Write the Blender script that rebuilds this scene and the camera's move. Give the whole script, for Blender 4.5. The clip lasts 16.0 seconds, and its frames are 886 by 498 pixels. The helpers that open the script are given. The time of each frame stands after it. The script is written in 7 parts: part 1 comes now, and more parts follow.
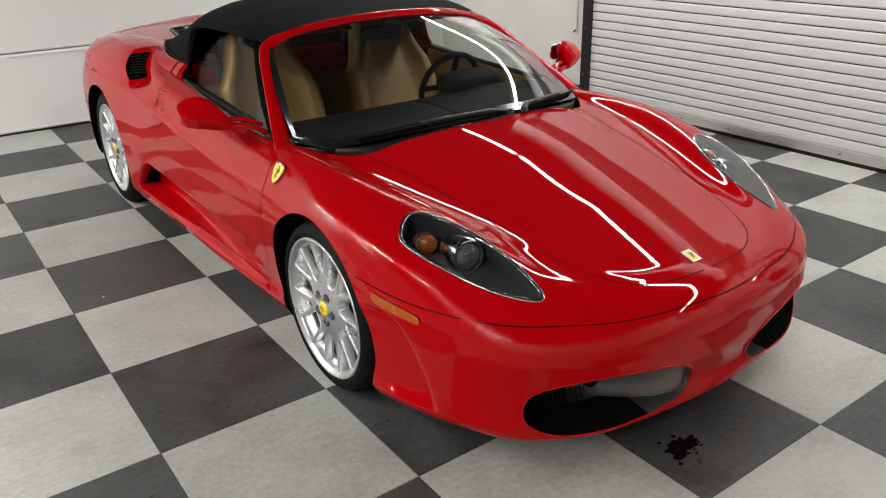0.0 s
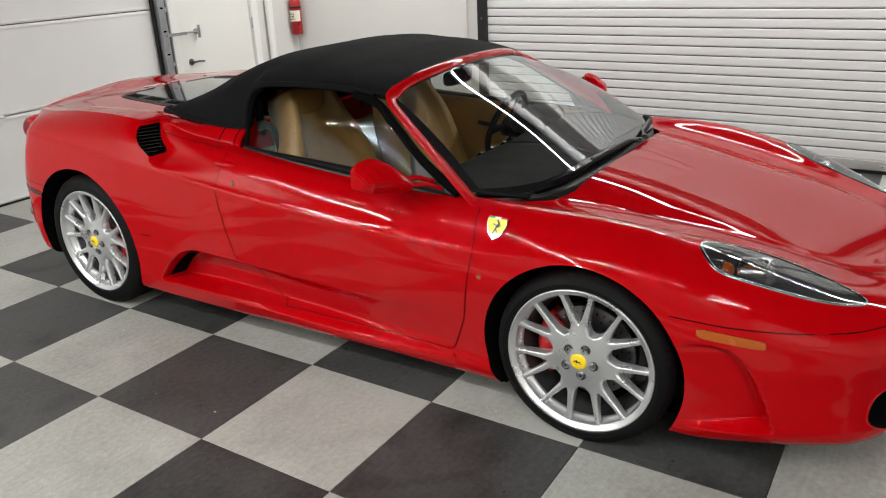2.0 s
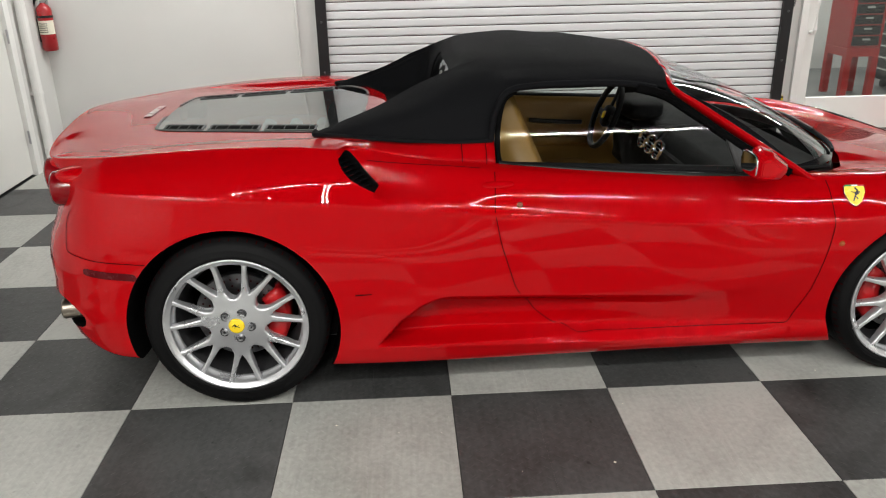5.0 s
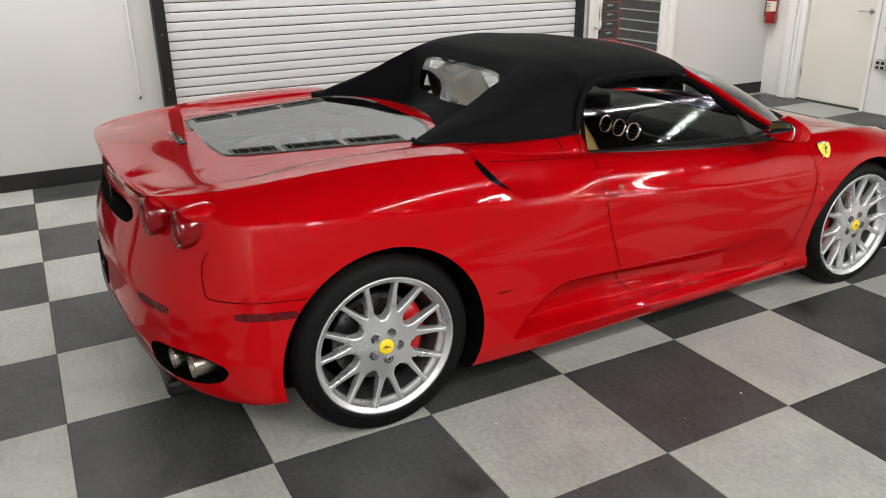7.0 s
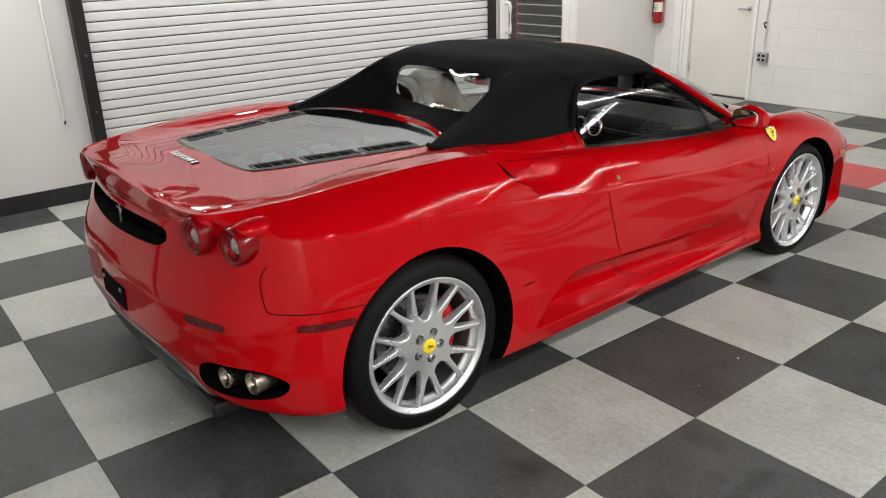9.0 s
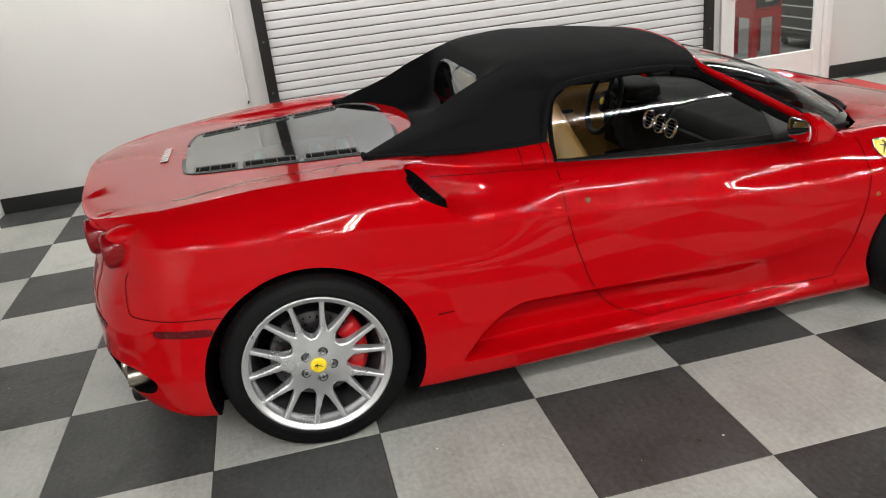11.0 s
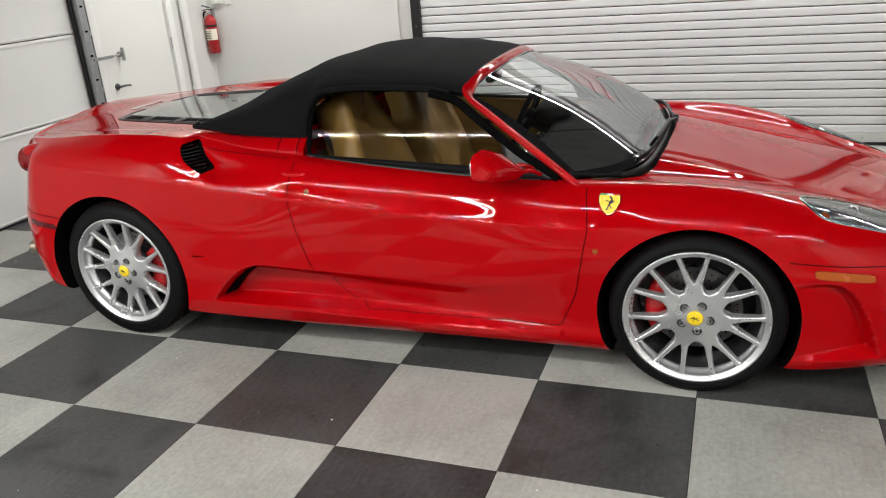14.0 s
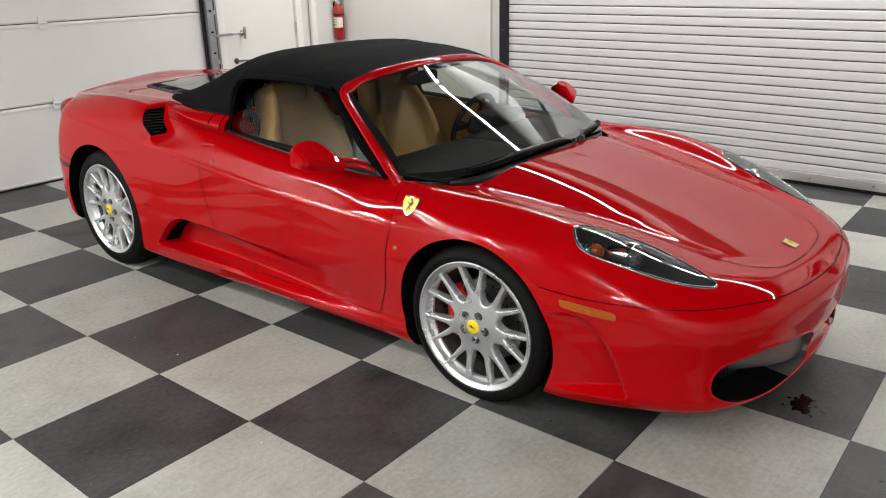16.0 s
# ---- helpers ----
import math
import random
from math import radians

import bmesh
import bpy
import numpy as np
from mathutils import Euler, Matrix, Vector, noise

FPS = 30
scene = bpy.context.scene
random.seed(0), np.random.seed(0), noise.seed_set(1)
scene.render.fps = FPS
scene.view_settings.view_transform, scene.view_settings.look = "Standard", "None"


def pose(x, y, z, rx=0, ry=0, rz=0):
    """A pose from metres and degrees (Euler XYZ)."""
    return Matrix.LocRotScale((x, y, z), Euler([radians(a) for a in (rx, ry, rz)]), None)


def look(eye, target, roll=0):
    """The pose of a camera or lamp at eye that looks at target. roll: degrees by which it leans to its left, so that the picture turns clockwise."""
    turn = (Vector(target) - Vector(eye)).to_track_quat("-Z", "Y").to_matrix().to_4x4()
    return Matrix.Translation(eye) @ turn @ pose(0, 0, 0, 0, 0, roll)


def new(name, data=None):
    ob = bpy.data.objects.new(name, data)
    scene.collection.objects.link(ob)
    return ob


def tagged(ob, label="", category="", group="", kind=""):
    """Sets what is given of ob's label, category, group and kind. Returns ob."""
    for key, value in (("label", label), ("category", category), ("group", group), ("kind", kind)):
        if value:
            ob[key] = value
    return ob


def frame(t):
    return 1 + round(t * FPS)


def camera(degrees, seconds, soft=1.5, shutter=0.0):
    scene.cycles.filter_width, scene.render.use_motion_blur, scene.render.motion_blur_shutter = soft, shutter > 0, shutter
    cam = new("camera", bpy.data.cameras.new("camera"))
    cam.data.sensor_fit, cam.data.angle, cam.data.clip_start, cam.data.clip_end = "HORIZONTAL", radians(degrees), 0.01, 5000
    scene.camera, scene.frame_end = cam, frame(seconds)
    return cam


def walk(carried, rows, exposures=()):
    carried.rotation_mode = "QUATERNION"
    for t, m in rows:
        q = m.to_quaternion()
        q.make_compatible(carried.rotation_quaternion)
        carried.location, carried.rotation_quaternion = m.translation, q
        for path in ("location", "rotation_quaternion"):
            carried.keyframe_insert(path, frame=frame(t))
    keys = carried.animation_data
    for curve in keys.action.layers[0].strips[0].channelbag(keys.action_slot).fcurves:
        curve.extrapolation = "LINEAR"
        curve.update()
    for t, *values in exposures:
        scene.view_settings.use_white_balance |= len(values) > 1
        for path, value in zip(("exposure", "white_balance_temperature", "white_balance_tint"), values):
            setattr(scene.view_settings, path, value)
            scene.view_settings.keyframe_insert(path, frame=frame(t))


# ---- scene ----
cam = camera(59.4, 16.0, 1.1)
PATH = [
    (0, (-1.96, -2.256, 1.618), (-0.898, -0.764, 0.814), -1.4),
    (0.5, (-2.319, -2.016, 1.624), (-1.126, -0.596, 0.876), -1.1),
    (1, (-2.647, -1.712, 1.62), (-1.319, -0.412, 0.882), -2.4),
    (1.5, (-2.865, -1.331, 1.622), (-1.408, -0.175, 0.886), -2.6),
    (2, (-3.045, -0.892, 1.635), (-1.485, 0.13, 0.913), -2.7),
    (2.5, (-3.239, -0.445, 1.628), (-1.581, 0.386, 0.879), -1.6),
    (3, (-3.334, 0.018, 1.61), (-1.623, 0.706, 0.835), -1.0),
    (3.5, (-3.478, 0.507, 1.601), (-1.701, 1.01, 0.833), -1.6),
    (4, (-3.577, 0.965, 1.608), (-1.753, 1.277, 0.849), -2.1),
    (4.2, (-3.564, 1.169, 1.61), (-1.727, 1.408, 0.857), -2.0),
    (6.3, (-3.355, 3.076, 1.652), (-1.615, 2.419, 0.917), 0.1),
    (6.5, (-3.315, 3.231, 1.642), (-1.608, 2.498, 0.901), 0.1),
    (7, (-3.151, 3.545, 1.656), (-1.507, 2.674, 0.924), -0.7),
    (7.5, (-3.008, 3.833, 1.655), (-1.452, 2.792, 0.953), -0.5),
    (8, (-2.942, 4.038, 1.675), (-1.445, 2.911, 0.977), -0.3),
    (8.5, (-2.922, 4.106, 1.673), (-1.445, 2.958, 0.966), -0.5),
    (9, (-2.931, 4.07, 1.672), (-1.453, 2.929, 0.954), -1.8),
    (9.2, (-2.947, 3.988, 1.694), (-1.459, 2.867, 0.968), -2.5),
    (11.3, (-3.415, 2.374, 1.694), (-1.567, 2.133, 0.968), -6.6),
    (11.5, (-3.434, 2.264, 1.66), (-1.572, 2.066, 0.956), -6.5),
    (12, (-3.497, 1.79, 1.646), (-1.615, 1.76, 0.967), -7.1),
    (12.5, (-3.626, 1.307, 1.616), (-1.767, 1.549, 0.918), -6.9),
    (13, (-3.649, 0.854, 1.625), (-1.821, 1.243, 0.912), -5.9),
    (13.5, (-3.608, 0.391, 1.637), (-1.802, 0.91, 0.95), -6.0),
    (14, (-3.596, -0.084, 1.636), (-1.853, 0.594, 0.927), -4.5),
    (14.5, (-3.515, -0.499, 1.631), (-1.819, 0.303, 0.937), -4.3),
    (15, (-3.403, -0.937, 1.625), (-1.772, 0.009, 0.958), -4.3),
    (15.5, (-3.246, -1.347, 1.629), (-1.715, -0.254, 0.949), -3.4),
    (16, (-3.032, -1.618, 1.617), (-1.578, -0.428, 0.931), -1.3),
]
walk(cam, [(t, look(eye, target, roll)) for t, eye, target, roll in PATH])

# ---- world, lamps, exposure ----
world = bpy.data.worlds.new("world")
world.use_nodes = True
world.node_tree.nodes["Background"].inputs[0].default_value = (0.9, 0.95, 1.0, 1)
world.node_tree.nodes["Background"].inputs[1].default_value = 0.05
scene.world = world
scene.view_settings.exposure = 0.0

# ---- materials ----
def mat(name, color=(0.5, 0.5, 0.5), rough=0.5, metal=0.0, var=0.08, scale=6.0, fine=120.0, bump=0.0, coat=0.0, rvar=0.06, spec=0.5, trans=0.0, ior=1.45, emit=0.0, rand=0.0):
    """A surface with variation at two scales: cloudy tone, fine grain and grain relief."""
    m = bpy.data.materials.new(name)
    m.use_nodes = True
    nt = m.node_tree
    N, L = nt.nodes, nt.links
    b = N["Principled BSDF"]
    b.inputs["Base Color"].default_value = (*color, 1)
    b.inputs["Roughness"].default_value = rough
    b.inputs["Metallic"].default_value = metal
    b.inputs["Specular IOR Level"].default_value = spec
    b.inputs["IOR"].default_value = ior
    b.inputs["Transmission Weight"].default_value = trans
    b.inputs["Coat Weight"].default_value = coat
    b.inputs["Coat Roughness"].default_value = 0.03
    if emit:
        b.inputs["Emission Color"].default_value = (*color, 1)
        b.inputs["Emission Strength"].default_value = emit
        return m
    tc = N.new("ShaderNodeTexCoord")
    n1 = N.new("ShaderNodeTexNoise")
    n1.inputs["Scale"].default_value, n1.inputs["Detail"].default_value = scale, 4
    n2 = N.new("ShaderNodeTexNoise")
    n2.inputs["Scale"].default_value, n2.inputs["Detail"].default_value = fine, 2
    for n in (n1, n2):
        L.new(tc.outputs["Object"], n.inputs["Vector"])
    if var:
        add = N.new("ShaderNodeMath")
        add.operation = "ADD"
        L.new(n1.outputs["Fac"], add.inputs[0])
        L.new(n2.outputs["Fac"], add.inputs[1])
        src = add.outputs[0]
        if rand:
            oi = N.new("ShaderNodeObjectInfo")
            mr0 = N.new("ShaderNodeMath")
            mr0.operation = "MULTIPLY_ADD"
            mr0.inputs[1].default_value = rand
            L.new(oi.outputs["Random"], mr0.inputs[0])
            L.new(src, mr0.inputs[2])
            src = mr0.outputs[0]
        mr = N.new("ShaderNodeMapRange")
        mr.inputs[1].default_value, mr.inputs[2].default_value = 0.6, 1.4 + rand
        mr.inputs[3].default_value, mr.inputs[4].default_value = 1 - var, 1 + var
        L.new(src, mr.inputs[0])
        hs = N.new("ShaderNodeHueSaturation")
        hs.inputs["Color"].default_value = (*color, 1)
        L.new(mr.outputs[0], hs.inputs["Value"])
        L.new(hs.outputs[0], b.inputs["Base Color"])
    if rvar:
        rr = N.new("ShaderNodeMapRange")
        rr.inputs[1].default_value, rr.inputs[2].default_value = 0.3, 0.7
        rr.inputs[3].default_value, rr.inputs[4].default_value = max(0.0, rough - rvar), min(1.0, rough + rvar)
        L.new(n1.outputs["Fac"], rr.inputs[0])
        L.new(rr.outputs[0], b.inputs["Roughness"])
    if bump:
        bp = N.new("ShaderNodeBump")
        bp.inputs["Strength"].default_value, bp.inputs["Distance"].default_value = bump, 0.002
        L.new(n2.outputs["Fac"], bp.inputs["Height"])
        L.new(bp.outputs[0], b.inputs["Normal"])
    return m


PAINT = mat("red_car_paint", (0.38, 0.0006, 0.0028), 0.6, 0.0, 0.0, 2, 900, 0, 1.0, 0.0, 0.0)
for key, value in (("Coat Roughness", 0.0), ("Coat IOR", 1.315)):
    PAINT.node_tree.nodes["Principled BSDF"].inputs[key].default_value = value
BLACK = mat("satin_black_trim", (0.004, 0.004, 0.0043), 0.45, 0, 0.15, 8, 200)
MATTE = mat("matte_black", (0.0025, 0.0025, 0.0026), 0.9, 0, 0.1, 8, 200, 0, 0, 0.05, 0.05)
GLOSSBLACK = mat("gloss_black", (0.008, 0.008, 0.009), 0.12, 0, 0.1, 8, 200, 0, 0.5, 0.03)
# dark red stands in for the shade inside gaps, grooves and holes
GAP = mat("shadow_gap_rubber", (0.035, 0.002, 0.002), 0.9, 0, 0.1, spec=0.05)
RUBBER = mat("tyre_rubber", (0.0042, 0.0042, 0.0045), 0.65, 0, 0.25, 12, 180, 0.25, spec=0.15)
SILVER = mat("silver_wheel_paint", (0.62, 0.63, 0.645), 0.30, 0.8, 0.04, 10, 400, 0, 0.6, 0.05)
STEEL = mat("brushed_steel", (0.45, 0.45, 0.46), 0.35, 1.0, 0.12, 9, 240, 0.08)
DARKSTEEL = mat("brake_iron", (0.12, 0.12, 0.125), 0.45, 0.9, 0.2, 15, 200, 0.1)
CHROME = mat("chrome", (0.8, 0.8, 0.8), 0.08, 1.0, 0.03, 9, 100)
FABRIC = mat("black_soft_top_cloth", (0.0062, 0.0065, 0.0075), 0.9, 0, 0.3, 3, 700, 0.7, 0, 0.04, 0.12)
LEATHER = mat("tan_leather", (0.25, 0.138, 0.032), 0.5, 0, 0.12, 7, 260, 0.3)
CARPET = mat("dark_interior_carpet", (0.02, 0.019, 0.018), 0.95, 0, 0.3, 9, 500, 0.6)
DASH = mat("black_dashboard_vinyl", (0.006, 0.006, 0.0064), 0.7, 0, 0.15, 9, 400, 0.3, 0, 0.05, 0.15)
YELLOW = mat("enamel_yellow", (0.85, 0.62, 0.02), 0.25, 0, 0.03, 20, 100, 0, 0.6)
REDCAL = mat("red_caliper_paint", (0.45, 0.01, 0.012), 0.35, 0, 0.05, 20, 100, 0, 0.4)
AMBER = mat("amber_lens", (0.36, 0.075, 0.004), 0.25, 0, 0.10, 40, 300, 0.1, 0.25)
REDLENS = mat("red_lamp_lens", (0.17, 0.0008, 0.003), 0.10, 0, 0.06, 40, 300, 0.05, 0.25, spec=0.25)
DEEPLENS = mat("deep_red_reflector", (0.075, 0.0010, 0.003), 0.25, 0, 0.10, 60, 400, 0.1, 0.2, spec=0.25)
LAMPCORE = mat("pale_lamp_core", (0.42, 0.33, 0.32), 0.12, 0.6, 0.10, 60, 300, 0.1, 0.5)
BUCKET = mat("dark_lamp_housing", (0.05, 0.05, 0.051), 0.5, 0.0, 0.1)


def glass_mat(name, tint, rough=0.0, mirror=0.08, edge=1.0):
    """Thin pane: mostly clear tinted transmission with a glossy reflection that grows at grazing angles."""
    m = bpy.data.materials.new(name)
    m.use_nodes = True
    nt = m.node_tree
    nt.nodes.clear()
    out = nt.nodes.new("ShaderNodeOutputMaterial")
    mix = nt.nodes.new("ShaderNodeMixShader")
    tr = nt.nodes.new("ShaderNodeBsdfTransparent")
    gl = nt.nodes.new("ShaderNodeBsdfGlossy")
    fr = nt.nodes.new("ShaderNodeFresnel")
    fr.inputs["IOR"].default_value = 1.52
    ma = nt.nodes.new("ShaderNodeMath")
    ma.operation = "MULTIPLY_ADD"
    ma.inputs[1].default_value, ma.inputs[2].default_value = edge, mirror - 0.03
    tr.inputs["Color"].default_value = (*tint, 1)
    gl.inputs["Roughness"].default_value = rough
    gl.inputs["Color"].default_value = (0.95, 0.97, 0.97, 1)
    nt.links.new(fr.outputs[0], ma.inputs[0])
    nt.links.new(ma.outputs[0], mix.inputs[0])
    nt.links.new(tr.outputs[0], mix.inputs[1])
    nt.links.new(gl.outputs[0], mix.inputs[2])
    nt.links.new(mix.outputs[0], out.inputs["Surface"])
    return m


GLASS = glass_mat("windscreen_glass", (0.86, 0.90, 0.88), 0.0, 0.10)
GLASS_DOOR = glass_mat("door_glass", (0.90, 0.93, 0.92), 0.0, 0.085, 0.0)
GLASS_SIDE = glass_mat("side_window_glass", (0.84, 0.88, 0.86), 0.0, 0.04, 0.18)
GLASS_DECK = glass_mat("engine_cover_glass", (0.30, 0.36, 0.35), 0.05, 0.09)
GLASS_LAMP = glass_mat("lamp_cover", (0.92, 0.93, 0.93), 0.0, 0.05)
WHITEWALL = mat("white_painted_plaster", (0.65, 0.65, 0.63), 0.62, 0, 0.04, 2.2, 300, 0.12)
GREYWALL = mat("grey_painted_plaster", (0.22, 0.22, 0.217), 0.62, 0, 0.06, 2.2, 300, 0.12)
BLOCKPAINT = mat("white_painted_block", (0.74, 0.73, 0.70), 0.6, 0, 0.04, 5, 160, 0.35, rand=0.04)
MORTAR = mat("white_painted_mortar", (0.72, 0.71, 0.68), 0.7, 0, 0.06, 5, 160, 0.3)
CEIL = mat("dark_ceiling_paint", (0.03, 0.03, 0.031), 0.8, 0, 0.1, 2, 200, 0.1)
SLAT = mat("white_steel_slat", (0.62, 0.63, 0.64), 0.36, 0.0, 0.03, 4, 300, 0.03, rand=0.1)
PANELWHITE = mat("white_door_panel", (0.76, 0.76, 0.75), 0.42, 0, 0.03, 3, 400, 0.25)
DOORBEIGE = mat("off_white_door_paint", (0.70, 0.68, 0.63), 0.45, 0, 0.04, 3, 300, 0.08)
BASEBLACK = mat("black_rubber_skirting", (0.015, 0.015, 0.016), 0.5, 0, 0.2, 6, 200)
FRAMEBLACK = mat("black_steel_guide", (0.016, 0.016, 0.017), 0.45, 0.3, 0.2, 6, 200)
GALV = mat("galvanised_steel", (0.36, 0.37, 0.38), 0.42, 0.9, 0.18, 25, 200, 0.05)
ALU = mat("anodised_aluminium", (0.62, 0.62, 0.61), 0.38, 0.8, 0.05, 9, 300)
EXTRED = mat("extinguisher_red", (0.34, 0.006, 0.010), 0.3, 0, 0.06, 9, 100, 0, 0.5)
PAPER = mat("printed_label", (0.75, 0.72, 0.6), 0.6, 0, 0.1, 40, 300)
PLASTICWHITE = mat("white_plastic", (0.75, 0.75, 0.73), 0.45, 0, 0.03)
TUBE = mat("lit_led_tube", (1.0, 0.985, 0.95), 0.5, emit=6.0)
MARK = mat("dark_print", (0.015, 0.014, 0.013), 0.5)


def tile_mat(name, color, rough, dust_glint, stain):
    """Vinyl tile with a fine diamond-tread relief, its bars tinted lighter as painted highlights, scuffs and grey dust.
    """
    m = mat(name, color, rough, 0, 0.0, 3, 60, 0, 0, 0, 0.32)
    nt = m.node_tree
    N, L = nt.nodes, nt.links
    b = N["Principled BSDF"]
    geo = N.new("ShaderNodeNewGeometry")
    oi = N.new("ShaderNodeObjectInfo")
    mp = N.new("ShaderNodeMapping")
    mp.inputs["Rotation"].default_value = (0, 0, radians(45))
    L.new(geo.outputs["Position"], mp.inputs["Vector"])
    sep = N.new("ShaderNodeSeparateXYZ")
    mp.inputs["Scale"].default_value = (26, 26, 26)
    L.new(mp.outputs[0], sep.inputs[0])

    def op(kind, a, b_=None, c=None):
        n = N.new("ShaderNodeMath")
        n.operation = kind
        for k2, v in enumerate((a, b_, c)):
            if v is None:
                continue
            if isinstance(v, (int, float)):
                n.inputs[k2].default_value = v
            else:
                L.new(v, n.inputs[k2])
        return n.outputs[0]

    # short raised bars, turned by a quarter from cell to cell
    fu, fv = op("SUBTRACT", op("FRACT", sep.outputs[0]), 0.5), op("SUBTRACT", op("FRACT", sep.outputs[1]), 0.5)
    odd = op("ROUND", op("PINGPONG", op("ADD", op("FLOOR", sep.outputs[0]), op("FLOOR", sep.outputs[1])), 1))
    along = op("ADD", op("MULTIPLY", fu, odd), op("MULTIPLY", fv, op("SUBTRACT", 1, odd)))
    across = op("ADD", op("MULTIPLY", fv, odd), op("MULTIPLY", fu, op("SUBTRACT", 1, odd)))
    bar_ = op("SUBTRACT", 1, op("ADD", op("POWER", op("ABSOLUTE", op("DIVIDE", along, 0.38)), 2), op("POWER", op("ABSOLUTE", op("DIVIDE", across, 0.10)), 2)))
    bar_ = op("MAXIMUM", bar_, 0.0)
    big = N.new("ShaderNodeTexNoise")
    big.inputs["Scale"].default_value, big.inputs["Detail"].default_value = 2.6, 6
    fine = N.new("ShaderNodeTexNoise")
    fine.inputs["Scale"].default_value, fine.inputs["Detail"].default_value = 45, 5
    scr = N.new("ShaderNodeTexNoise")
    sm = N.new("ShaderNodeMapping")
    sm.inputs["Scale"].default_value = (3, 40, 1)
    sm.inputs["Rotation"].default_value = (0, 0, radians(28))
    L.new(geo.outputs["Position"], sm.inputs["Vector"])
    L.new(sm.outputs[0], scr.inputs["Vector"])
    scr.inputs["Scale"].default_value, scr.inputs["Detail"].default_value = 2, 3
    for n in (big, fine):
        L.new(geo.outputs["Position"], n.inputs["Vector"])
    s1 = N.new("ShaderNodeMath")
    s1.operation = "MULTIPLY_ADD"
    s1.inputs[1].default_value = 0.75
    L.new(fine.outputs["Fac"], s1.inputs[0])
    L.new(big.outputs["Fac"], s1.inputs[2])
    s2 = N.new("ShaderNodeMath")
    s2.operation = "MULTIPLY_ADD"
    s2.inputs[1].default_value = 0.35
    L.new(scr.outputs["Fac"], s2.inputs[0])
    L.new(s1.outputs[0], s2.inputs[2])
    s3 = N.new("ShaderNodeMath")
    s3.operation = "MULTIPLY_ADD"
    s3.inputs[1].default_value = 0.3
    L.new(oi.outputs["Random"], s3.inputs[0])
    L.new(s2.outputs[0], s3.inputs[2])
    mr = N.new("ShaderNodeMapRange")
    mr.inputs[1].default_value, mr.inputs[2].default_value = 0.75, 1.4
    L.new(s3.outputs[0], mr.inputs[0])
    mx = N.new("ShaderNodeMix")
    mx.data_type = "RGBA"
    mx.inputs[6].default_value = (*[c * 0.56 for c in color], 1)
    mx.inputs[7].default_value = (*[c * (1 - dust_glint) + 0.34 * dust_glint for c in color], 1)
    # highlights on the raised bars are painted in as a paler tone
    L.new(op("MULTIPLY_ADD", bar_, 0.12, mr.outputs[0]), mx.inputs[0])
    # black rubber smears and small pits
    smear = N.new("ShaderNodeTexNoise")
    smear.inputs["Scale"].default_value, smear.inputs["Detail"].default_value, smear.inputs["Distortion"].default_value = 3.4, 7, 0.8
    pits = N.new("ShaderNodeTexNoise")
    pits.inputs["Scale"].default_value, pits.inputs["Detail"].default_value = 17, 2
    worn = []
    for n, low, high, most in ((smear, 0.52, 0.72, 0.55), (pits, 0.72, 0.76, 0.8)):
        L.new(geo.outputs["Position"], n.inputs["Vector"])
        dm = N.new("ShaderNodeMapRange")
        dm.inputs[1].default_value, dm.inputs[2].default_value = low, high
        dm.inputs[3].default_value, dm.inputs[4].default_value = 0.0, most * stain
        L.new(n.outputs["Fac"], dm.inputs[0])
        worn.append(dm.outputs[0])
    dk = N.new("ShaderNodeMix")
    dk.data_type = "RGBA"
    dk.inputs[7].default_value = (*[c * 0.3 for c in color], 1)
    L.new(mx.outputs[2], dk.inputs[6])
    L.new(op("MAXIMUM", *worn), dk.inputs[0])
    L.new(dk.outputs[2], b.inputs["Base Color"])
    rr = N.new("ShaderNodeMapRange")
    rr.inputs[1].default_value, rr.inputs[2].default_value = 0.3, 0.7
    rr.inputs[3].default_value, rr.inputs[4].default_value = rough - 0.08, rough + 0.12
    L.new(big.outputs["Fac"], rr.inputs[0])
    L.new(rr.outputs[0], b.inputs["Roughness"])
    bp = N.new("ShaderNodeBump")
    bp.inputs["Strength"].default_value, bp.inputs["Distance"].default_value = 0.4, 0.0014
    L.new(op("ADD", bar_, op("MULTIPLY", fine.outputs["Fac"], 0.25)), bp.inputs["Height"])
    L.new(bp.outputs[0], b.inputs["Normal"])
    return m


TILEDARK = tile_mat("graphite_vinyl_tile", (0.0330, 0.0350, 0.0340), 0.42, 0.12, 1.0)
TILELIGHT = tile_mat("light_grey_vinyl_tile", (0.44, 0.45, 0.41), 0.36, 0.26, 0.4)
TILERED = tile_mat("red_vinyl_tile", (0.55, 0.05, 0.05), 0.38, 0.1, 0.3)
FLOORGREY = mat("grey_concrete", (0.16, 0.16, 0.16), 0.55, 0, 0.15, 3, 80, 0.1)
CABRED = mat("red_cabinet_enamel", (0.42, 0.015, 0.015), 0.35, 0, 0.06, 6, 100)
CABDARK = mat("charcoal_drawer_enamel", (0.012, 0.012, 0.0125), 0.4, 0, 0.1, 6, 100)
DOORWHITE = mat("white_steel_door_paint", (0.74, 0.74, 0.71), 0.42, 0, 0.03, 3, 300, 0.06)
WHITEGLOSS = mat("white_gloss_paint", (0.77, 0.77, 0.75), 0.35, 0, 0.03, 5, 200, 0.05)
CHROME_DARK = mat("dark_chrome", (0.25, 0.25, 0.26), 0.15, 1.0, 0.05, 9, 100)
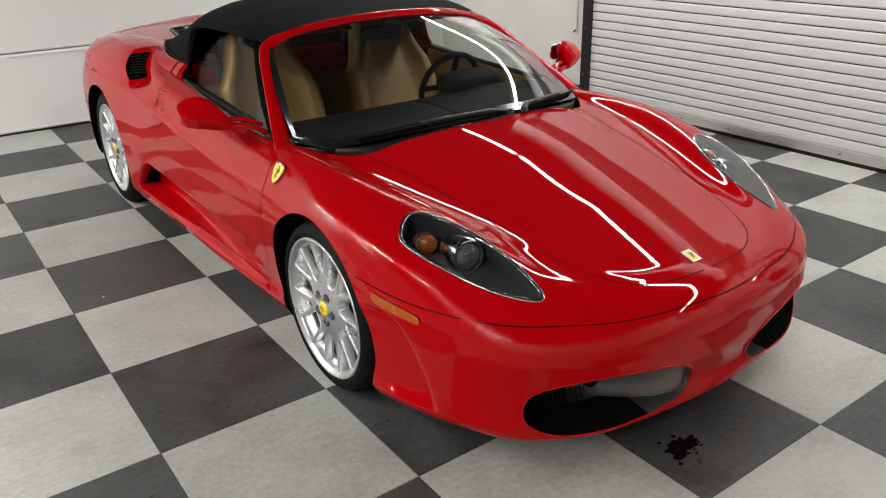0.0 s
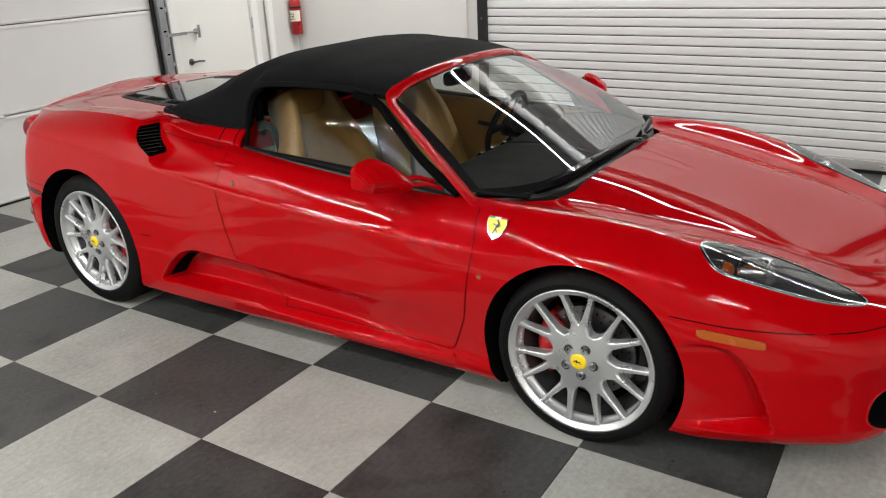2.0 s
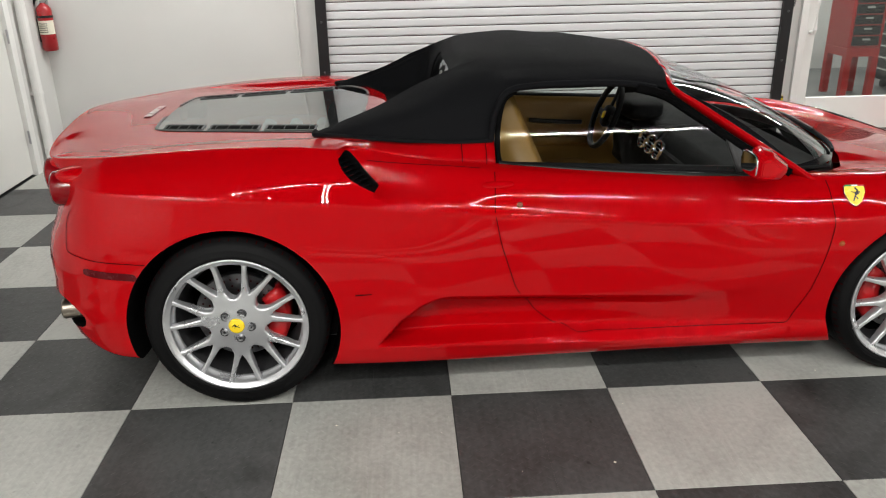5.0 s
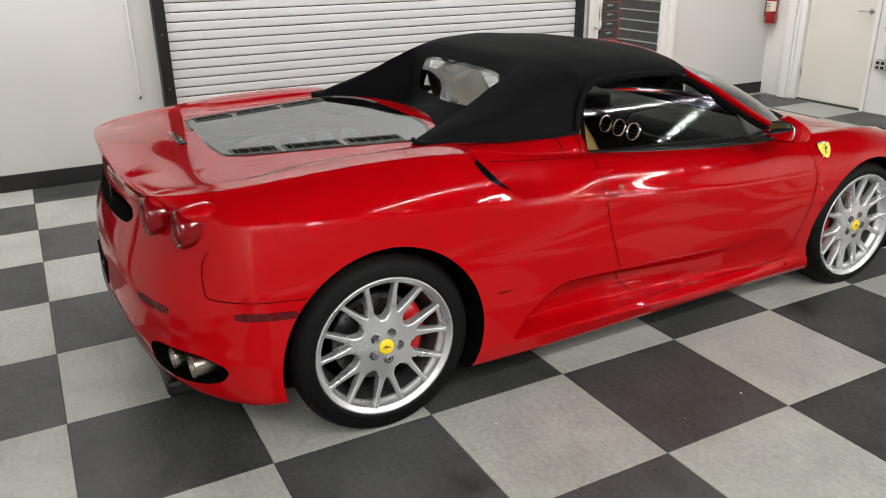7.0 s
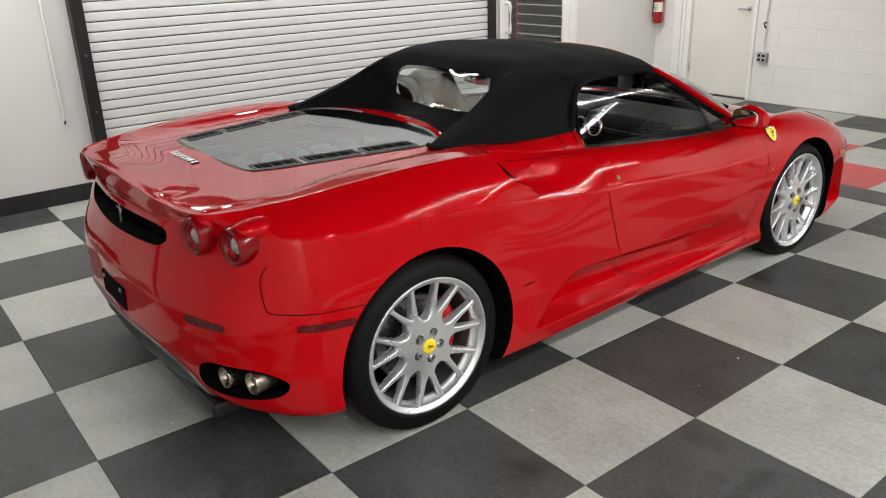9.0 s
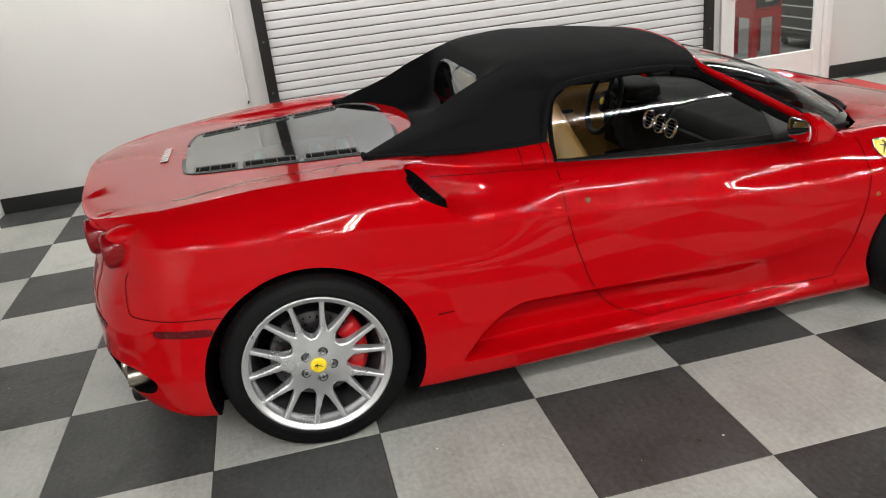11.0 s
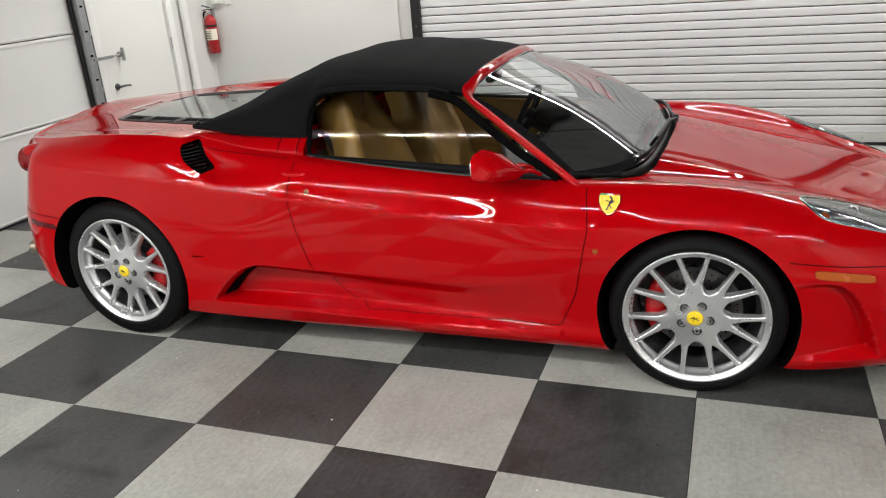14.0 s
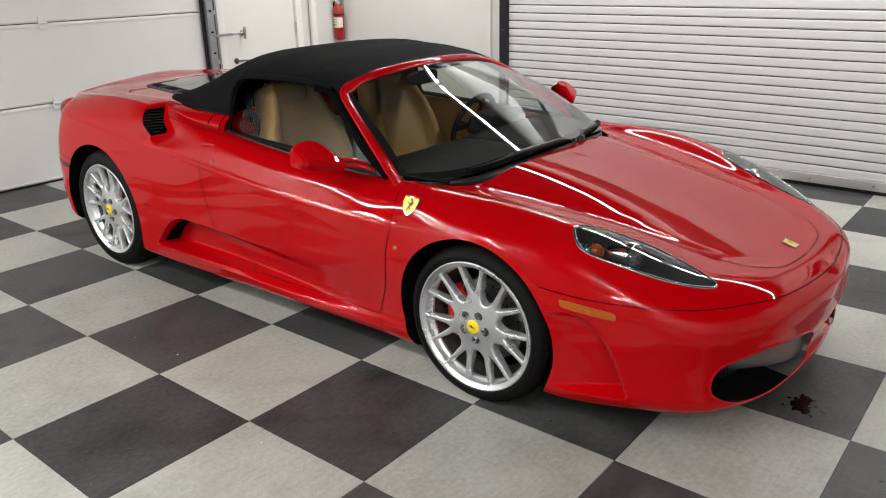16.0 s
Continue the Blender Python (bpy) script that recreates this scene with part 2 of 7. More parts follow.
MOUTHGREY = mat("grey_duct_metal", (0.24, 0.24, 0.245), 0.36, 1.0, 0.1, 8, 200)
AMBERDARK = mat("amber_indicator_glass", (0.28, 0.06, 0.01), 0.15, 0, 0.1, 40, 300, 0.1, 0.8)
LENS = mat("projector_glass", (0.55, 0.58, 0.60), 0.03, 0.85, 0.05, 30, 100, 0, 1.0)
MIRROR = mat("mirror_silver", (0.85, 0.86, 0.86), 0.02, 1.0, 0.0, 5, 100, 0, 0, 0)
DISC = mat("machined_disc", (0.14, 0.14, 0.145), 0.32, 0.95, 0.12, 20, 300, 0.05)
EXHAUST = mat("warm_brushed_steel", (0.34, 0.30, 0.25), 0.3, 1.0, 0.12, 14, 300, 0.05)
VENTGREY = mat("dark_grey_plastic", (0.045, 0.045, 0.046), 0.5, 0, 0.1, 9, 300, 0.1)
LOCKBROWN = mat("dull_brown_metal", (0.17, 0.05, 0.03), 0.55, 0.3, 0.15, 60, 300)
GREENENAM = mat("green_enamel", (0.02, 0.25, 0.06), 0.3)
OIL = mat("dried_oil", (0.004, 0.004, 0.004), 0.12, 0, 0.1, 30, 100, 0.3)

# ---- building helpers ----
def mesh_ob(name, bm, material, parent=None, label="", smooth=False):
    me = bpy.data.meshes.new(name)
    bm.to_mesh(me)
    bm.free()
    if smooth:
        for p in me.polygons:
            p.use_smooth = True
    if material:
        me.materials.append(material)
    ob = new(name, me)
    if parent:
        ob.parent = parent
    if label:
        ob["label"] = label
    return ob


def part(name, bm, material, parent, label="", smooth=False):
    return mesh_ob(name, bm, material, parent, label, smooth)


def thing(name, label, category, at=(0, 0, 0), group="", kind=""):
    ob = new(name)
    ob.location = at
    ob.empty_display_size = 0.1
    return tagged(ob, label, category, group, kind)


def add_box(bm, x0, x1, y0, y1, z0, z1, bevel=0.0, seg=2):
    r = bmesh.ops.create_cube(bm, size=1.0)
    vs = r["verts"]
    for v in vs:
        v.co = Vector((x0 + (v.co.x + 0.5) * (x1 - x0), y0 + (v.co.y + 0.5) * (y1 - y0), z0 + (v.co.z + 0.5) * (z1 - z0)))
    if bevel:
        es = list({e for v in vs for e in v.link_edges})
        bmesh.ops.bevel(bm, geom=es, offset=bevel, segments=seg, affect="EDGES", profile=0.5)
    return bm


def box(x0, x1, y0, y1, z0, z1, bevel=0.0, seg=2):
    return add_box(bmesh.new(), x0, x1, y0, y1, z0, z1, bevel, seg)


def add_lathe(bm, profile, axis_m, steps=32, closed=False):
    """Turns a profile of (radius, along) round the local z axis of axis_m."""
    rings = []
    for k in range(steps):
        a = 2 * math.pi * k / steps
        rings.append([bm.verts.new(axis_m @ Vector((r * math.cos(a), r * math.sin(a), h))) for r, h in profile])
    n = len(profile)
    for k in range(steps):
        a, b = rings[k], rings[(k + 1) % steps]
        for i in range(n if closed else n - 1):
            j = (i + 1) % n
            bm.faces.new((a[i], b[i], b[j], a[j]))
    bmesh.ops.remove_doubles(bm, verts=[v for r in rings for v in r], dist=1e-5)
    return bm


def lathe(profile, axis_m=Matrix(), steps=32, closed=False):
    return add_lathe(bmesh.new(), profile, axis_m, steps, closed)


def add_tube(bm, pts, radius, sides=10):
    """A round bar along points, capped."""
    pts = [Vector(p) for p in pts]
    rings = []
    up = Vector((0, 0, 1))
    for i, p in enumerate(pts):
        d = (pts[min(i + 1, len(pts) - 1)] - pts[max(i - 1, 0)]).normalized()
        a = d.cross(up)
        if a.length < 1e-3:
            a = d.cross(Vector((1, 0, 0)))
        a.normalize()
        b = d.cross(a)
        r = radius[i] if isinstance(radius, (list, tuple)) else radius
        rings.append([bm.verts.new(p + (a * math.cos(2 * math.pi * k / sides) + b * math.sin(2 * math.pi * k / sides)) * r) for k in range(sides)])
    for a, b in zip(rings, rings[1:]):
        for k in range(sides):
            bm.faces.new((a[k], a[(k + 1) % sides], b[(k + 1) % sides], b[k]))
    bm.faces.new(rings[0][::-1])
    bm.faces.new(rings[-1])
    return bm


def tube(pts, radius, sides=10):
    return add_tube(bmesh.new(), pts, radius, sides)


# ---- the room ----
XE, XW, YN, YS, ZC = 3.15, -6.4, -4.0, 4.83, 3.1   # inner wall faces and ceiling
T, TX, TY = 0.6096, -0.915, 0.590                   # floor tile size and one tile corner


def structure(name, bm, material, label, category="wall"):
    return tagged(mesh_ob(name, bm, material), label, category, kind="structure")


RD0, RD1, RDH = -1.25, 2.575, 2.75      # roll-up door opening
GD0, GD1, GDH = -2.56, -1.42, 2.16      # glass door opening
b = box(XE, XE + 0.2, RD1, YS + 0.2, 0, ZC)
add_box(b, XE, XE + 0.2, GD1, RD0, 0, ZC)
add_box(b, XE, XE + 0.2, YN - 0.2, GD0, 0, ZC)
add_box(b, XE, XE + 0.2, RD0, RD1, RDH, ZC)
add_box(b, XE, XE + 0.2, GD0, GD1, GDH, ZC)
wall_east = structure("wall_east", b, WHITEWALL, "white painted wall with a roll-up door and glass door")
MD0, MD1, MDH = 1.60, 2.55, 2.08        # side door in the south wall
SD0, SD1, SDH = -3.3, 1.40, 2.6         # sectional garage door
b = box(SD1, MD0, YS, YS + 0.2, 0, ZC)
add_box(b, MD1, XE, YS, YS + 0.2, 0, ZC)
add_box(b, MD0, MD1, YS, YS + 0.2, MDH, ZC)
add_box(b, SD0, SD1, YS, YS + 0.2, SDH, ZC)
add_box(b, XW, SD0, YS, YS + 0.2, 0, ZC)
wall_south = structure("wall_south", b, WHITEWALL, "white painted wall with a sectional garage door")
ND0, ND1, NDH = 1.83, 2.70, 2.10        # door in the north wall
b = box(ND1, XE, YN - 0.2, YN, 0, ZC)
add_box(b, ND0, ND1, YN - 0.2, YN, NDH, ZC)
add_box(b, XW, ND0, YN - 0.2, YN - 0.0045, 0, ZC)
wall_north = structure("wall_north", b, MORTAR, "white painted concrete block wall beside a door")
# unseen wall; its grey is set low to dim what the car's flank mirrors
wall_west = structure("wall_west", box(XW - 0.2, XW, YN - 0.2, YS + 0.2, 0, ZC), GREYWALL, "plain grey painted wall of the garage")
# out of view; kept dark so the car's upper faces mirror only the strips
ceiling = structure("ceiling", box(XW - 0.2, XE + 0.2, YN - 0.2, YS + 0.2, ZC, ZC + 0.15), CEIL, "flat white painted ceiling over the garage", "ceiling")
floor = structure("floor", box(XW - 0.2, XE + 0.2, YN - 0.2, YS + 0.2, -0.15, -0.012), BASEBLACK, "black and grey chequered floor of vinyl tiles", "floor")

# ---- the car body: one lofted skin from long feature lines, right half, then cut into panels ----
# Each line runs round the car from the nose's middle, along the flank, to the tail's middle, as (half width, along, height).
YA, YB = -0.5, 3.0


def pchip(xk, yk, x):
    """Smooth shape-keeping interpolation."""
    xk, yk, x = np.asarray(xk, float), np.asarray(yk, float), np.asarray(x, float)
    h, d = np.diff(xk), np.diff(yk) / np.diff(xk)
    m = np.zeros_like(yk)
    for i in range(1, len(xk) - 1):
        if d[i - 1] * d[i] > 0:
            a, b_ = 2 * h[i] + h[i - 1], h[i] + 2 * h[i - 1]
            m[i] = (a + b_) / (a / d[i - 1] + b_ / d[i])
    m[0], m[-1] = d[0], d[-1]
    i = np.clip(np.searchsorted(xk, x) - 1, 0, len(xk) - 2)
    t = (x - xk[i]) / h[i]
    return ((1 + 2 * t) * (1 - t) ** 2 * yk[i] + t * (1 - t) ** 2 * h[i] * m[i] + t * t * (3 - 2 * t) * yk[i + 1] + t * t * (t - 1) * h[i] * m[i + 1])


def line(nose, side, tail):
    """A feature line sampled at the stations S. nose, tail: (w, y, z); side: (y, w, z)."""
    s, p = [], []
    for k, q in zip((0.0, 0.075, 0.15), nose):
        s.append(k), p.append(q)
    for y, w, z in side:
        s.append(0.2 + 0.6 * (y - YA) / (YB - YA)), p.append((w, y, z))
    for k, q in zip((0.86, 0.93, 1.0), tail):
        s.append(k), p.append(q)
    flip = np.array((-1, 1, 1))
    p = np.array(p, float)
    s = np.array(s)
    p = np.vstack((p[2:0:-1] * flip, p, p[-2:-4:-1] * flip))
    s = np.concatenate((-s[2:0:-1], s, 2 - s[-2:-4:-1]))
    return np.stack([pchip(s, p[:, c], S) for c in range(3)], 1)


NS = 600
S = np.linspace(0, 1, NS)
UNDER = line([(0, -0.88, 0.125), (0.34, -0.85, 0.125), (0.58, -0.74, 0.125)],
             [(-0.5, 0.72, 0.125), (0, 0.76, 0.125), (0.4, 0.76, 0.125), (1.3, 0.78, 0.13), (2.2, 0.80, 0.145), (2.6, 0.8, 0.17), (3.0, 0.78, 0.21)],
             [(0.58, 3.10, 0.24), (0.33, 3.18, 0.25), (0, 3.20, 0.25)])
LIP = line([(0, -1.00, 0.135), (0.36, -0.965, 0.135), (0.66, -0.83, 0.135)],
           [(-0.5, 0.83, 0.135), (-0.36, 0.87, 0.14), (0, 0.89, 0.15), (0.38, 0.86, 0.14), (1.3, 0.885, 0.145), (2.22, 0.925, 0.165), (2.6, 0.935, 0.2), (3.0, 0.925, 0.235)],
           [(0.72, 3.24, 0.26), (0.36, 3.33, 0.27), (0, 3.35, 0.27)])
SILL = line([(0, -1.03, 0.17), (0.37, -0.995, 0.17), (0.69, -0.855, 0.17)],
            [(-0.5, 0.865, 0.18), (-0.36, 0.89, 0.19), (0, 0.91, 0.20), (0.38, 0.885, 0.195), (0.8, 0.905, 0.205), (1.3, 0.925, 0.215), (1.8, 0.935, 0.225), (2.2, 0.945, 0.235), (2.6, 0.95, 0.28), (3.0, 0.942, 0.33)],
            [(0.75, 3.27, 0.36), (0.37, 3.37, 0.37), (0, 3.39, 0.37)])
LEDGE = line([(0, -1.025, 0.24), (0.37, -0.99, 0.24), (0.70, -0.85, 0.245)],
             [(-0.5, 0.868, 0.26), (0, 0.915, 0.27), (0.38, 0.88, 0.235), (0.8, 0.875, 0.235), (1.2, 0.89, 0.24), (1.6, 0.925, 0.245), (2.0, 0.94, 0.25), (2.3, 0.95, 0.28), (2.6, 0.955, 0.33), (3.0, 0.947, 0.37)],
             [(0.755, 3.28, 0.41), (0.37, 3.38, 0.42), (0, 3.40, 0.42)])
WAIST = line([(0, -1.05, 0.33), (0.38, -1.015, 0.33), (0.70, -0.85, 0.335)],
             [(-0.5, 0.872, 0.35), (0, 0.925, 0.36), (0.38, 0.89, 0.33), (0.8, 0.882, 0.325), (1.2, 0.897, 0.325), (1.6, 0.928, 0.332), (2.0, 0.944, 0.34), (2.3, 0.955, 0.37), (2.6, 0.96, 0.42), (3.0, 0.947, 0.45)],
             [(0.76, 3.275, 0.49), (0.37, 3.38, 0.50), (0, 3.40, 0.50)])
HOLLOW = line([(0, -1.056, 0.38), (0.38, -1.018, 0.38), (0.705, -0.853, 0.387)],
              [(-0.5, 0.875, 0.405), (0, 0.931, 0.415), (0.38, 0.897, 0.385), (0.8, 0.893, 0.36), (1.2, 0.908, 0.37), (1.6, 0.930, 0.385), (2.0, 0.947, 0.39), (2.3, 0.956, 0.415), (2.6, 0.961, 0.47), (3.0, 0.947, 0.50)],
              [(0.76, 3.275, 0.535), (0.37, 3.378, 0.55), (0, 3.398, 0.55)])
MID = line([(0, -1.06, 0.425), (0.38, -1.02, 0.425), (0.71, -0.855, 0.435)],
           [(-0.5, 0.878, 0.455), (-0.38, 0.905, 0.465), (0, 0.937, 0.47), (0.38, 0.905, 0.44), (0.8, 0.908, 0.392), (1.2, 0.918, 0.405), (1.6, 0.928, 0.424), (1.85, 0.938, 0.432), (2.1, 0.949, 0.434), (2.3, 0.957, 0.455), (2.6, 0.962, 0.52), (3.0, 0.947, 0.55)],
           [(0.76, 3.27, 0.58), (0.37, 3.375, 0.60), (0, 3.395, 0.60)])
FLANK = line([(0, -1.055, 0.475), (0.37, -1.015, 0.475), (0.70, -0.85, 0.49)],
             [(-0.5, 0.872, 0.535), (-0.2, 0.922, 0.575), (0, 0.938, 0.60), (0.38, 0.917, 0.56), (0.8, 0.917, 0.55), (1.3, 0.922, 0.56), (1.8, 0.93, 0.59), (2.2, 0.95, 0.62), (2.6, 0.96, 0.66), (3.0, 0.940, 0.68)],
             [(0.745, 3.225, 0.71), (0.36, 3.335, 0.73), (0, 3.36, 0.735)])
SHOULDER = line([(0, -1.02, 0.52), (0.35, -0.98, 0.525), (0.65, -0.81, 0.55)],
                [(-0.5, 0.835, 0.62), (-0.2, 0.895, 0.68), (0, 0.905, 0.70), (0.38, 0.905, 0.65), (0.8, 0.912, 0.66), (1.3, 0.917, 0.70), (1.64, 0.917, 0.728), (2.0, 0.912, 0.762), (2.3, 0.93, 0.797), (2.6, 0.93, 0.82), (3.0, 0.893, 0.848)],
                [(0.71, 3.197, 0.858), (0.35, 3.305, 0.862), (0, 3.335, 0.862)])
CREST = line([(0, -0.975, 0.548), (0.32, -0.935, 0.555), (0.54, -0.78, 0.592)],
             [(-0.5, 0.615, 0.690), (-0.25, 0.715, 0.756), (0, 0.785, 0.794), (0.3, 0.80, 0.797), (0.5, 0.79, 0.79), (0.8, 0.80, 0.80), (1.3, 0.79, 0.84), (1.6, 0.78, 0.868), (1.9, 0.79, 0.90), (2.1, 0.805, 0.945), (2.25, 0.805, 0.965), (2.4, 0.795, 0.97), (2.6, 0.785, 0.968), (3.0, 0.745, 0.94)],
             [(0.635, 3.258, 0.921), (0.33, 3.33, 0.947), (0, 3.345, 0.970)])
VALLEY = line([(0, -0.92, 0.565), (0.27, -0.88, 0.573), (0.44, -0.72, 0.605)],
              [(-0.5, 0.51, 0.668), (-0.25, 0.59, 0.716), (0, 0.64, 0.752), (0.3, 0.665, 0.778), (0.5, 0.68, 0.79), (1.3, 0.69, 0.835), (1.6, 0.68, 0.86), (2.0, 0.66, 0.943), (2.3, 0.695, 0.972), (2.6, 0.685, 0.969), (3.0, 0.64, 0.941)],
              [(0.53, 3.215, 0.916), (0.28, 3.275, 0.950), (0, 3.29, 0.964)])
EDGE = line([(0, -0.89, 0.572), (0.23, -0.85, 0.58), (0.37, -0.70, 0.612)],
            [(-0.5, 0.43, 0.660), (-0.25, 0.485, 0.708), (0, 0.53, 0.750), (0.3, 0.56, 0.788), (0.5, 0.58, 0.808), (1.3, 0.59, 0.84), (2.0, 0.54, 0.94), (2.3, 0.55, 0.957), (2.6, 0.535, 0.952), (3.0, 0.49, 0.938)],
            [(0.37, 3.14, 0.945), (0.2, 3.19, 0.95), (0, 3.21, 0.952)])
HOOD = line([(0, -0.86, 0.578), (0.18, -0.82, 0.588), (0.30, -0.67, 0.622)],
            [(-0.5, 0.36, 0.668), (-0.25, 0.40, 0.722), (0, 0.43, 0.772), (0.3, 0.46, 0.815), (0.5, 0.47, 0.832), (1.3, 0.5, 0.85), (2.0, 0.43, 0.95), (2.3, 0.41, 0.967), (2.6, 0.40, 0.956), (3.0, 0.37, 0.942)],
            [(0.28, 3.06, 0.944), (0.15, 3.1, 0.948), (0, 3.12, 0.95)])
SPINE = line([(0, -0.78, 0.602), (0, -0.72, 0.62), (0, -0.60, 0.655)],
             [(-0.5, 0, 0.682), (-0.25, 0, 0.742), (0, 0, 0.797), (0.25, 0, 0.838), (0.5, 0, 0.865), (1.3, 0, 0.88), (2.0, 0, 0.965), (2.3, 0, 0.98), (2.6, 0, 0.968), (3.0, 0, 0.95)],
             [(0, 3.02, 0.95), (0, 3.04, 0.95), (0, 3.06, 0.95)])
LINES = np.stack((UNDER, LIP, SILL, LEDGE, WAIST, HOLLOW, MID, FLANK, SHOULDER, CREST, VALLEY, EDGE, HOOD, SPINE))

# across the lines: a smooth curve by chord length, with a few firm creases
def loft(lines, at):
    """A curve through the lines at every station; lines: (row, points), at: the rows wanted."""
    pos = np.array([r for r, _ in lines])
    pts = np.stack([q for _, q in lines])
    mirror = pts[-2:-1] * np.array((-1, 1, 1))
    pts = np.concatenate((2 * pts[:1] - pts[1:2], pts, mirror))
    h = np.linalg.norm(np.diff(pts, axis=0), axis=2)[..., None] + 1e-6
    d = np.diff(pts, axis=0) / h
    m = (d[:-1] * h[1:] + d[1:] * h[:-1]) / (h[:-1] + h[1:])
    k = np.clip(np.searchsorted(pos, at, side="right") - 1, 0, len(pos) - 2)
    t = ((at - pos[k]) / (pos[k + 1] - pos[k]))[:, None, None]
    p1, p2, hh = pts[k + 1], pts[k + 2], h[k + 1]
    return (1 + 2 * t) * (1 - t) ** 2 * p1 + t * (1 - t) ** 2 * hh * m[k] + t * t * (3 - 2 * t) * p2 + t * t * (t - 1) * hh * m[k + 1]


def creased(lines, creases, at):
    """Adds a close pair of lines beside each creased one; creases: (row, reach, (strength over y))."""
    base = [(float(r), q) for r, q in enumerate(lines)]
    extra = []
    for r, reach, ys, ws in creases:
        w = np.interp(lines[r][:, 1], ys, ws)[:, None]
        for sg in (-1, 1):
            soft = loft(base, np.array([r + sg * reach]))[0]
            firm = lines[r] + (lines[r + sg] - lines[r]) * reach
            extra.append((r + sg * reach, soft + (firm - soft) * w))
    return loft(sorted(base + extra, key=lambda q: q[0]), at)


NR = len(LINES)
CREASES = [(2, 0.2, (1.1, 1.4, 2.1, 2.2), (0, 0.8, 0.8, 0)), (6, 0.15, (0.6, 1.3, 2.2, 2.5), (0, 0.9, 0.9, 0)),
           (8, 0.10, (0.2, 0.6, 3.0, 3.2), (0, 0.95, 0.95, 0)), (9, 0.10, (1.9, 2.2, 3.4), (0, 0.95, 0.95))]
rows = np.unique(np.round(np.concatenate([np.linspace(0, NR - 1, 144)] + [r + f * q / 4 for r, q, _, _ in CREASES for f in (np.arange(-5, 6)[:, None] * np.ones(1)).T]), 4))
NV = len(rows)
SKIN = creased(LINES, CREASES, rows).transpose(1, 0, 2).copy()          # station, row, (w, y, z)
SKIN[:, -1, 0] = 0
SKIN[0, :, 0] = SKIN[-1, :, 0] = 0
# long, even runs along the car
for reach, keep in ((3, 1.0), (9, 0.0)):
    pad = 3 * reach
    kern = np.exp(-0.5 * (np.arange(-pad, pad + 1) / reach) ** 2)
    kern /= kern.sum()
    flip = np.array((-1, 1, 1))
    big_ = np.concatenate((SKIN[pad:0:-1] * flip, SKIN, SKIN[-2:-pad - 2:-1] * flip))
    even = sum(w_ * big_[n_:n_ + NS] for n_, w_ in enumerate(kern))
    y_ = SKIN[..., 1]
    gain = np.maximum(keep, np.clip((y_ + 0.35) / 0.3, 0, 1) * np.clip((2.95 - y_) / 0.3, 0, 1))
    SKIN += (even - SKIN) * gain[..., None]
SKIN[:, -1, 0] = 0
SKIN[0, :, 0] = SKIN[-1, :, 0] = 0
P = SKIN.reshape(-1, 3)
ii, jj = np.meshgrid(np.arange(NS - 1), np.arange(NV - 1), indexing="ij")
q0 = (ii * NV + jj).ravel()
F = np.stack((q0, q0 + NV, q0 + NV + 1, q0 + 1), 1)
PANEL = np.array(["rear_quarter"] * len(F), dtype=object)


def normals():
    a, b_, c, d = (P[F[:, n]] for n in range(4))
    return np.cross(c - a, d - b_)


def inside(poly, pts):
    x, y = pts[:, 0], pts[:, 1]
    r = np.zeros(len(pts), bool)
    for (xa, ya), (xb, yb) in zip(poly, poly[1:] + poly[:1]):
        hit = ((ya > y) != (yb > y)) & (x < (xb - xa) * (y - ya) / (yb - ya + 1e-12) + xa)
        r ^= hit
    return r


def rounded(poly, n=5, cut=0.35):
    """Softens the corners of an outline."""
    out = []
    m = len(poly)
    for i in range(m):
        a, b_, c = (np.array(poly[(i + d) % m], float) for d in (-1, 0, 1))
        u, v = b_ + (a - b_) * cut, b_ + (c - b_) * cut
        for t_ in np.linspace(0, 1, n):
            out.append(tuple((1 - t_) ** 2 * u + 2 * t_ * (1 - t_) * b_ + t_ ** 2 * v))
    return out


def cut(name, poly, ax, cond, only=None):
    """Gives the skin's faces within an outline, seen along one axis, to a panel, and draws the edge onto the outline."""
    ctr = P[F].mean(1)
    nrm = normals()
    m = inside(list(poly), ctr[:, ax]) & cond(ctr, nrm)
    if only:
        m &= np.isin(PANEL, only)
    count_in, count_out = np.zeros(len(P), int), np.zeros(len(P), int)
    np.add.at(count_in, F[m].ravel(), 1)
    np.add.at(count_out, F[~m].ravel(), 1)
    edge = np.where((count_in > 0) & (count_out > 0))[0]
    vn = np.zeros_like(P)
    for n in range(4):
        np.add.at(vn, F[:, n], nrm)
    third = 3 - ax[0] - ax[1]
    A = np.array(poly, float)
    B = np.roll(A, -1, 0)
    for v in edge:
        q = P[v, ax]
        d = B - A
        t_ = np.clip(((q - A) * d).sum(1) / ((d * d).sum(1) + 1e-12), 0, 1)
        c = A + d * t_[:, None]
        best = c[np.argmin(((c - q) ** 2).sum(1))]
        delta = best - q
        if np.hypot(*delta) < 0.035:
            n = vn[v]
            P[v, ax[0]] += delta[0]
            P[v, ax[1]] += delta[1]
            if abs(n[third]) > 0.3 * np.linalg.norm(n):
                P[v, third] -= (n[ax[0]] * delta[0] + n[ax[1]] * delta[1]) / n[third]
    PANEL[m] = name


def circle(cy, cz, r, n=72):
    return [(cy + r * math.cos(2 * math.pi * k_ / n), cz + r * math.sin(2 * math.pi * k_ / n)) for k_ in range(n)]


def lerp_(a, b_, t_):
    return a + (b_ - a) * t_


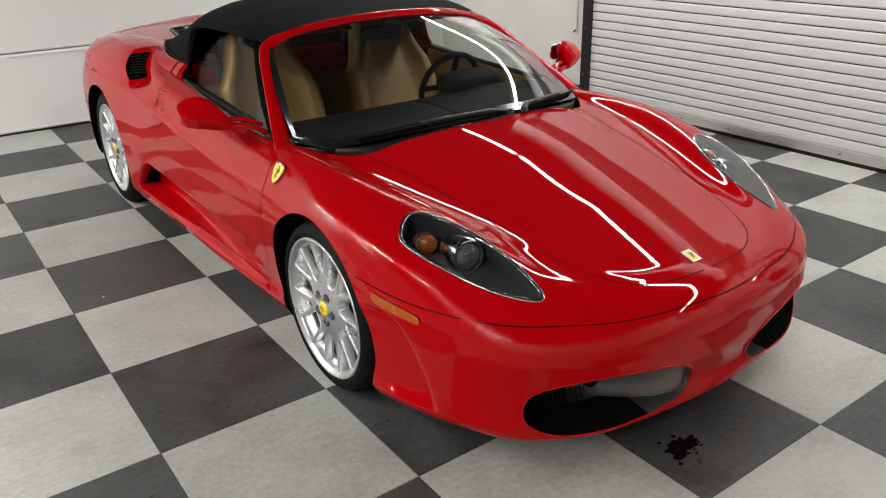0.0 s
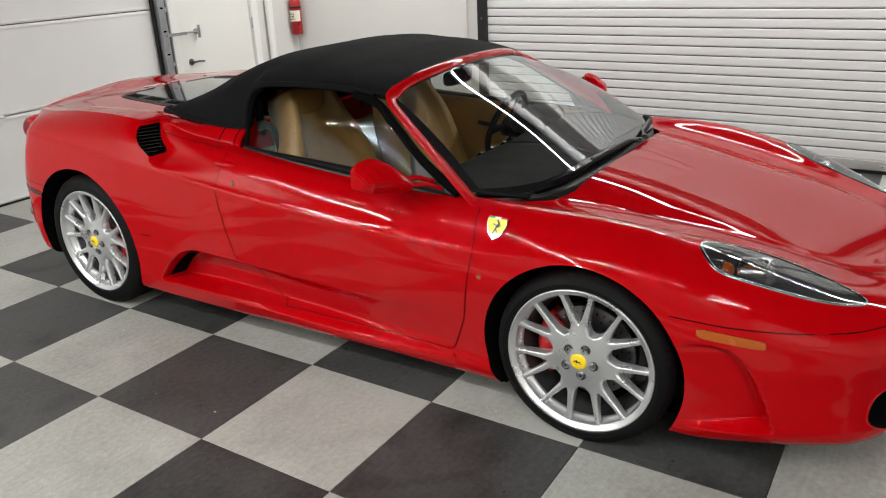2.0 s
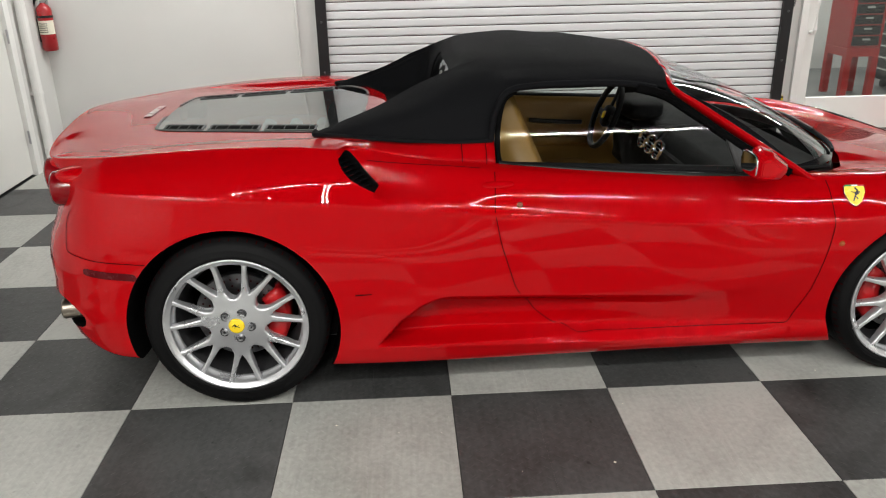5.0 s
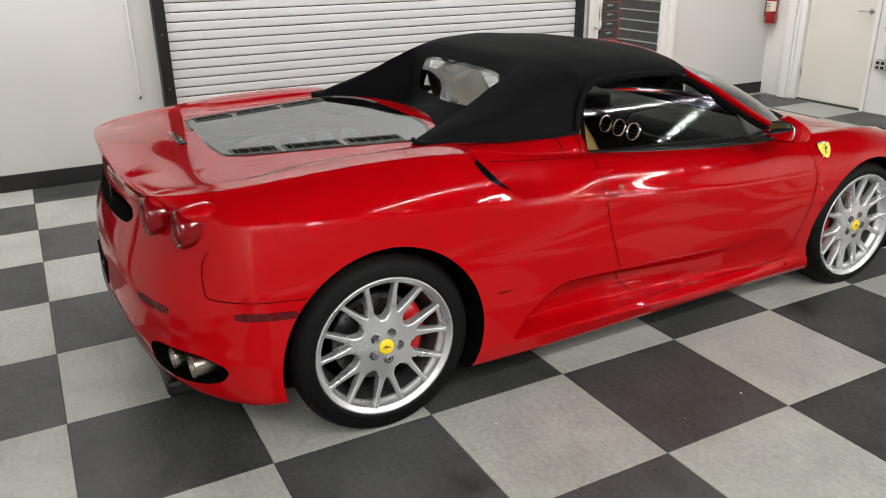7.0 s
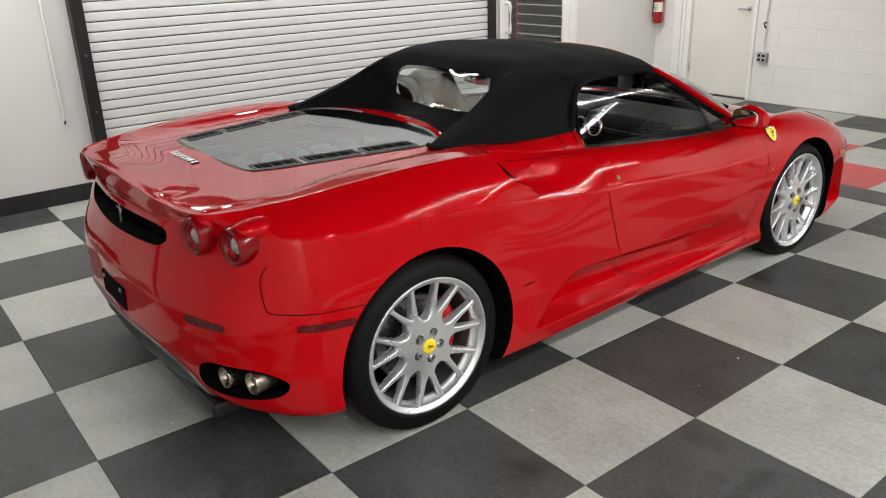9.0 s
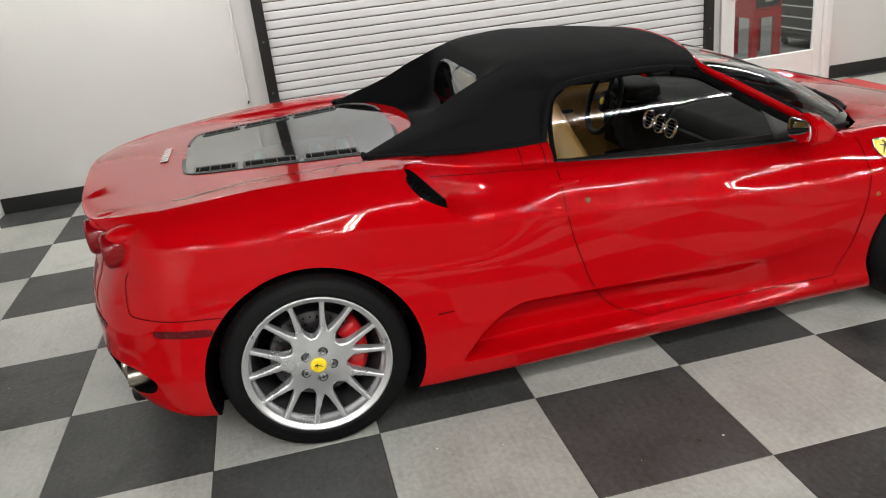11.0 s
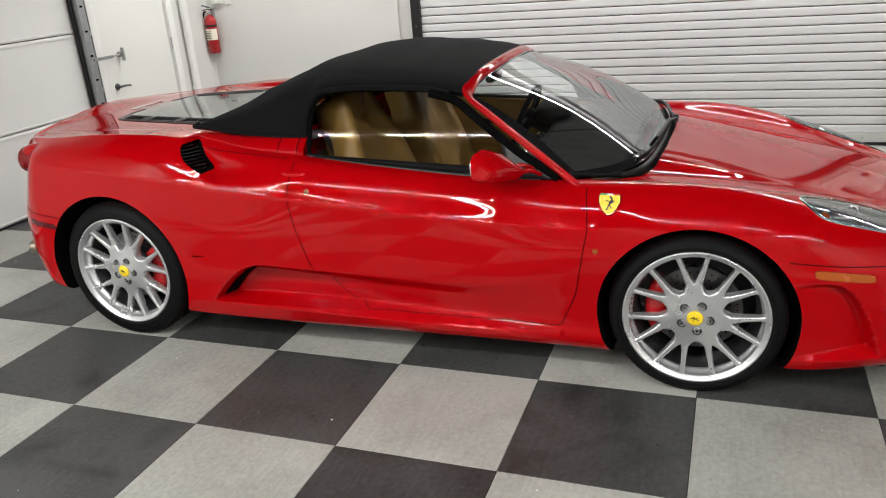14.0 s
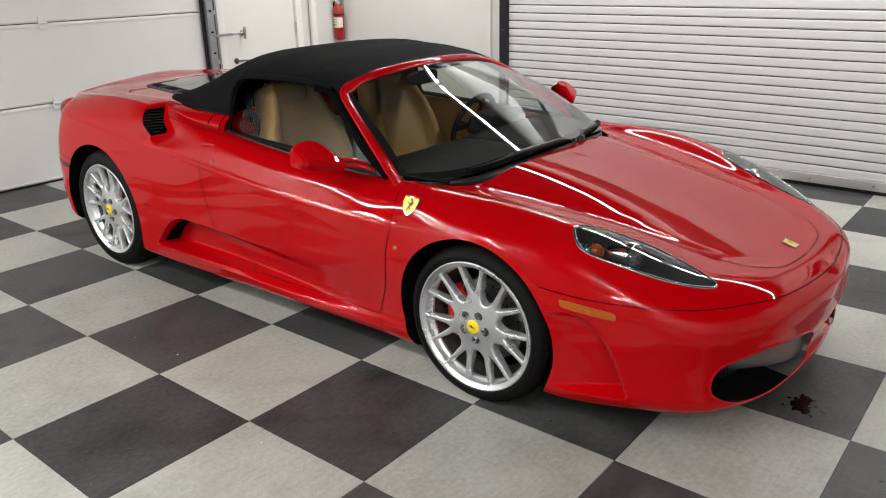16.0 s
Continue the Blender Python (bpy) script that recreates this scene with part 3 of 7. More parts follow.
# behind its side slot the bumper steps inwards towards the wheel
slot = [(-0.628, 0.196), (-0.61, 0.216), (-0.585, 0.305), (-0.551, 0.387), (-0.510, 0.452), (-0.471, 0.482), (-0.42, 0.492), (-0.33, 0.488), (-0.26, 0.40), (-0.26, 0.25), (-0.33, 0.178), (-0.42, 0.184)]
cut("recess", rounded(slot, 4, 0.3), [1, 2], lambda c, n: (c[:, 0] > 0.6) & (c[:, 1] < 0))
free = np.ones(len(P), bool)
free[F[PANEL != "recess"].ravel()] = False
PANEL[:] = "rear_quarter"
arch_y = -np.sqrt(np.clip(0.36 ** 2 - (P[:, 2] - 0.318) ** 2, 0.01, 1))
A_ = np.array(rounded(slot, 4, 0.3))
B_ = np.roll(A_, -1, 0)
gap_ = np.full(len(P), 1.0)
for v in np.where(free)[0]:
    t_ = np.clip(((P[v, 1:] - A_) * (B_ - A_)).sum(1) / ((B_ - A_) ** 2).sum(1), 0, 1)
    gap_[v] = np.sqrt((((A_ + (B_ - A_) * t_[:, None]) - P[v, 1:]) ** 2).sum(1)).min()
P[:, 0] -= 0.072 * free * np.clip((arch_y - P[:, 1] + 0.01) / 0.25, 0, 1) * np.clip(gap_ / 0.022, 0, 1)
# a hollow runs along the lower flank and ends in a slanting wall ahead of the rear wheel
def ease(x):
    x = np.clip(x, 0, 1)
    return x * x * (3 - 2 * x)


def wall_at(z):
    """Where the hollow's rear wall meets the flank, along the car."""
    return np.interp(z, (0.235, 0.247, 0.337, 0.399, 0.434), (2.082, 2.072, 1.992, 1.913, 1.83))


top_ = np.interp(P[:, 1], (0.7, 1.05, 1.6, 1.83), (0.385, 0.397, 0.424, 0.433))
P[:, 0] -= (P[:, 0] > 0.5) * 0.105 * ease((P[:, 1] - 0.7) / 1.2) * ease((wall_at(P[:, 2]) - P[:, 1]) / 0.04) * ease((top_ - P[:, 2]) / 0.06) * ease((P[:, 2] - 0.236) / 0.014)
# the tail deck and the nose of the front lid are plain shallow crowns
row_of = np.tile(rows, NS)
# door and haunch are full between their two creases
swell = (0.012 * ease((P[:, 1] - 0.35) / 0.4) + 0.007 * ease((P[:, 1] - 2.05) / 0.25)) * np.sin(math.pi * np.clip(row_of - 8, 0, 1)) * ease((3.2 - P[:, 1]) / 0.25)
P[:, 0] += 0.72 * swell
P[:, 2] += 0.69 * swell


def lid_height(w, y):
    lip = np.clip((y - 3.08) / 0.26, 0, 1)
    return 0.967 - 0.020 * (y - 2.3) - 0.045 * w ** 2 + np.maximum(0.022 - 0.16 * w ** 2, -0.007) * lip * lip * (3 - 2 * lip)


g_ = np.clip((row_of - 10.2 + 1.1 * ease((P[:, 1] - 2.65) / 0.45)) / 0.6, 0, 1) * np.clip((P[:, 1] - 1.95) / 0.15, 0, 1)
g_ = g_ * g_ * (3 - 2 * g_)
# at the tail the deck leaves the crest without a step
rim_ = P.reshape(NS, NV, 3)[:, np.argmin(abs(rows - 9))]
off_ = np.repeat(rim_[:, 2] - lid_height(rim_[:, 0], rim_[:, 1]), NV) * (1 - ease((row_of - 9) / 1.9)) * ease((P[:, 1] - 2.65) / 0.35)
P[:, 2] += g_ * (lid_height(P[:, 0], P[:, 1]) + off_ - P[:, 2])
g_ = np.clip((row_of - 10.6) / 0.9, 0, 1) * np.clip((-0.30 - P[:, 1]) / 0.3, 0, 1)
g_ = g_ * g_ * (3 - 2 * g_)
P[:, 2] += g_ * (pchip((-1.0, -0.95, -0.86, -0.78, -0.6, -0.5, -0.25, 0.0), (0.53, 0.552, 0.580, 0.604, 0.655, 0.682, 0.742, 0.797), np.clip(P[:, 1], -1.0, 0)) - 0.1 * P[:, 0] ** 2 - P[:, 2])
TOP, SIDE, FRONT = [0, 1], [1, 2], [0, 2]
up = lambda c, n: n[:, 2] > 0.25 * np.linalg.norm(n, axis=1)
outer = lambda c, n: c[:, 0] > 0.55
FRONT_HUB, REAR_HUB = (0.0, 0.316), (2.592, 0.337)

def vertex_normals(of=slice(None)):
    nrm, vn = normals(), np.zeros_like(P)
    for n_ in range(4):
        np.add.at(vn, F[of][:, n_], nrm[of])
    return vn / (np.linalg.norm(vn, axis=1)[:, None] + 1e-12)


VN = vertex_normals()           # of the uncut skin, so that panel edges shade smoothly
# panels first, openings after
HOODLINE = rounded([(-0.4, -0.952), (0.20, -0.935), (0.33, -0.86), (0.42, -0.68), (0.50, -0.1), (0.57, 0.26), (0.60, 0.60), (-0.4, 0.60)], 4, 0.3)
cut("hood", HOODLINE, TOP, lambda c, n: (n[:, 2] > 0.3 * np.linalg.norm(n, axis=1)) & (c[:, 1] < 0.7))
NOSELINE = [(-0.30, 0.565), (-0.45, 0.55), (-0.65, 0.54), (-0.80, 0.533), (-0.92, 0.526), (-1.03, 0.515)]
cut("front_fender", NOSELINE + [(-1.2, 0.52), (-1.2, 1.0), (0.9, 1.0), (0.43, 0.82), (0.40, 0.768), (0.39, 0.651), (0.437, 0.384), (0.50, 0.20), (0.40, 0.05), (0.2, 0.2), (-0.2, 0.3)], SIDE, lambda c, n: c[:, 1] < 1.0, ["rear_quarter"])
cut("front_bumper", [(-1.2, 0.0), (-1.2, 0.7), (-0.9, 0.7), (0.10, 0.7), (0.10, 0.0)], SIDE, lambda c, n: c[:, 1] < 0.3, ["rear_quarter"])
DOOR = [(0.50, 0.235), (0.437, 0.384), (0.39, 0.651), (0.40, 0.768), (0.42, 0.85), (0.9, 0.95), (1.625, 0.93), (1.635, 0.85), (1.643, 0.738), (1.567, 0.451), (1.481, 0.32), (1.415, 0.262), (1.33, 0.24)]
cut("door", DOOR, SIDE, lambda c, n: (c[:, 0] > 0.7), ["rear_quarter"])
cut("sill", [(0.36, 0.0), (0.36, 0.222), (0.9, 0.228), (1.36, 0.235), (1.9, 0.235), (2.3, 0.25), (2.3, 0.0)], SIDE, lambda c, n: c[:, 0] > 0.3, ["rear_quarter"])
cut("rear_bumper", [(2.7, 0.0), (2.7, 0.595), (2.95, 0.61), (3.165, 0.628), (3.5, 0.61), (3.6, 0.0)], SIDE, lambda c, n: c[:, 1] > 2.6, ["rear_quarter"])
cut("tail_panel", [(-0.4, 0.5), (0.70, 0.5), (0.70, 0.78), (0.66, 0.84), (0.5, 0.88), (-0.4, 0.905)], FRONT, lambda c, n: c[:, 1] > 3.12, ["rear_quarter"])
LIDLINE = rounded([(-0.4, 1.9), (0.45, 2.0), (0.62, 2.2), (0.58, 2.6), (0.54, 3.06), (0.3, 3.17), (-0.3, 3.17)], 4, 0.25)
cut("engine_cover", LIDLINE, TOP, up, ["rear_quarter", "tail_panel"])
# openings
cut("hole_cabin", [(-0.02, 0.15), (0.30, 0.16), (0.50, 0.185), (0.60, 0.228), (0.67, 0.31), (0.73, 0.435), (0.77, 0.56), (0.775, 0.9), (0.765, 1.3), (0.74, 1.61), (0.68, 1.66), (0.66, 1.9), (0.61, 2.2), (0.56, 2.245), (0.42, 2.12), (0.2, 2.04), (-0.02, 2.02)], TOP, up)
HEADLAMP = rounded([(0.795, -0.385), (0.725, -0.325), (0.672, -0.345), (0.612, -0.42), (0.570, -0.55), (0.553, -0.68), (0.563, -0.822), (0.645, -0.752), (0.715, -0.655), (0.77, -0.535), (0.80, -0.43)], 4, 0.4)
cut("headlamp", HEADLAMP, TOP, lambda c, n: up(c, n) | (c[:, 2] > 0.55))
DECK = rounded([(-0.30, 2.10), (0.30, 2.12), (0.43, 2.16), (0.52, 2.22), (0.515, 2.30), (0.375, 2.95), (0.2, 2.972), (-0.2, 2.972)], 4, 0.2)
cut("deck_glass", DECK, TOP, up)
MOUTH = rounded([(0.135, 0.19), (0.58, 0.165), (0.70, 0.22), (0.685, 0.345), (0.50, 0.385), (0.155, 0.335)], 5, 0.40)
cut("hole_mouth", MOUTH, FRONT, lambda c, n: c[:, 1] < -0.6)
cut("hole_shoulder_vent", rounded([(2.040, 0.812), (2.075, 0.824), (2.112, 0.843), (2.150, 0.868), (2.174, 0.895), (2.190, 0.928), (2.182, 0.938), (2.155, 0.934), (2.128, 0.91), (2.098, 0.875), (2.068, 0.842)], 3, 0.3), SIDE, outer)
# ahead of the shoulder vent the flank dips inwards, behind it the haunch stands proud
edge_ = np.interp(P[:, 2], (0.780, 0.812, 0.834, 0.856, 0.882, 0.905, 0.936), (2.02, 2.044, 2.082, 2.118, 2.148, 2.166, 2.178))
step_ = np.interp(P[:, 2], (0.78, 0.812, 0.938, 0.965), (0.08, 0.003, 0.003, 0.05))
g_ = np.clip((P[:, 1] - 1.60) / (edge_ - 1.60), 0, 1) ** 2.2 * ease((edge_ + 0.5 * step_ - P[:, 1]) / step_)
P[:, 0] -= 0.098 * g_ * ease((P[:, 2] - 0.775) / 0.065) * ease((0.985 - P[:, 2]) / 0.05) * (P[:, 0] > 0.7)
near_ = (P[:, 0] > 0.6) & (P[:, 1] > 1.55) & (P[:, 1] < 2.3) & (P[:, 2] > 0.74)
VN[near_] = vertex_normals(PANEL != "hole_shoulder_vent")[near_]
cut("hole_tail", rounded([(-0.4, 0.742), (0.36, 0.755), (0.43, 0.79), (0.40, 0.835), (-0.4, 0.84)], 5, 0.3), FRONT, lambda c, n: c[:, 1] > 3.1)
cut("hole_exhaust", rounded([(0.58, 0.30), (0.86, 0.315), (0.905, 0.385), (0.84, 0.44), (0.64, 0.445)], 5, 0.4), FRONT, lambda c, n: c[:, 1] > 2.95)
cut("rear_valance", [(-0.3, 0.12), (0.64, 0.12), (0.63, 0.22), (0.585, 0.29), (0.555, 0.345), (0.50, 0.385), (0.38, 0.408), (0.2, 0.415), (-0.3, 0.415)], FRONT, lambda c, n: c[:, 1] > 2.95)
cut("side_marker", rounded([(-0.575, 0.488), (-0.385, 0.51), (-0.38, 0.54), (-0.57, 0.517)], 4, 0.2), SIDE, lambda c, n: (c[:, 0] > 0.7) & (c[:, 1] < 0))
cut("rear_marker", rounded([(2.91, 0.543), (3.10, 0.560), (3.10, 0.586), (2.91, 0.570)], 4, 0.2), SIDE, lambda c, n: (c[:, 0] > 0.7) & (c[:, 1] > 2.5))
cut("rear_reflector", rounded([(0.585, 0.562), (0.755, 0.558), (0.755, 0.584), (0.585, 0.590)], 4, 0.2), FRONT, lambda c, n: c[:, 1] > 3.0)
cut("hole_arch_front", circle(*FRONT_HUB, 0.358), SIDE, lambda c, n: c[:, 0] > 0.3)
cut("hole_arch_rear", circle(*REAR_HUB, 0.382), SIDE, lambda c, n: c[:, 0] > 0.3)

# keep the crowns plain after the cuts, and give stray slivers of the deck to the lid
flat_ = (row_of > 10.8) & (P[:, 1] > 2.12)
P[flat_, 2] = lid_height(P[flat_, 0], P[flat_, 1])
ctr = P[F].mean(1)
PANEL[(PANEL == "rear_quarter") & (ctr[:, 1] > 2.8) & (ctr[:, 1] < 3.165) & (ctr[:, 0] < 0.45) & (ctr[:, 2] > 0.9)] = "engine_cover"


def skin_mesh(name, mask, sides, material, parent, label="", thick=0.0, lift=0.0):
    """A panel of the skin for the right (-1), left (+1) or both sides, keeping the whole skin's smooth normals."""
    verts, faces, nors = [], [], []
    used = np.unique(F[mask])
    remap = np.full(len(P), -1)
    for sd in sides:
        base = len(verts)
        remap[used] = base + np.arange(len(used))
        sg = np.array((sd, 1, 1))
        verts.extend(((P[used] + VN[used] * lift) * sg).tolist())
        nors.extend((VN[used] * sg).tolist())
        f = remap[F[mask]]
        faces.extend((f if sd > 0 else f[:, ::-1]).tolist())
    me = bpy.data.meshes.new(name)
    me.from_pydata(verts, [], faces)
    me.validate()
    for p_ in me.polygons:
        p_.use_smooth = True
    if len(me.vertices) == len(nors):
        me.normals_split_custom_set_from_vertices(nors)
    me.materials.append(material)
    ob = new(name, me)
    ob.parent = parent
    if label:
        ob["label"] = label
    return ob


def rim_of(name):
    """The edges between a panel and the rest, as vertex pairs."""
    m = PANEL == name
    seen = {}
    for f in F[m]:
        for a, b_ in zip(f, np.roll(f, -1)):
            key = (min(a, b_), max(a, b_))
            seen[key] = None if key in seen else (a, b_)
    return [e for e in seen.values() if e and not (P[e[0], 0] < 1e-6 and P[e[1], 0] < 1e-6)]


def duct(name, hole, direction, depth, sides, material, parent, label="", shrink=0.0):
    """Walls that run from the rim of an opening into the body."""
    rim = rim_of(hole)
    d = np.array(direction, float) * depth
    ids = sorted({v for e in rim for v in e})
    ctr = P[ids].mean(0)
    bm = bmesh.new()
    for sd in sides:
        sg = np.array((sd, 1, 1))
        a = {v: bm.verts.new(P[v] * sg) for v in ids}
        c = {v: bm.verts.new((P[v] + d + (ctr - P[v]) * shrink) * sg) for v in ids}
        for u, v in rim:
            bm.faces.new((a[u], a[v], c[v], c[u]) if sd < 0 else (a[v], a[u], c[u], c[v]))
    return part(name, bm, material, parent, label, True)



def keep_one(me):
    """Drops stray slivers so that one joined sheet is left."""
    bm = bmesh.new()
    bm.from_mesh(me)
    left, best = set(bm.verts), []
    while left:
        stack, got = [left.pop()], []
        while stack:
            v = stack.pop()
            got.append(v)
            for e in v.link_edges:
                w = e.other_vert(v)
                if w in left:
                    left.discard(w)
                    stack.append(w)
        best.append(got)
    best.sort(key=len)
    bmesh.ops.delete(bm, geom=[v for g in best[:-1] for v in g], context="VERTS")
    bm.to_mesh(me)
    bm.free()


car = thing("sports_car", "glossy red convertible sports car with a closed black soft top", "car")
BOTH = (-1, 1)
body = skin_mesh("body", PANEL == "rear_quarter", BOTH, PAINT, car, "glossy red body shell with rear haunches")
for name, lab in (("hood", "sculpted red front lid"), ("front_bumper", "red front bumper with two wide mouths"), ("rear_bumper", "red rear bumper"),
                  ("tail_panel", "red tail panel with a slot grille"), ("engine_cover", "red engine cover with a glass window")):
    skin_mesh(name, PANEL == name, BOTH, PAINT, car, lab)
skin_mesh("rear_valance", PANEL == "rear_valance", BOTH, BLACK, car, "black lower valance of the tail")
doors = {}
for sd in BOTH:
    skin_mesh("front_fender", PANEL == "front_fender", (sd,), PAINT, car)
    doors[sd] = skin_mesh("door", PANEL == "door", (sd,), PAINT, car, "closed red door")
    skin_mesh("sill", PANEL == "sill", (sd,), PAINT, car)
    duct("arch_liner", "hole_arch_front", (-1, 0, 0), 0.40, (sd,), MATTE, car)
    duct("arch_liner", "hole_arch_rear", (-1, 0, 0), 0.42, (sd,), MATTE, car)
    skin_mesh("side_marker", PANEL == "side_marker", (sd,), AMBER, car, "amber side marker lamp", 0, 0.004)
    skin_mesh("rear_marker", PANEL == "rear_marker", (sd,), DEEPLENS, car, "dark red side marker lamp", 0, 0.002)
    skin_mesh("rear_reflector", PANEL == "rear_reflector", (sd,), DEEPLENS, car, "dark red rear reflector", 0, 0.002)


def on_skin(q, ax, ok):
    """The place on the skin, and its normal, that shows at a 2D spot along one axis."""
    cand = np.where(ok)[0]
    d = ((P[cand][:, ax] - np.array(q)) ** 2).sum(1)
    v = cand[np.argmin(d)]
    n = VN[v]
    p = P[v].copy()
    third = 3 - ax[0] - ax[1]
    delta = np.array(q) - p[ax]
    p[ax[0]], p[ax[1]] = q
    if abs(n[third]) > 0.25:
        p[third] -= float(np.clip((n[ax[0]] * delta[0] + n[ax[1]] * delta[1]) / n[third], -0.02, 0.02))
    return p, n


def seam(name, path, ax, ok, width, material, parent, sides=BOTH, lift=0.0008, label="", closed=False, raised=0.0):
    """A narrow strip laid along a path on the skin: a shut line's painted shade, or a trim strip when raised."""
    pts = [np.array(q, float) for q in path]
    if closed:
        pts.append(pts[0])
    dense = []
    for a, b_ in zip(pts, pts[1:]):
        m = max(2, int(np.linalg.norm(b_ - a) / 0.012))
        dense += [a + (b_ - a) * k_ / m for k_ in range(m)]
    dense.append(pts[-1])
    hit = [on_skin(q, ax, ok) for q in dense]
    pp = np.array([h[0] for h in hit])
    nn = np.array([h[1] for h in hit])
    for _ in range(2):
        pp[1:-1] = 0.25 * pp[:-2] + 0.5 * pp[1:-1] + 0.25 * pp[2:]
        nn[1:-1] = 0.25 * nn[:-2] + 0.5 * nn[1:-1] + 0.25 * nn[2:]
    nn /= np.linalg.norm(nn, axis=1)[:, None]
    tan = np.gradient(pp, axis=0)
    sidev = np.cross(nn, tan)
    sidev /= np.linalg.norm(sidev, axis=1)[:, None] + 1e-9
    for sd in sides:
        bm = bmesh.new()
        sg = np.array((sd, 1, 1))
        ring = []
        for p, n, s_ in zip(pp, nn, sidev):
            if raised:
                row = [p - s_ * width / 2, p - s_ * width / 3 + n * raised, p + s_ * width / 3 + n * raised, p + s_ * width / 2]
            else:
                row = [p - s_ * width / 2 + n * lift, p + s_ * width / 2 + n * lift]
            ring.append([bm.verts.new(r * sg) for r in row])
        for a, b_ in zip(ring, ring[1:]):
            for k_ in range(len(a) - 1):
                q = (a[k_], a[k_ + 1], b_[k_ + 1], b_[k_])
                bm.faces.new(q if sd < 0 else q[::-1])
        part(name, bm, material, parent, label, bool(raised))


UPV = VN[:, 2] > 0.25
FARV = P[:, 0] > 0.6
FRONTV = P[:, 1] < -0.3
seam("shut_line", [q for q in HOODLINE if q[1] < 0.30 and q[0] >= 0], TOP, UPV & (P[:, 1] < 0.6), 0.0035, GAP, car)
seam("shut_line", NOSELINE[:4], SIDE, FRONTV, 0.004, GAP, car)
seam("shut_line", [(0.73, 0.5335), (0.62, 0.53), (0.5, 0.526), (0.3, 0.519), (0.0, 0.515)], FRONT, P[:, 1] < -0.6, 0.004, GAP, car)
for sd in BOTH:
    order = [(0.405, 0.785), (0.39, 0.651), (0.437, 0.384), (0.50, 0.235), (0.9, 0.236), (1.33, 0.24), (1.415, 0.262), (1.481, 0.32), (1.567, 0.451), (1.62, 0.62), (1.643, 0.738), (1.635, 0.86)]
    seam("shut_line", order, SIDE, FARV, 0.0034, GAP, doors[sd], (sd,), 0.0016)
seam("shut_line", [(2.87, 0.603), (2.95, 0.61), (3.05, 0.617), (3.12, 0.624), (3.162, 0.628), (3.170, 0.638), (3.168, 0.70), (3.160, 0.745), (3.140, 0.772)], SIDE, FARV & (P[:, 1] > 2.5), 0.0035, GAP, car, BOTH, 0.0016)
seam("shut_line", [(0.600, 3.20), (0.635, 3.10), (0.668, 3.0), (0.69, 2.85), (0.703, 2.70), (0.710, 2.58)], TOP, UPV & (P[:, 1] > 2.3) & (P[:, 2] > 0.88), 0.003, GAP, car, BOTH, 0.0014)
seam("shut_line", [(0.615, 2.37), (0.70, 2.40), (0.775, 2.425)], TOP, UPV & (P[:, 1] > 2.2) & (P[:, 2] > 0.88), 0.003, GAP, car, BOTH, 0.0014)
seam("shut_line", [(2.09, 0.905), (2.0, 0.898), (1.8, 0.882), (1.65, 0.868)], SIDE, FARV, 0.0034, GAP, car)
seam("belt_trim", [(0.70, 0.50), (0.765, 0.60), (0.776, 0.9), (0.766, 1.3), (0.742, 1.61)], TOP, UPV, 0.022, BLACK, car, BOTH, 0.001, "black rubber window seal", False, 0.009)
seam("lamp_trim", HEADLAMP, TOP, (P[:, 1] < -0.2) & (P[:, 2] > 0.5), 0.011, CHROME_DARK, car, BOTH, 0.001, "dark chrome lamp surround", True, 0.003)
seam("glass_trim", [q for q in DECK if q[0] > 0.001], TOP, UPV & (P[:, 1] > 1.8), 0.014, BLACK, car, BOTH, 0.001, "black glass surround", False, 0.003)
seam("mouth_trim", MOUTH, FRONT, P[:, 1] < -0.6, 0.008, PAINT, car, BOTH, 0.001, "", True, 0.004)
seam("lower_trim", [(0.0, 0.415), (0.2, 0.415), (0.38, 0.408), (0.50, 0.385), (0.555, 0.345), (0.585, 0.29), (0.63, 0.22)], FRONT, (P[:, 1] > 2.95) & (P[:, 2] < 0.48), 0.009, DARKSTEEL, car, BOTH, 0.001, "bright metal diffuser edge", False, 0.008)

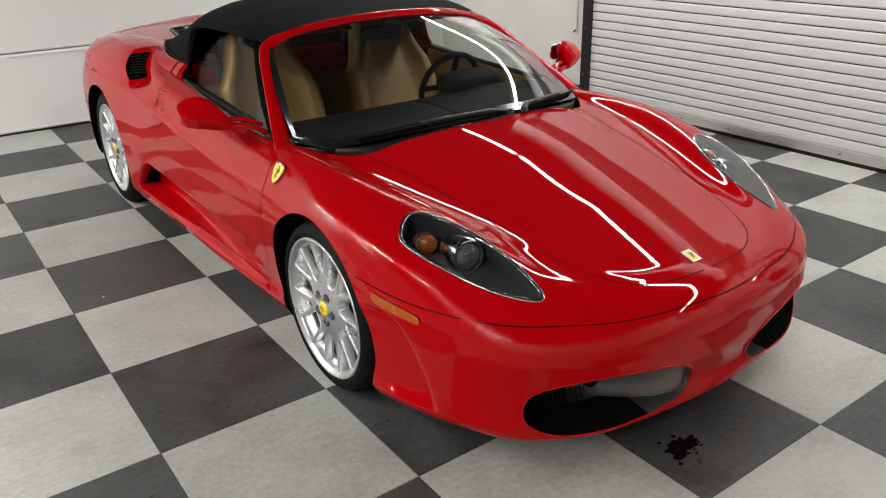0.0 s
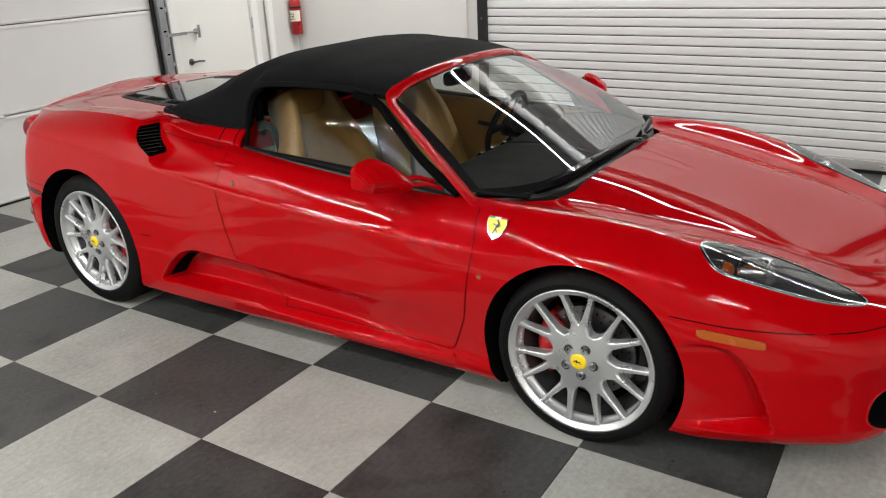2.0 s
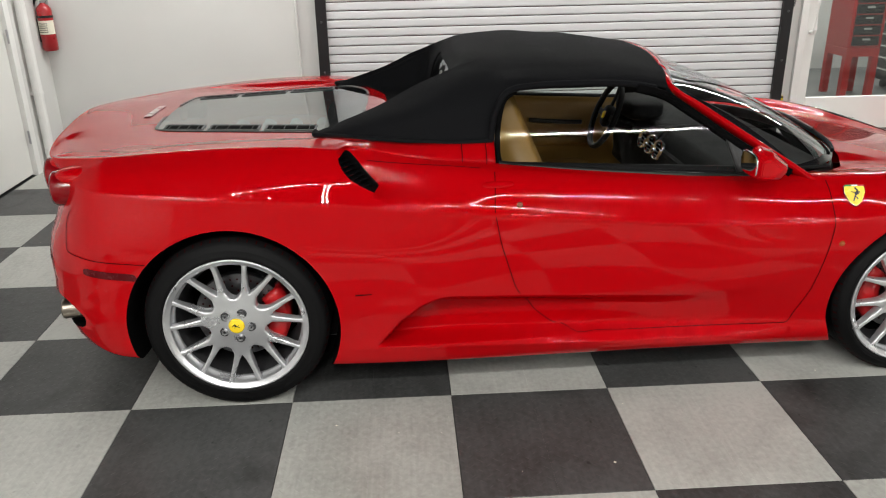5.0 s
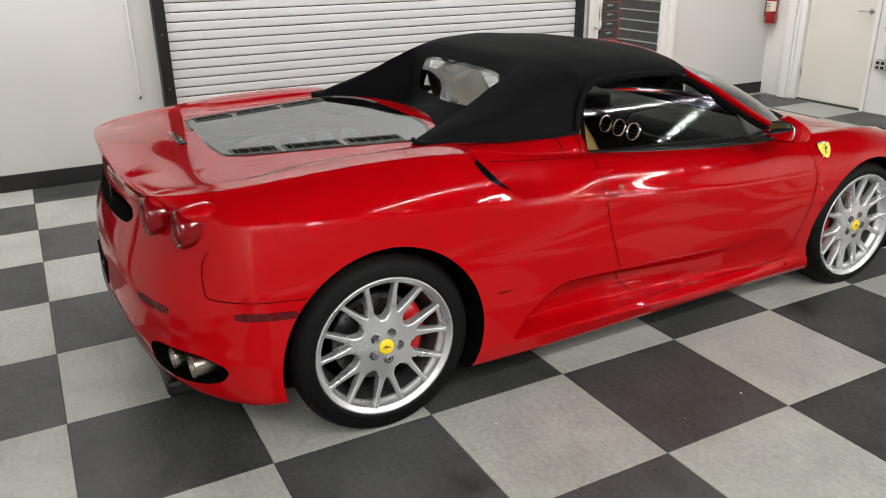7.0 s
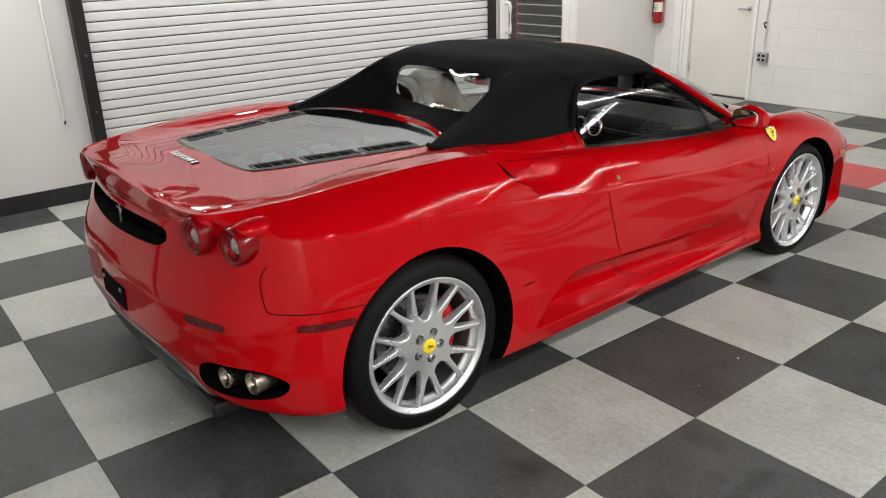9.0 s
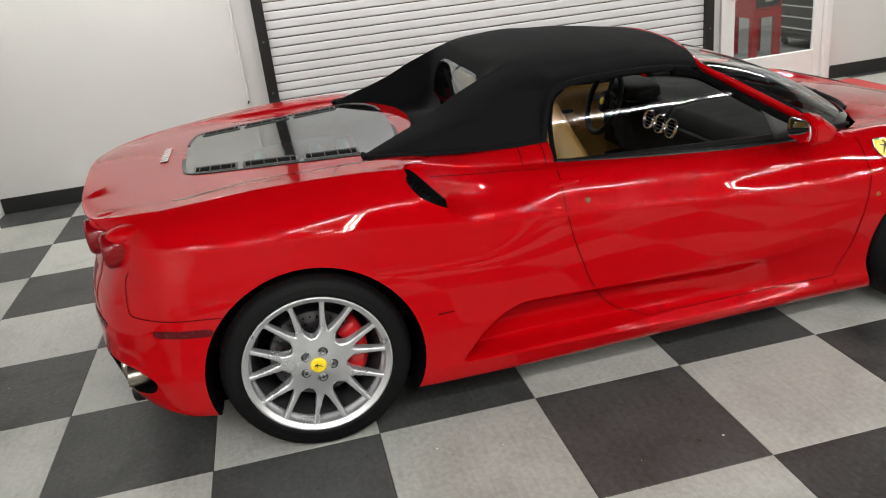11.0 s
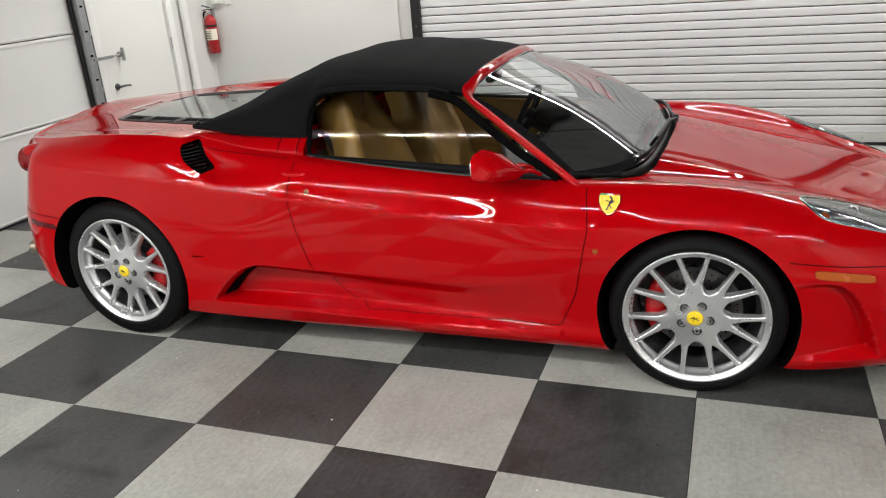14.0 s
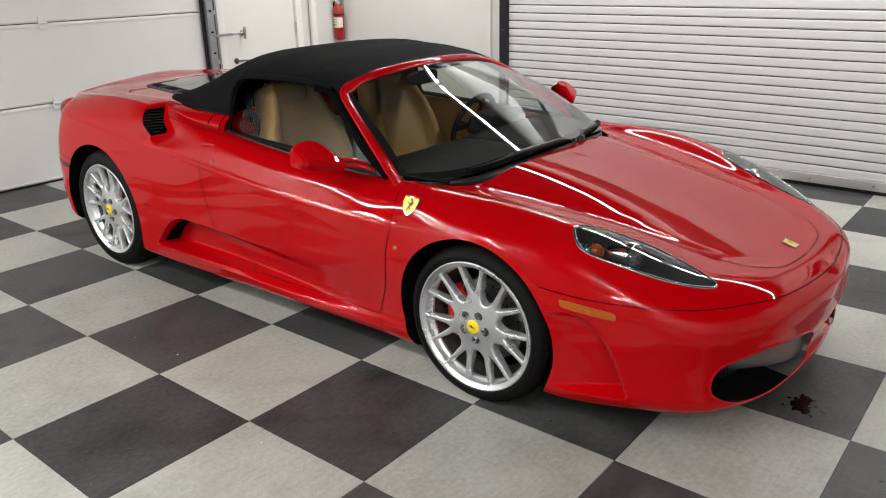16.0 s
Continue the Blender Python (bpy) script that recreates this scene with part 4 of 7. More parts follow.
# headlamps: housing, projector, indicator and clear cover
for sd in BOTH:
    hl = skin_mesh("headlamp", PANEL == "headlamp", (sd,), GLASS_LAMP, car, "clear almond-shaped headlamp cover", 0, 0.001)
    hl.visible_shadow = False
    duct("housing_wall", "headlamp", (-0.25, 0.35, -0.9), 0.09, (sd,), BUCKET, hl)
    fl = skin_mesh("housing", PANEL == "headlamp", (sd,), BUCKET, hl, "black lamp housing")
    for v in fl.data.vertices:
        v.co += Vector((-0.25 * sd, 0.35, -0.9)) * 0.088
    mm = look((sd * 0.632, -0.495, 0.632), (sd * 0.76, -1.6, 0.74)) @ Matrix.Rotation(radians(180), 4, "X")
    part("projector", lathe([(0.0, 0.060), (0.020, 0.057), (0.036, 0.046), (0.044, 0.030)], mm, 28), LENS, hl, "round glass projector lens", True)
    part("projector_ring", lathe([(0.044, 0.026), (0.046, 0.037), (0.054, 0.037), (0.058, 0.02), (0.058, -0.05)], mm, 28), CHROME, hl, "chrome projector ring", True)
    mm = look((sd * 0.702, -0.405, 0.655), (sd * 0.80, -1.6, 0.80)) @ Matrix.Rotation(radians(180), 4, "X")
    part("indicator", lathe([(0.0, 0.03), (0.018, 0.027), (0.028, 0.018), (0.031, 0.0), (0.031, -0.03)], mm, 24), AMBERDARK, hl, "amber indicator bulb cover", True)
    part("indicator_ring", lathe([(0.031, 0.0), (0.037, 0.004), (0.037, -0.03)], mm, 24), CHROME, hl, "", True)

# intakes: dark ducts with mesh, fog lamp and metal inner guide
for sd in BOTH:
    mo = duct("mouth_duct", "hole_mouth", (-0.12, 0.9, 0.05), 0.16, (sd,), MATTE, car, "dark duct behind the mouth", 0.05)
    mo.data.materials.append(MOUTHGREY)
    for p_ in mo.data.polygons:
        p_.material_index = int(abs(p_.center.x) < 0.30)
    gm = bmesh.new()
    for k_ in range(26):
        w_ = 0.36 + 0.0145 * k_
        add_tube(gm, [(sd * w_, -0.82 + 0.4 * max(0, w_ - 0.4), 0.15), (sd * (w_ + 0.05), -0.81 + 0.4 * max(0, w_ - 0.4), 0.40)], 0.0022, 4)
    for k_ in range(17):
        z_ = 0.16 + 0.014 * k_
        add_tube(gm, [(sd * 0.36, -0.822, z_), (sd * 0.5, -0.78, z_), (sd * 0.74, -0.68, z_)], 0.0022, 4)
    tagged(part("grille", gm, BLACK, mo, "black wire mesh"), kind="stuff")
    part("radiator", box(min(sd * 0.05, sd * 0.76), max(sd * 0.05, sd * 0.76), -0.66, -0.60, 0.12, 0.45, 0.01), MATTE, mo, "dark radiator")
    gd_ = bmesh.new()
    r0 = []
    for a in range(17):
        f_ = a / 16
        w_ = 0.115 + 0.33 * f_
        zb_, zt_ = 0.19 - 0.056 * (w_ - 0.135) - 0.014, 0.335 + 0.145 * (w_ - 0.155) + 0.014
        for c in range(11):
            z_ = lerp_(zb_, zt_, c / 10)
            y_ = float(on_skin((w_, z_), FRONT, P[:, 1] < -0.6)[0][1])
            r0.append(gd_.verts.new((sd * w_, y_ + 0.012 + 0.20 * f_ ** 1.4 + 0.02 * (c / 10 - 0.5), z_)))
    for a in range(16):
        for c in range(10):
            i0 = a * 11 + c
            gd_.faces.new((r0[i0], r0[i0 + 11], r0[i0 + 12], r0[i0 + 1]))
    for _ in range(4):
        bmesh.ops.smooth_vert(gd_, verts=gd_.verts, factor=0.5, use_axis_y=True)
    bmesh.ops.recalc_face_normals(gd_, faces=gd_.faces)
    part("air_guide", gd_, MOUTHGREY, mo, "brushed metal air guide", True)
    part("fog_lamp", lathe([(0.0, 0.016), (0.026, 0.012), (0.034, 0.0), (0.042, 0.0), (0.046, -0.05)], Matrix.Translation((sd * 0.405, -0.86, 0.285)) @ Matrix.Rotation(radians(90), 4, "X"), 20), GLOSSBLACK, mo, "small dark round lamp", True)
    # a black patch stands in for the shaded opening in the hollow's rear wall
    def intake(u, v):
        z = lerp_(0.258, 0.385, u)
        return (lerp_(0.846, lerp_(0.915, 0.90, u), v), float(wall_at(z)) - 0.046 + 0.026 * v, z)
    gi = bmesh.new()
    gv = [[gi.verts.new(Vector(intake(a / 8, c / 4))) for c in range(5)] for a in range(9)]
    for row in gv:
        for q in row:
            q.co.x *= sd
    for a in range(8):
        for c in range(4):
            gi.faces.new((gv[a][c], gv[a + 1][c], gv[a + 1][c + 1], gv[a][c + 1]))
    part("intake_screen", gi, MATTE, car, "dark air intake ahead of the rear wheel", True)
    for hole, dr, dp in (("hole_shoulder_vent", (-0.5, 0.85, 0.0), 0.10),):
        dd_ = duct("intake_duct", hole, dr, dp, (sd,), MATTE, car, "dark air intake")
        msk = PANEL == hole
        fl = skin_mesh("intake_screen", msk, (sd,), MATTE, dd_)
        keep_one(fl.data)
        for v in fl.data.vertices:
            v.co += Vector((dr[0] * sd, dr[1], dr[2])) * dp * 0.9
# thin louvres across the shoulder vents
rim_ = P[sorted({v for e in rim_of("hole_shoulder_vent") for v in e})]
for k_ in range(8):
    z_ = 0.832 + 0.0125 * k_
    level = rim_[abs(rim_[:, 2] - z_) < 0.012]
    if len(level) < 2:
        continue
    mid_ = level[:, 1].mean()
    f_, r_ = level[level[:, 1] <= mid_].mean(0), level[level[:, 1] > mid_].mean(0)
    into = np.array((-0.5, 0.85, 0.0)) * 0.10
    for sd in BOTH:
        bm_ = bmesh.new()
        low = [f_ + into * 0.22, r_ + into * 0.22, r_ + into * 0.85, f_ + into * 0.85]
        ring = [[bm_.verts.new((q[0] * sd, q[1], z_ + dz)) for q in low] for dz in (-0.0012, 0.0012)]
        bm_.faces.new(ring[0][::-1])
        bm_.faces.new(ring[1])
        for n_ in range(4):
            bm_.faces.new((ring[0][n_], ring[0][(n_ + 1) % 4], ring[1][(n_ + 1) % 4], ring[1][n_]))
        bmesh.ops.recalc_face_normals(bm_, faces=bm_.faces)
        part("vent_slat", bm_, GLOSSBLACK, car)
seam("brake_slot", [(0.0, 0.872), (0.19, 0.872), (0.205, 0.882), (0.19, 0.893), (0.0, 0.893)], FRONT, (P[:, 1] > 3.1) & (P[:, 2] > 0.8), 0.004, GAP, car, BOTH)
seam("washer_cover", rounded([(-0.684, 0.538), (-0.727, 0.538), (-0.738, 0.504), (-0.692, 0.503)], 3, 0.15), SIDE, FRONTV & FARV, 0.003, PAINT, car, BOTH, 0.001, "", True, 0.0012)

# ---- glasshouse and soft top ----
def grid_part(name, fn, nu, nv, sides, material, parent, label="", thick=0.0, smooth=True):
    """A sheet from fn(u, v) -> (w, y, z), for the given sides, with thickness."""
    bm = bmesh.new()
    for sd in sides:
        g = [[bm.verts.new(Vector(fn(u / nu, v / nv)) * 1.0) for v in range(nv + 1)] for u in range(nu + 1)]
        for row in g:
            for vert in row:
                vert.co.x *= sd
        for u in range(nu):
            for v in range(nv):
                q = (g[u][v], g[u + 1][v], g[u + 1][v + 1], g[u][v + 1])
                bm.faces.new(q if sd > 0 else q[::-1])
    bmesh.ops.remove_doubles(bm, verts=bm.verts, dist=1e-5)
    bmesh.ops.recalc_face_normals(bm, faces=bm.faces)
    if thick:
        bmesh.ops.solidify(bm, geom=bm.faces[:], thickness=thick)
    return part(name, bm, material, parent, label, smooth)


def lerp(a, b_, t_):
    return a + (b_ - a) * t_


def screen(u, v):
    """The windscreen from its base curve (v 0) to the header (v 1), from the middle (u 0) to the pillar (u 1)."""
    w0, w1 = 0.735 * u, 0.575 * u
    y0 = 0.19 + 0.06 * u ** 2 + 0.26 * u ** 9
    y1 = 0.905 + 0.06 * u ** 2
    z0 = 0.832 - 0.04 * u ** 2
    z1 = 1.178 - 0.068 * u ** 2
    bow, flat = math.sin(math.pi * v), u ** 2 - u ** 4
    return (lerp(w0, w1, v) + 0.012 * bow * u, lerp(y0, y1, v) - (0.012 + 0.06 * flat) * bow, lerp(z0, z1, v) + (0.022 + 0.06 * flat) * bow)


windscreen = grid_part("windscreen", screen, 18, 14, BOTH, GLASS, car, "curved clear windscreen")
windscreen.visible_shadow = False


def frit(u0, u1, v0, v1, d=0.003):
    def fn(u, v):
        p = Vector(screen(lerp(u0, u1, u), lerp(v0, v1, v)))
        return p + Vector((0, -0.467, 0.884)) * d
    return fn


grid_part("glass_border", frit(0, 1, 0.0, 0.05), 24, 2, BOTH, GLOSSBLACK, windscreen, "black printed glass border")
for sd in BOTH:
    grid_part("glass_border", frit(0.972, 1, 0.04, 0.97), 3, 14, (sd,), GLOSSBLACK, windscreen)
grid_part("glass_border", frit(0, 1, 0.945, 1.0), 24, 2, BOTH, GLOSSBLACK, windscreen)


def cowl(u, v):
    p = Vector(screen(u, 0))
    k2 = 1 - u ** 3
    q = Vector((p.x * (1 - 0.03 * u), p.y - 0.06 * k2 + 0.03 * (1 - k2), p.z - 0.055))
    return p.lerp(q, v) + Vector((0, 0, -0.012 * math.sin(math.pi * v) - 0.012))


grid_part("cowl", cowl, 24, 5, BOTH, BLACK, car, "black scuttle panel below the windscreen", 0.004)


def sweep(path, wide, high, lean, sides=12):
    """A bar of oval section along a path; lean turns the section."""
    bm = bmesh.new()
    pts = [Vector(p) for p in path]
    dense = []
    at = np.linspace(0, len(pts) - 1, 8 * (len(pts) - 1) + 1)
    wides, highs = (np.interp(at, range(len(pts)), q) if isinstance(q, list) else np.full(len(at), q) for q in (wide, high))
    for i in range(len(pts) - 1):
        p0, p1, p2, p3 = pts[max(i - 1, 0)], pts[i], pts[i + 1], pts[min(i + 2, len(pts) - 1)]
        for k_ in range(8):
            t_ = k_ / 8
            dense.append(0.5 * (2 * p1 + (p2 - p0) * t_ + (2 * p0 - 5 * p1 + 4 * p2 - p3) * t_ ** 2 + (3 * p1 - p0 - 3 * p2 + p3) * t_ ** 3))
    dense.append(pts[-1])
    rings = []
    for i, p in enumerate(dense):
        d = (dense[min(i + 1, len(dense) - 1)] - dense[max(i - 1, 0)]).normalized()
        n = (Vector(lean) - d * d.dot(Vector(lean))).normalized()
        s_ = d.cross(n)
        rings.append([bm.verts.new(p + s_ * wides[i] * math.cos(2 * math.pi * k_ / sides) + n * highs[i] * math.sin(2 * math.pi * k_ / sides)) for k_ in range(sides)])
    for a, b_ in zip(rings, rings[1:]):
        for k_ in range(sides):
            bm.faces.new((a[k_], a[(k_ + 1) % sides], b_[(k_ + 1) % sides], b_[k_]))
    bm.faces.new(rings[0][::-1]), bm.faces.new(rings[-1])
    bmesh.ops.recalc_face_normals(bm, faces=bm.faces)
    return bm


for sd in BOTH:
    part("windscreen_pillar", sweep([(sd * 0.785, 0.42, 0.762), (sd * 0.750, 0.52, 0.828), (sd * 0.692, 0.675, 0.927), (sd * 0.634, 0.838, 1.033), (sd * 0.604, 0.905, 1.075), (sd * 0.570, 0.930, 1.103), (sd * 0.50, 0.932, 1.130), (sd * 0.40, 0.925, 1.148)], [0.032, 0.038, 0.038, 0.036, 0.032, 0.028, 0.025, 0.024], [0.016, 0.016, 0.016, 0.015, 0.013, 0.012, 0.012, 0.013], (-sd * 0.3, -0.5, 0.9)), PAINT, car, "red windscreen pillar", True)
    part("pillar_seal", sweep([(sd * 0.772, 0.52, 0.808), (sd * 0.728, 0.69, 0.897), (sd * 0.662, 0.87, 1.015), (sd * 0.622, 0.97, 1.078), (sd * 0.622, 1.08, 1.110)], 0.018, 0.014, (sd, 0, 0.5)), MATTE, car, "black rubber door seal", True)
part("windscreen_header", sweep([(-0.42, 0.928, 1.147), (-0.25, 0.903, 1.167), (0, 0.893, 1.176), (0.25, 0.903, 1.167), (0.42, 0.928, 1.147)], 0.026, 0.014, (0, -0.4, 0.9)), PAINT, car, "red windscreen header", True)

# the cloth roof: long lines again, then the rear window cut out of it
RY = (0.95, 1.10, 1.30, 1.50, 1.57, 1.635, 1.72, 1.76, 1.80, 1.84, 1.90, 2.05, 2.18, 2.28)
NU = 160
yy = np.linspace(RY[0], RY[-1], NU)


def run(w, z):
    """A long line of the roof: half widths and heights at the stations RY."""
    return (pchip(RY, w, yy), pchip(RY, z, yy))


rail = run((0.590, 0.615, 0.640, 0.655, 0.665, 0.69, 0.70, 0.70, 0.698, 0.696, 0.69, 0.665, 0.635, 0.595), (1.10, 1.128, 1.140, 1.138, 1.125, 0.955, 0.945, 0.945, 0.946, 0.947, 0.949, 0.955, 0.962, 0.962))
hip = run((0.575, 0.595, 0.61, 0.625, 0.635, 0.65, 0.655, 0.655, 0.653, 0.651, 0.647, 0.63, 0.61, 0.588), (1.118, 1.15, 1.165, 1.165, 1.158, 1.10, 1.075, 1.068, 1.062, 1.055, 1.042, 1.01, 0.985, 0.966))
shld = run((0.53, 0.545, 0.55, 0.55, 0.55, 0.55, 0.55, 0.55, 0.55, 0.55, 0.55, 0.56, 0.565, 0.575), (1.138, 1.178, 1.20, 1.205, 1.202, 1.19, 1.17, 1.155, 1.14, 1.12, 1.095, 1.04, 1.0, 0.968))
butt = run((0.36, 0.38, 0.39, 0.41, 0.42, 0.43, 0.445, 0.455, 0.462, 0.468, 0.478, 0.505, 0.53, 0.555), (1.168, 1.21, 1.235, 1.24, 1.237, 1.228, 1.205, 1.19, 1.172, 1.152, 1.122, 1.05, 1.003, 0.969))
inn = run((0.30, 0.32, 0.33, 0.35, 0.36, 0.375, 0.395, 0.40, 0.405, 0.41, 0.425, 0.465, 0.505, 0.545), (1.175, 1.216, 1.24, 1.246, 1.243, 1.234, 1.21, 1.175, 1.11, 1.01, 0.968, 0.964, 0.964, 0.964))
mid = (0 * yy, run(RY, (1.185, 1.228, 1.252, 1.257, 1.254, 1.243, 1.215, 1.175, 1.105, 1.0, 0.964, 0.962, 0.962, 0.962))[1])
ctl = np.stack([np.stack((w_, yy - 0.045 * np.clip(1 - (yy - RY[0]) / 0.25, 0, 1) * (1 - np.clip(w_ / 0.59, 0, 1) ** 2), z_), 1) for w_, z_ in (rail, hip, shld, butt, inn, mid)])
keep_skin = (P, F, PANEL, VN)
rr_ = np.unique(np.round(np.concatenate((np.linspace(0, 5, 61), 3 + np.arange(-5, 6) * 0.045)), 4))
NW = len(rr_)
G = creased(ctl, [(3, 0.18, (1.64, 1.74, 2.3), (0, 0.95, 0.95))], rr_)
G = G.transpose(1, 0, 2).copy()
G[:, -1, 0] = 0
P = G.reshape(-1, 3)
P[:, 2] -= 0.016 * np.clip((P[:, 2] - 1.12) / 0.08, 0, 1) * np.clip((P[:, 1] - 0.92) / 0.2, 0, 1)
# faint sag and seams of stretched cloth
P[:, 2] += 0.0025 * np.sin(P[:, 1] * 23) * np.clip(P[:, 2] - 1.1, 0, 0.1) / 0.1
ii, jj = np.meshgrid(np.arange(NU - 1), np.arange(NW - 1), indexing="ij")
q0 = (ii * NW + jj).ravel()
F = np.stack((q0, q0 + NW, q0 + NW + 1, q0 + 1), 1)
PANEL = np.array(["cloth"] * len(F), dtype=object)
REARWIN = rounded([(-0.3, 1.155), (0.31, 1.15), (0.355, 1.12), (0.34, 1.01), (0.30, 0.985), (-0.3, 0.982)], 5, 0.38)
cut("rear_window", REARWIN, FRONT, lambda c, n: (c[:, 1] > 1.69) & (c[:, 1] < 1.9))


VN = vertex_normals()
soft_top = skin_mesh("soft_top", PANEL == "cloth", BOTH, FABRIC, car, "raised black cloth soft top")
lining = skin_mesh("headliner", PANEL == "cloth", BOTH, FABRIC, soft_top)
for v in lining.data.vertices:
    v.co = (v.co.x * 0.975, v.co.y, v.co.z - 0.018)
rw = skin_mesh("rear_window", PANEL == "rear_window", BOTH, GLASS, soft_top, "small glass rear window", 0, -0.003)
rw.visible_shadow = False
for sd in BOTH:
    part("cloth_hem", sweep([(sd * 0.600, 1.0, 1.105), (sd * 0.622, 1.12, 1.127), (sd * 0.645, 1.30, 1.137), (sd * 0.660, 1.48, 1.135), (sd * 0.672, 1.575, 1.115), (sd * 0.69, 1.62, 1.04), (sd * 0.70, 1.635, 0.95)], 0.012, 0.012, (sd, 0, 0.3)), FABRIC, soft_top, "", True)
    part("cloth_hem", sweep([(sd * 0.702, 1.63, 0.945), (sd * 0.70, 1.80, 0.944), (sd * 0.672, 2.03, 0.955), (sd * 0.635, 2.19, 0.962), (sd * 0.595, 2.285, 0.963), (sd * 0.55, 2.29, 0.966)], 0.010, 0.010, (sd, 0, 0.3)), FABRIC, soft_top, "", True)
P, F, PANEL, VN = keep_skin

# red quarter panel under the cloth, beside the window
for sd in BOTH:
    def quarter(u, v):
        y = lerp(1.625, 2.26, u)
        w1 = float(pchip((1.6, 1.9, 2.1, 2.27), (0.705, 0.70, 0.665, 0.60), y))
        w0 = float(pchip((1.6, 1.9, 2.1, 2.27), (0.765, 0.765, 0.74, 0.66), y))
        z0 = float(pchip((1.6, 1.9, 2.1, 2.27), (0.868, 0.905, 0.94, 0.95), y))
        z1 = float(pchip((1.6, 1.9, 2.1, 2.27), (0.945, 0.945, 0.955, 0.96), y))
        return (lerp(w0, w1, v) + 0.012 * math.sin(math.pi * v), y, lerp(z0, z1, v))
    qp = grid_part("quarter_panel", quarter, 18, 5, (sd,), PAINT, car, "red quarter panel below the soft top", 0.01)
    for u_ in (0.05, 0.19):
        qs = [Vector(quarter(u_, v_ / 6)) for v_ in range(7)]
        part("panel_gap", sweep([(sd * (q_.x + 0.0015), q_.y, q_.z + 0.001) for q_ in qs], 0.0016, 0.002, (sd, 0, 0.5), 6), GAP, qp, "", True)


# side windows
def side_glass(u, v):
    y0, y1 = lerp(0.54, 1.605, u), lerp(0.60, 1.60, u)
    zb = float(pchip((0.5, 0.8, 1.2, 1.6), (0.80, 0.812, 0.838, 0.868), y0))
    zt = min(0.80 + (y1 - 0.50) * 0.617, float(pchip((0.9, 1.1, 1.3, 1.5, 1.57, 1.605), (1.07, 1.112, 1.128, 1.126, 1.11, 1.0), y1)))
    z = lerp(zb, max(zt, zb + 0.01), v)
    y = lerp(y0, y1, v)
    return (0.772 - 0.03 * (y - 0.6) - (z - 0.81) * 0.42 - 0.10 * (z - 0.81) ** 2, y, z)


for sd in BOTH:
    sg_ = grid_part("side_window", side_glass, 40, 10, (sd,), GLASS_SIDE, doors[sd], "clear side window glass")
    sg_.visible_shadow = False
    def sail(u, v):
        q = side_glass(u * 0.17, v)
        return (q[0] + 0.004, q[1], q[2])
    grid_part("window_sail", sail, 6, 5, (sd,), BLACK, doors[sd], "black mirror base triangle", 0.004)
    part("window_rear_seal", sweep([(sd * 0.735, 1.61, 0.868), (sd * 0.715, 1.612, 0.93), (sd * 0.69, 1.606, 1.01), (sd * 0.67, 1.585, 1.085), (sd * 0.658, 1.54, 1.118)], 0.010, 0.008, (sd, 0, 0.4)), MATTE, doors[sd], "", True)


# mirrors on two thin arms
def blob(center, radii, power=3.0, nu=22, nv=14, shear=None):
    """A rounded box-like pod."""
    bm = bmesh.new()
    rows_ = []
    sp = lambda x: math.copysign(abs(x) ** (2 / power), x)
    for j in range(nv + 1):
        ph = math.pi * (j / nv - 0.5)
        row = []
        for i in range(nu):
            th = 2 * math.pi * i / nu
            p = Vector((radii[0] * sp(math.cos(ph)) * sp(math.cos(th)), radii[1] * sp(math.cos(ph)) * sp(math.sin(th)), radii[2] * sp(math.sin(ph))))
            if shear:
                p = shear(p)
            row.append(bm.verts.new(Vector(center) + p))
        rows_.append(row)
    for a, b_ in zip(rows_, rows_[1:]):
        for i in range(nu):
            bm.faces.new((a[i], a[(i + 1) % nu], b_[(i + 1) % nu], b_[i]))
    bmesh.ops.remove_doubles(bm, verts=bm.verts, dist=1e-5)
    bmesh.ops.recalc_face_normals(bm, faces=bm.faces)
    return bm


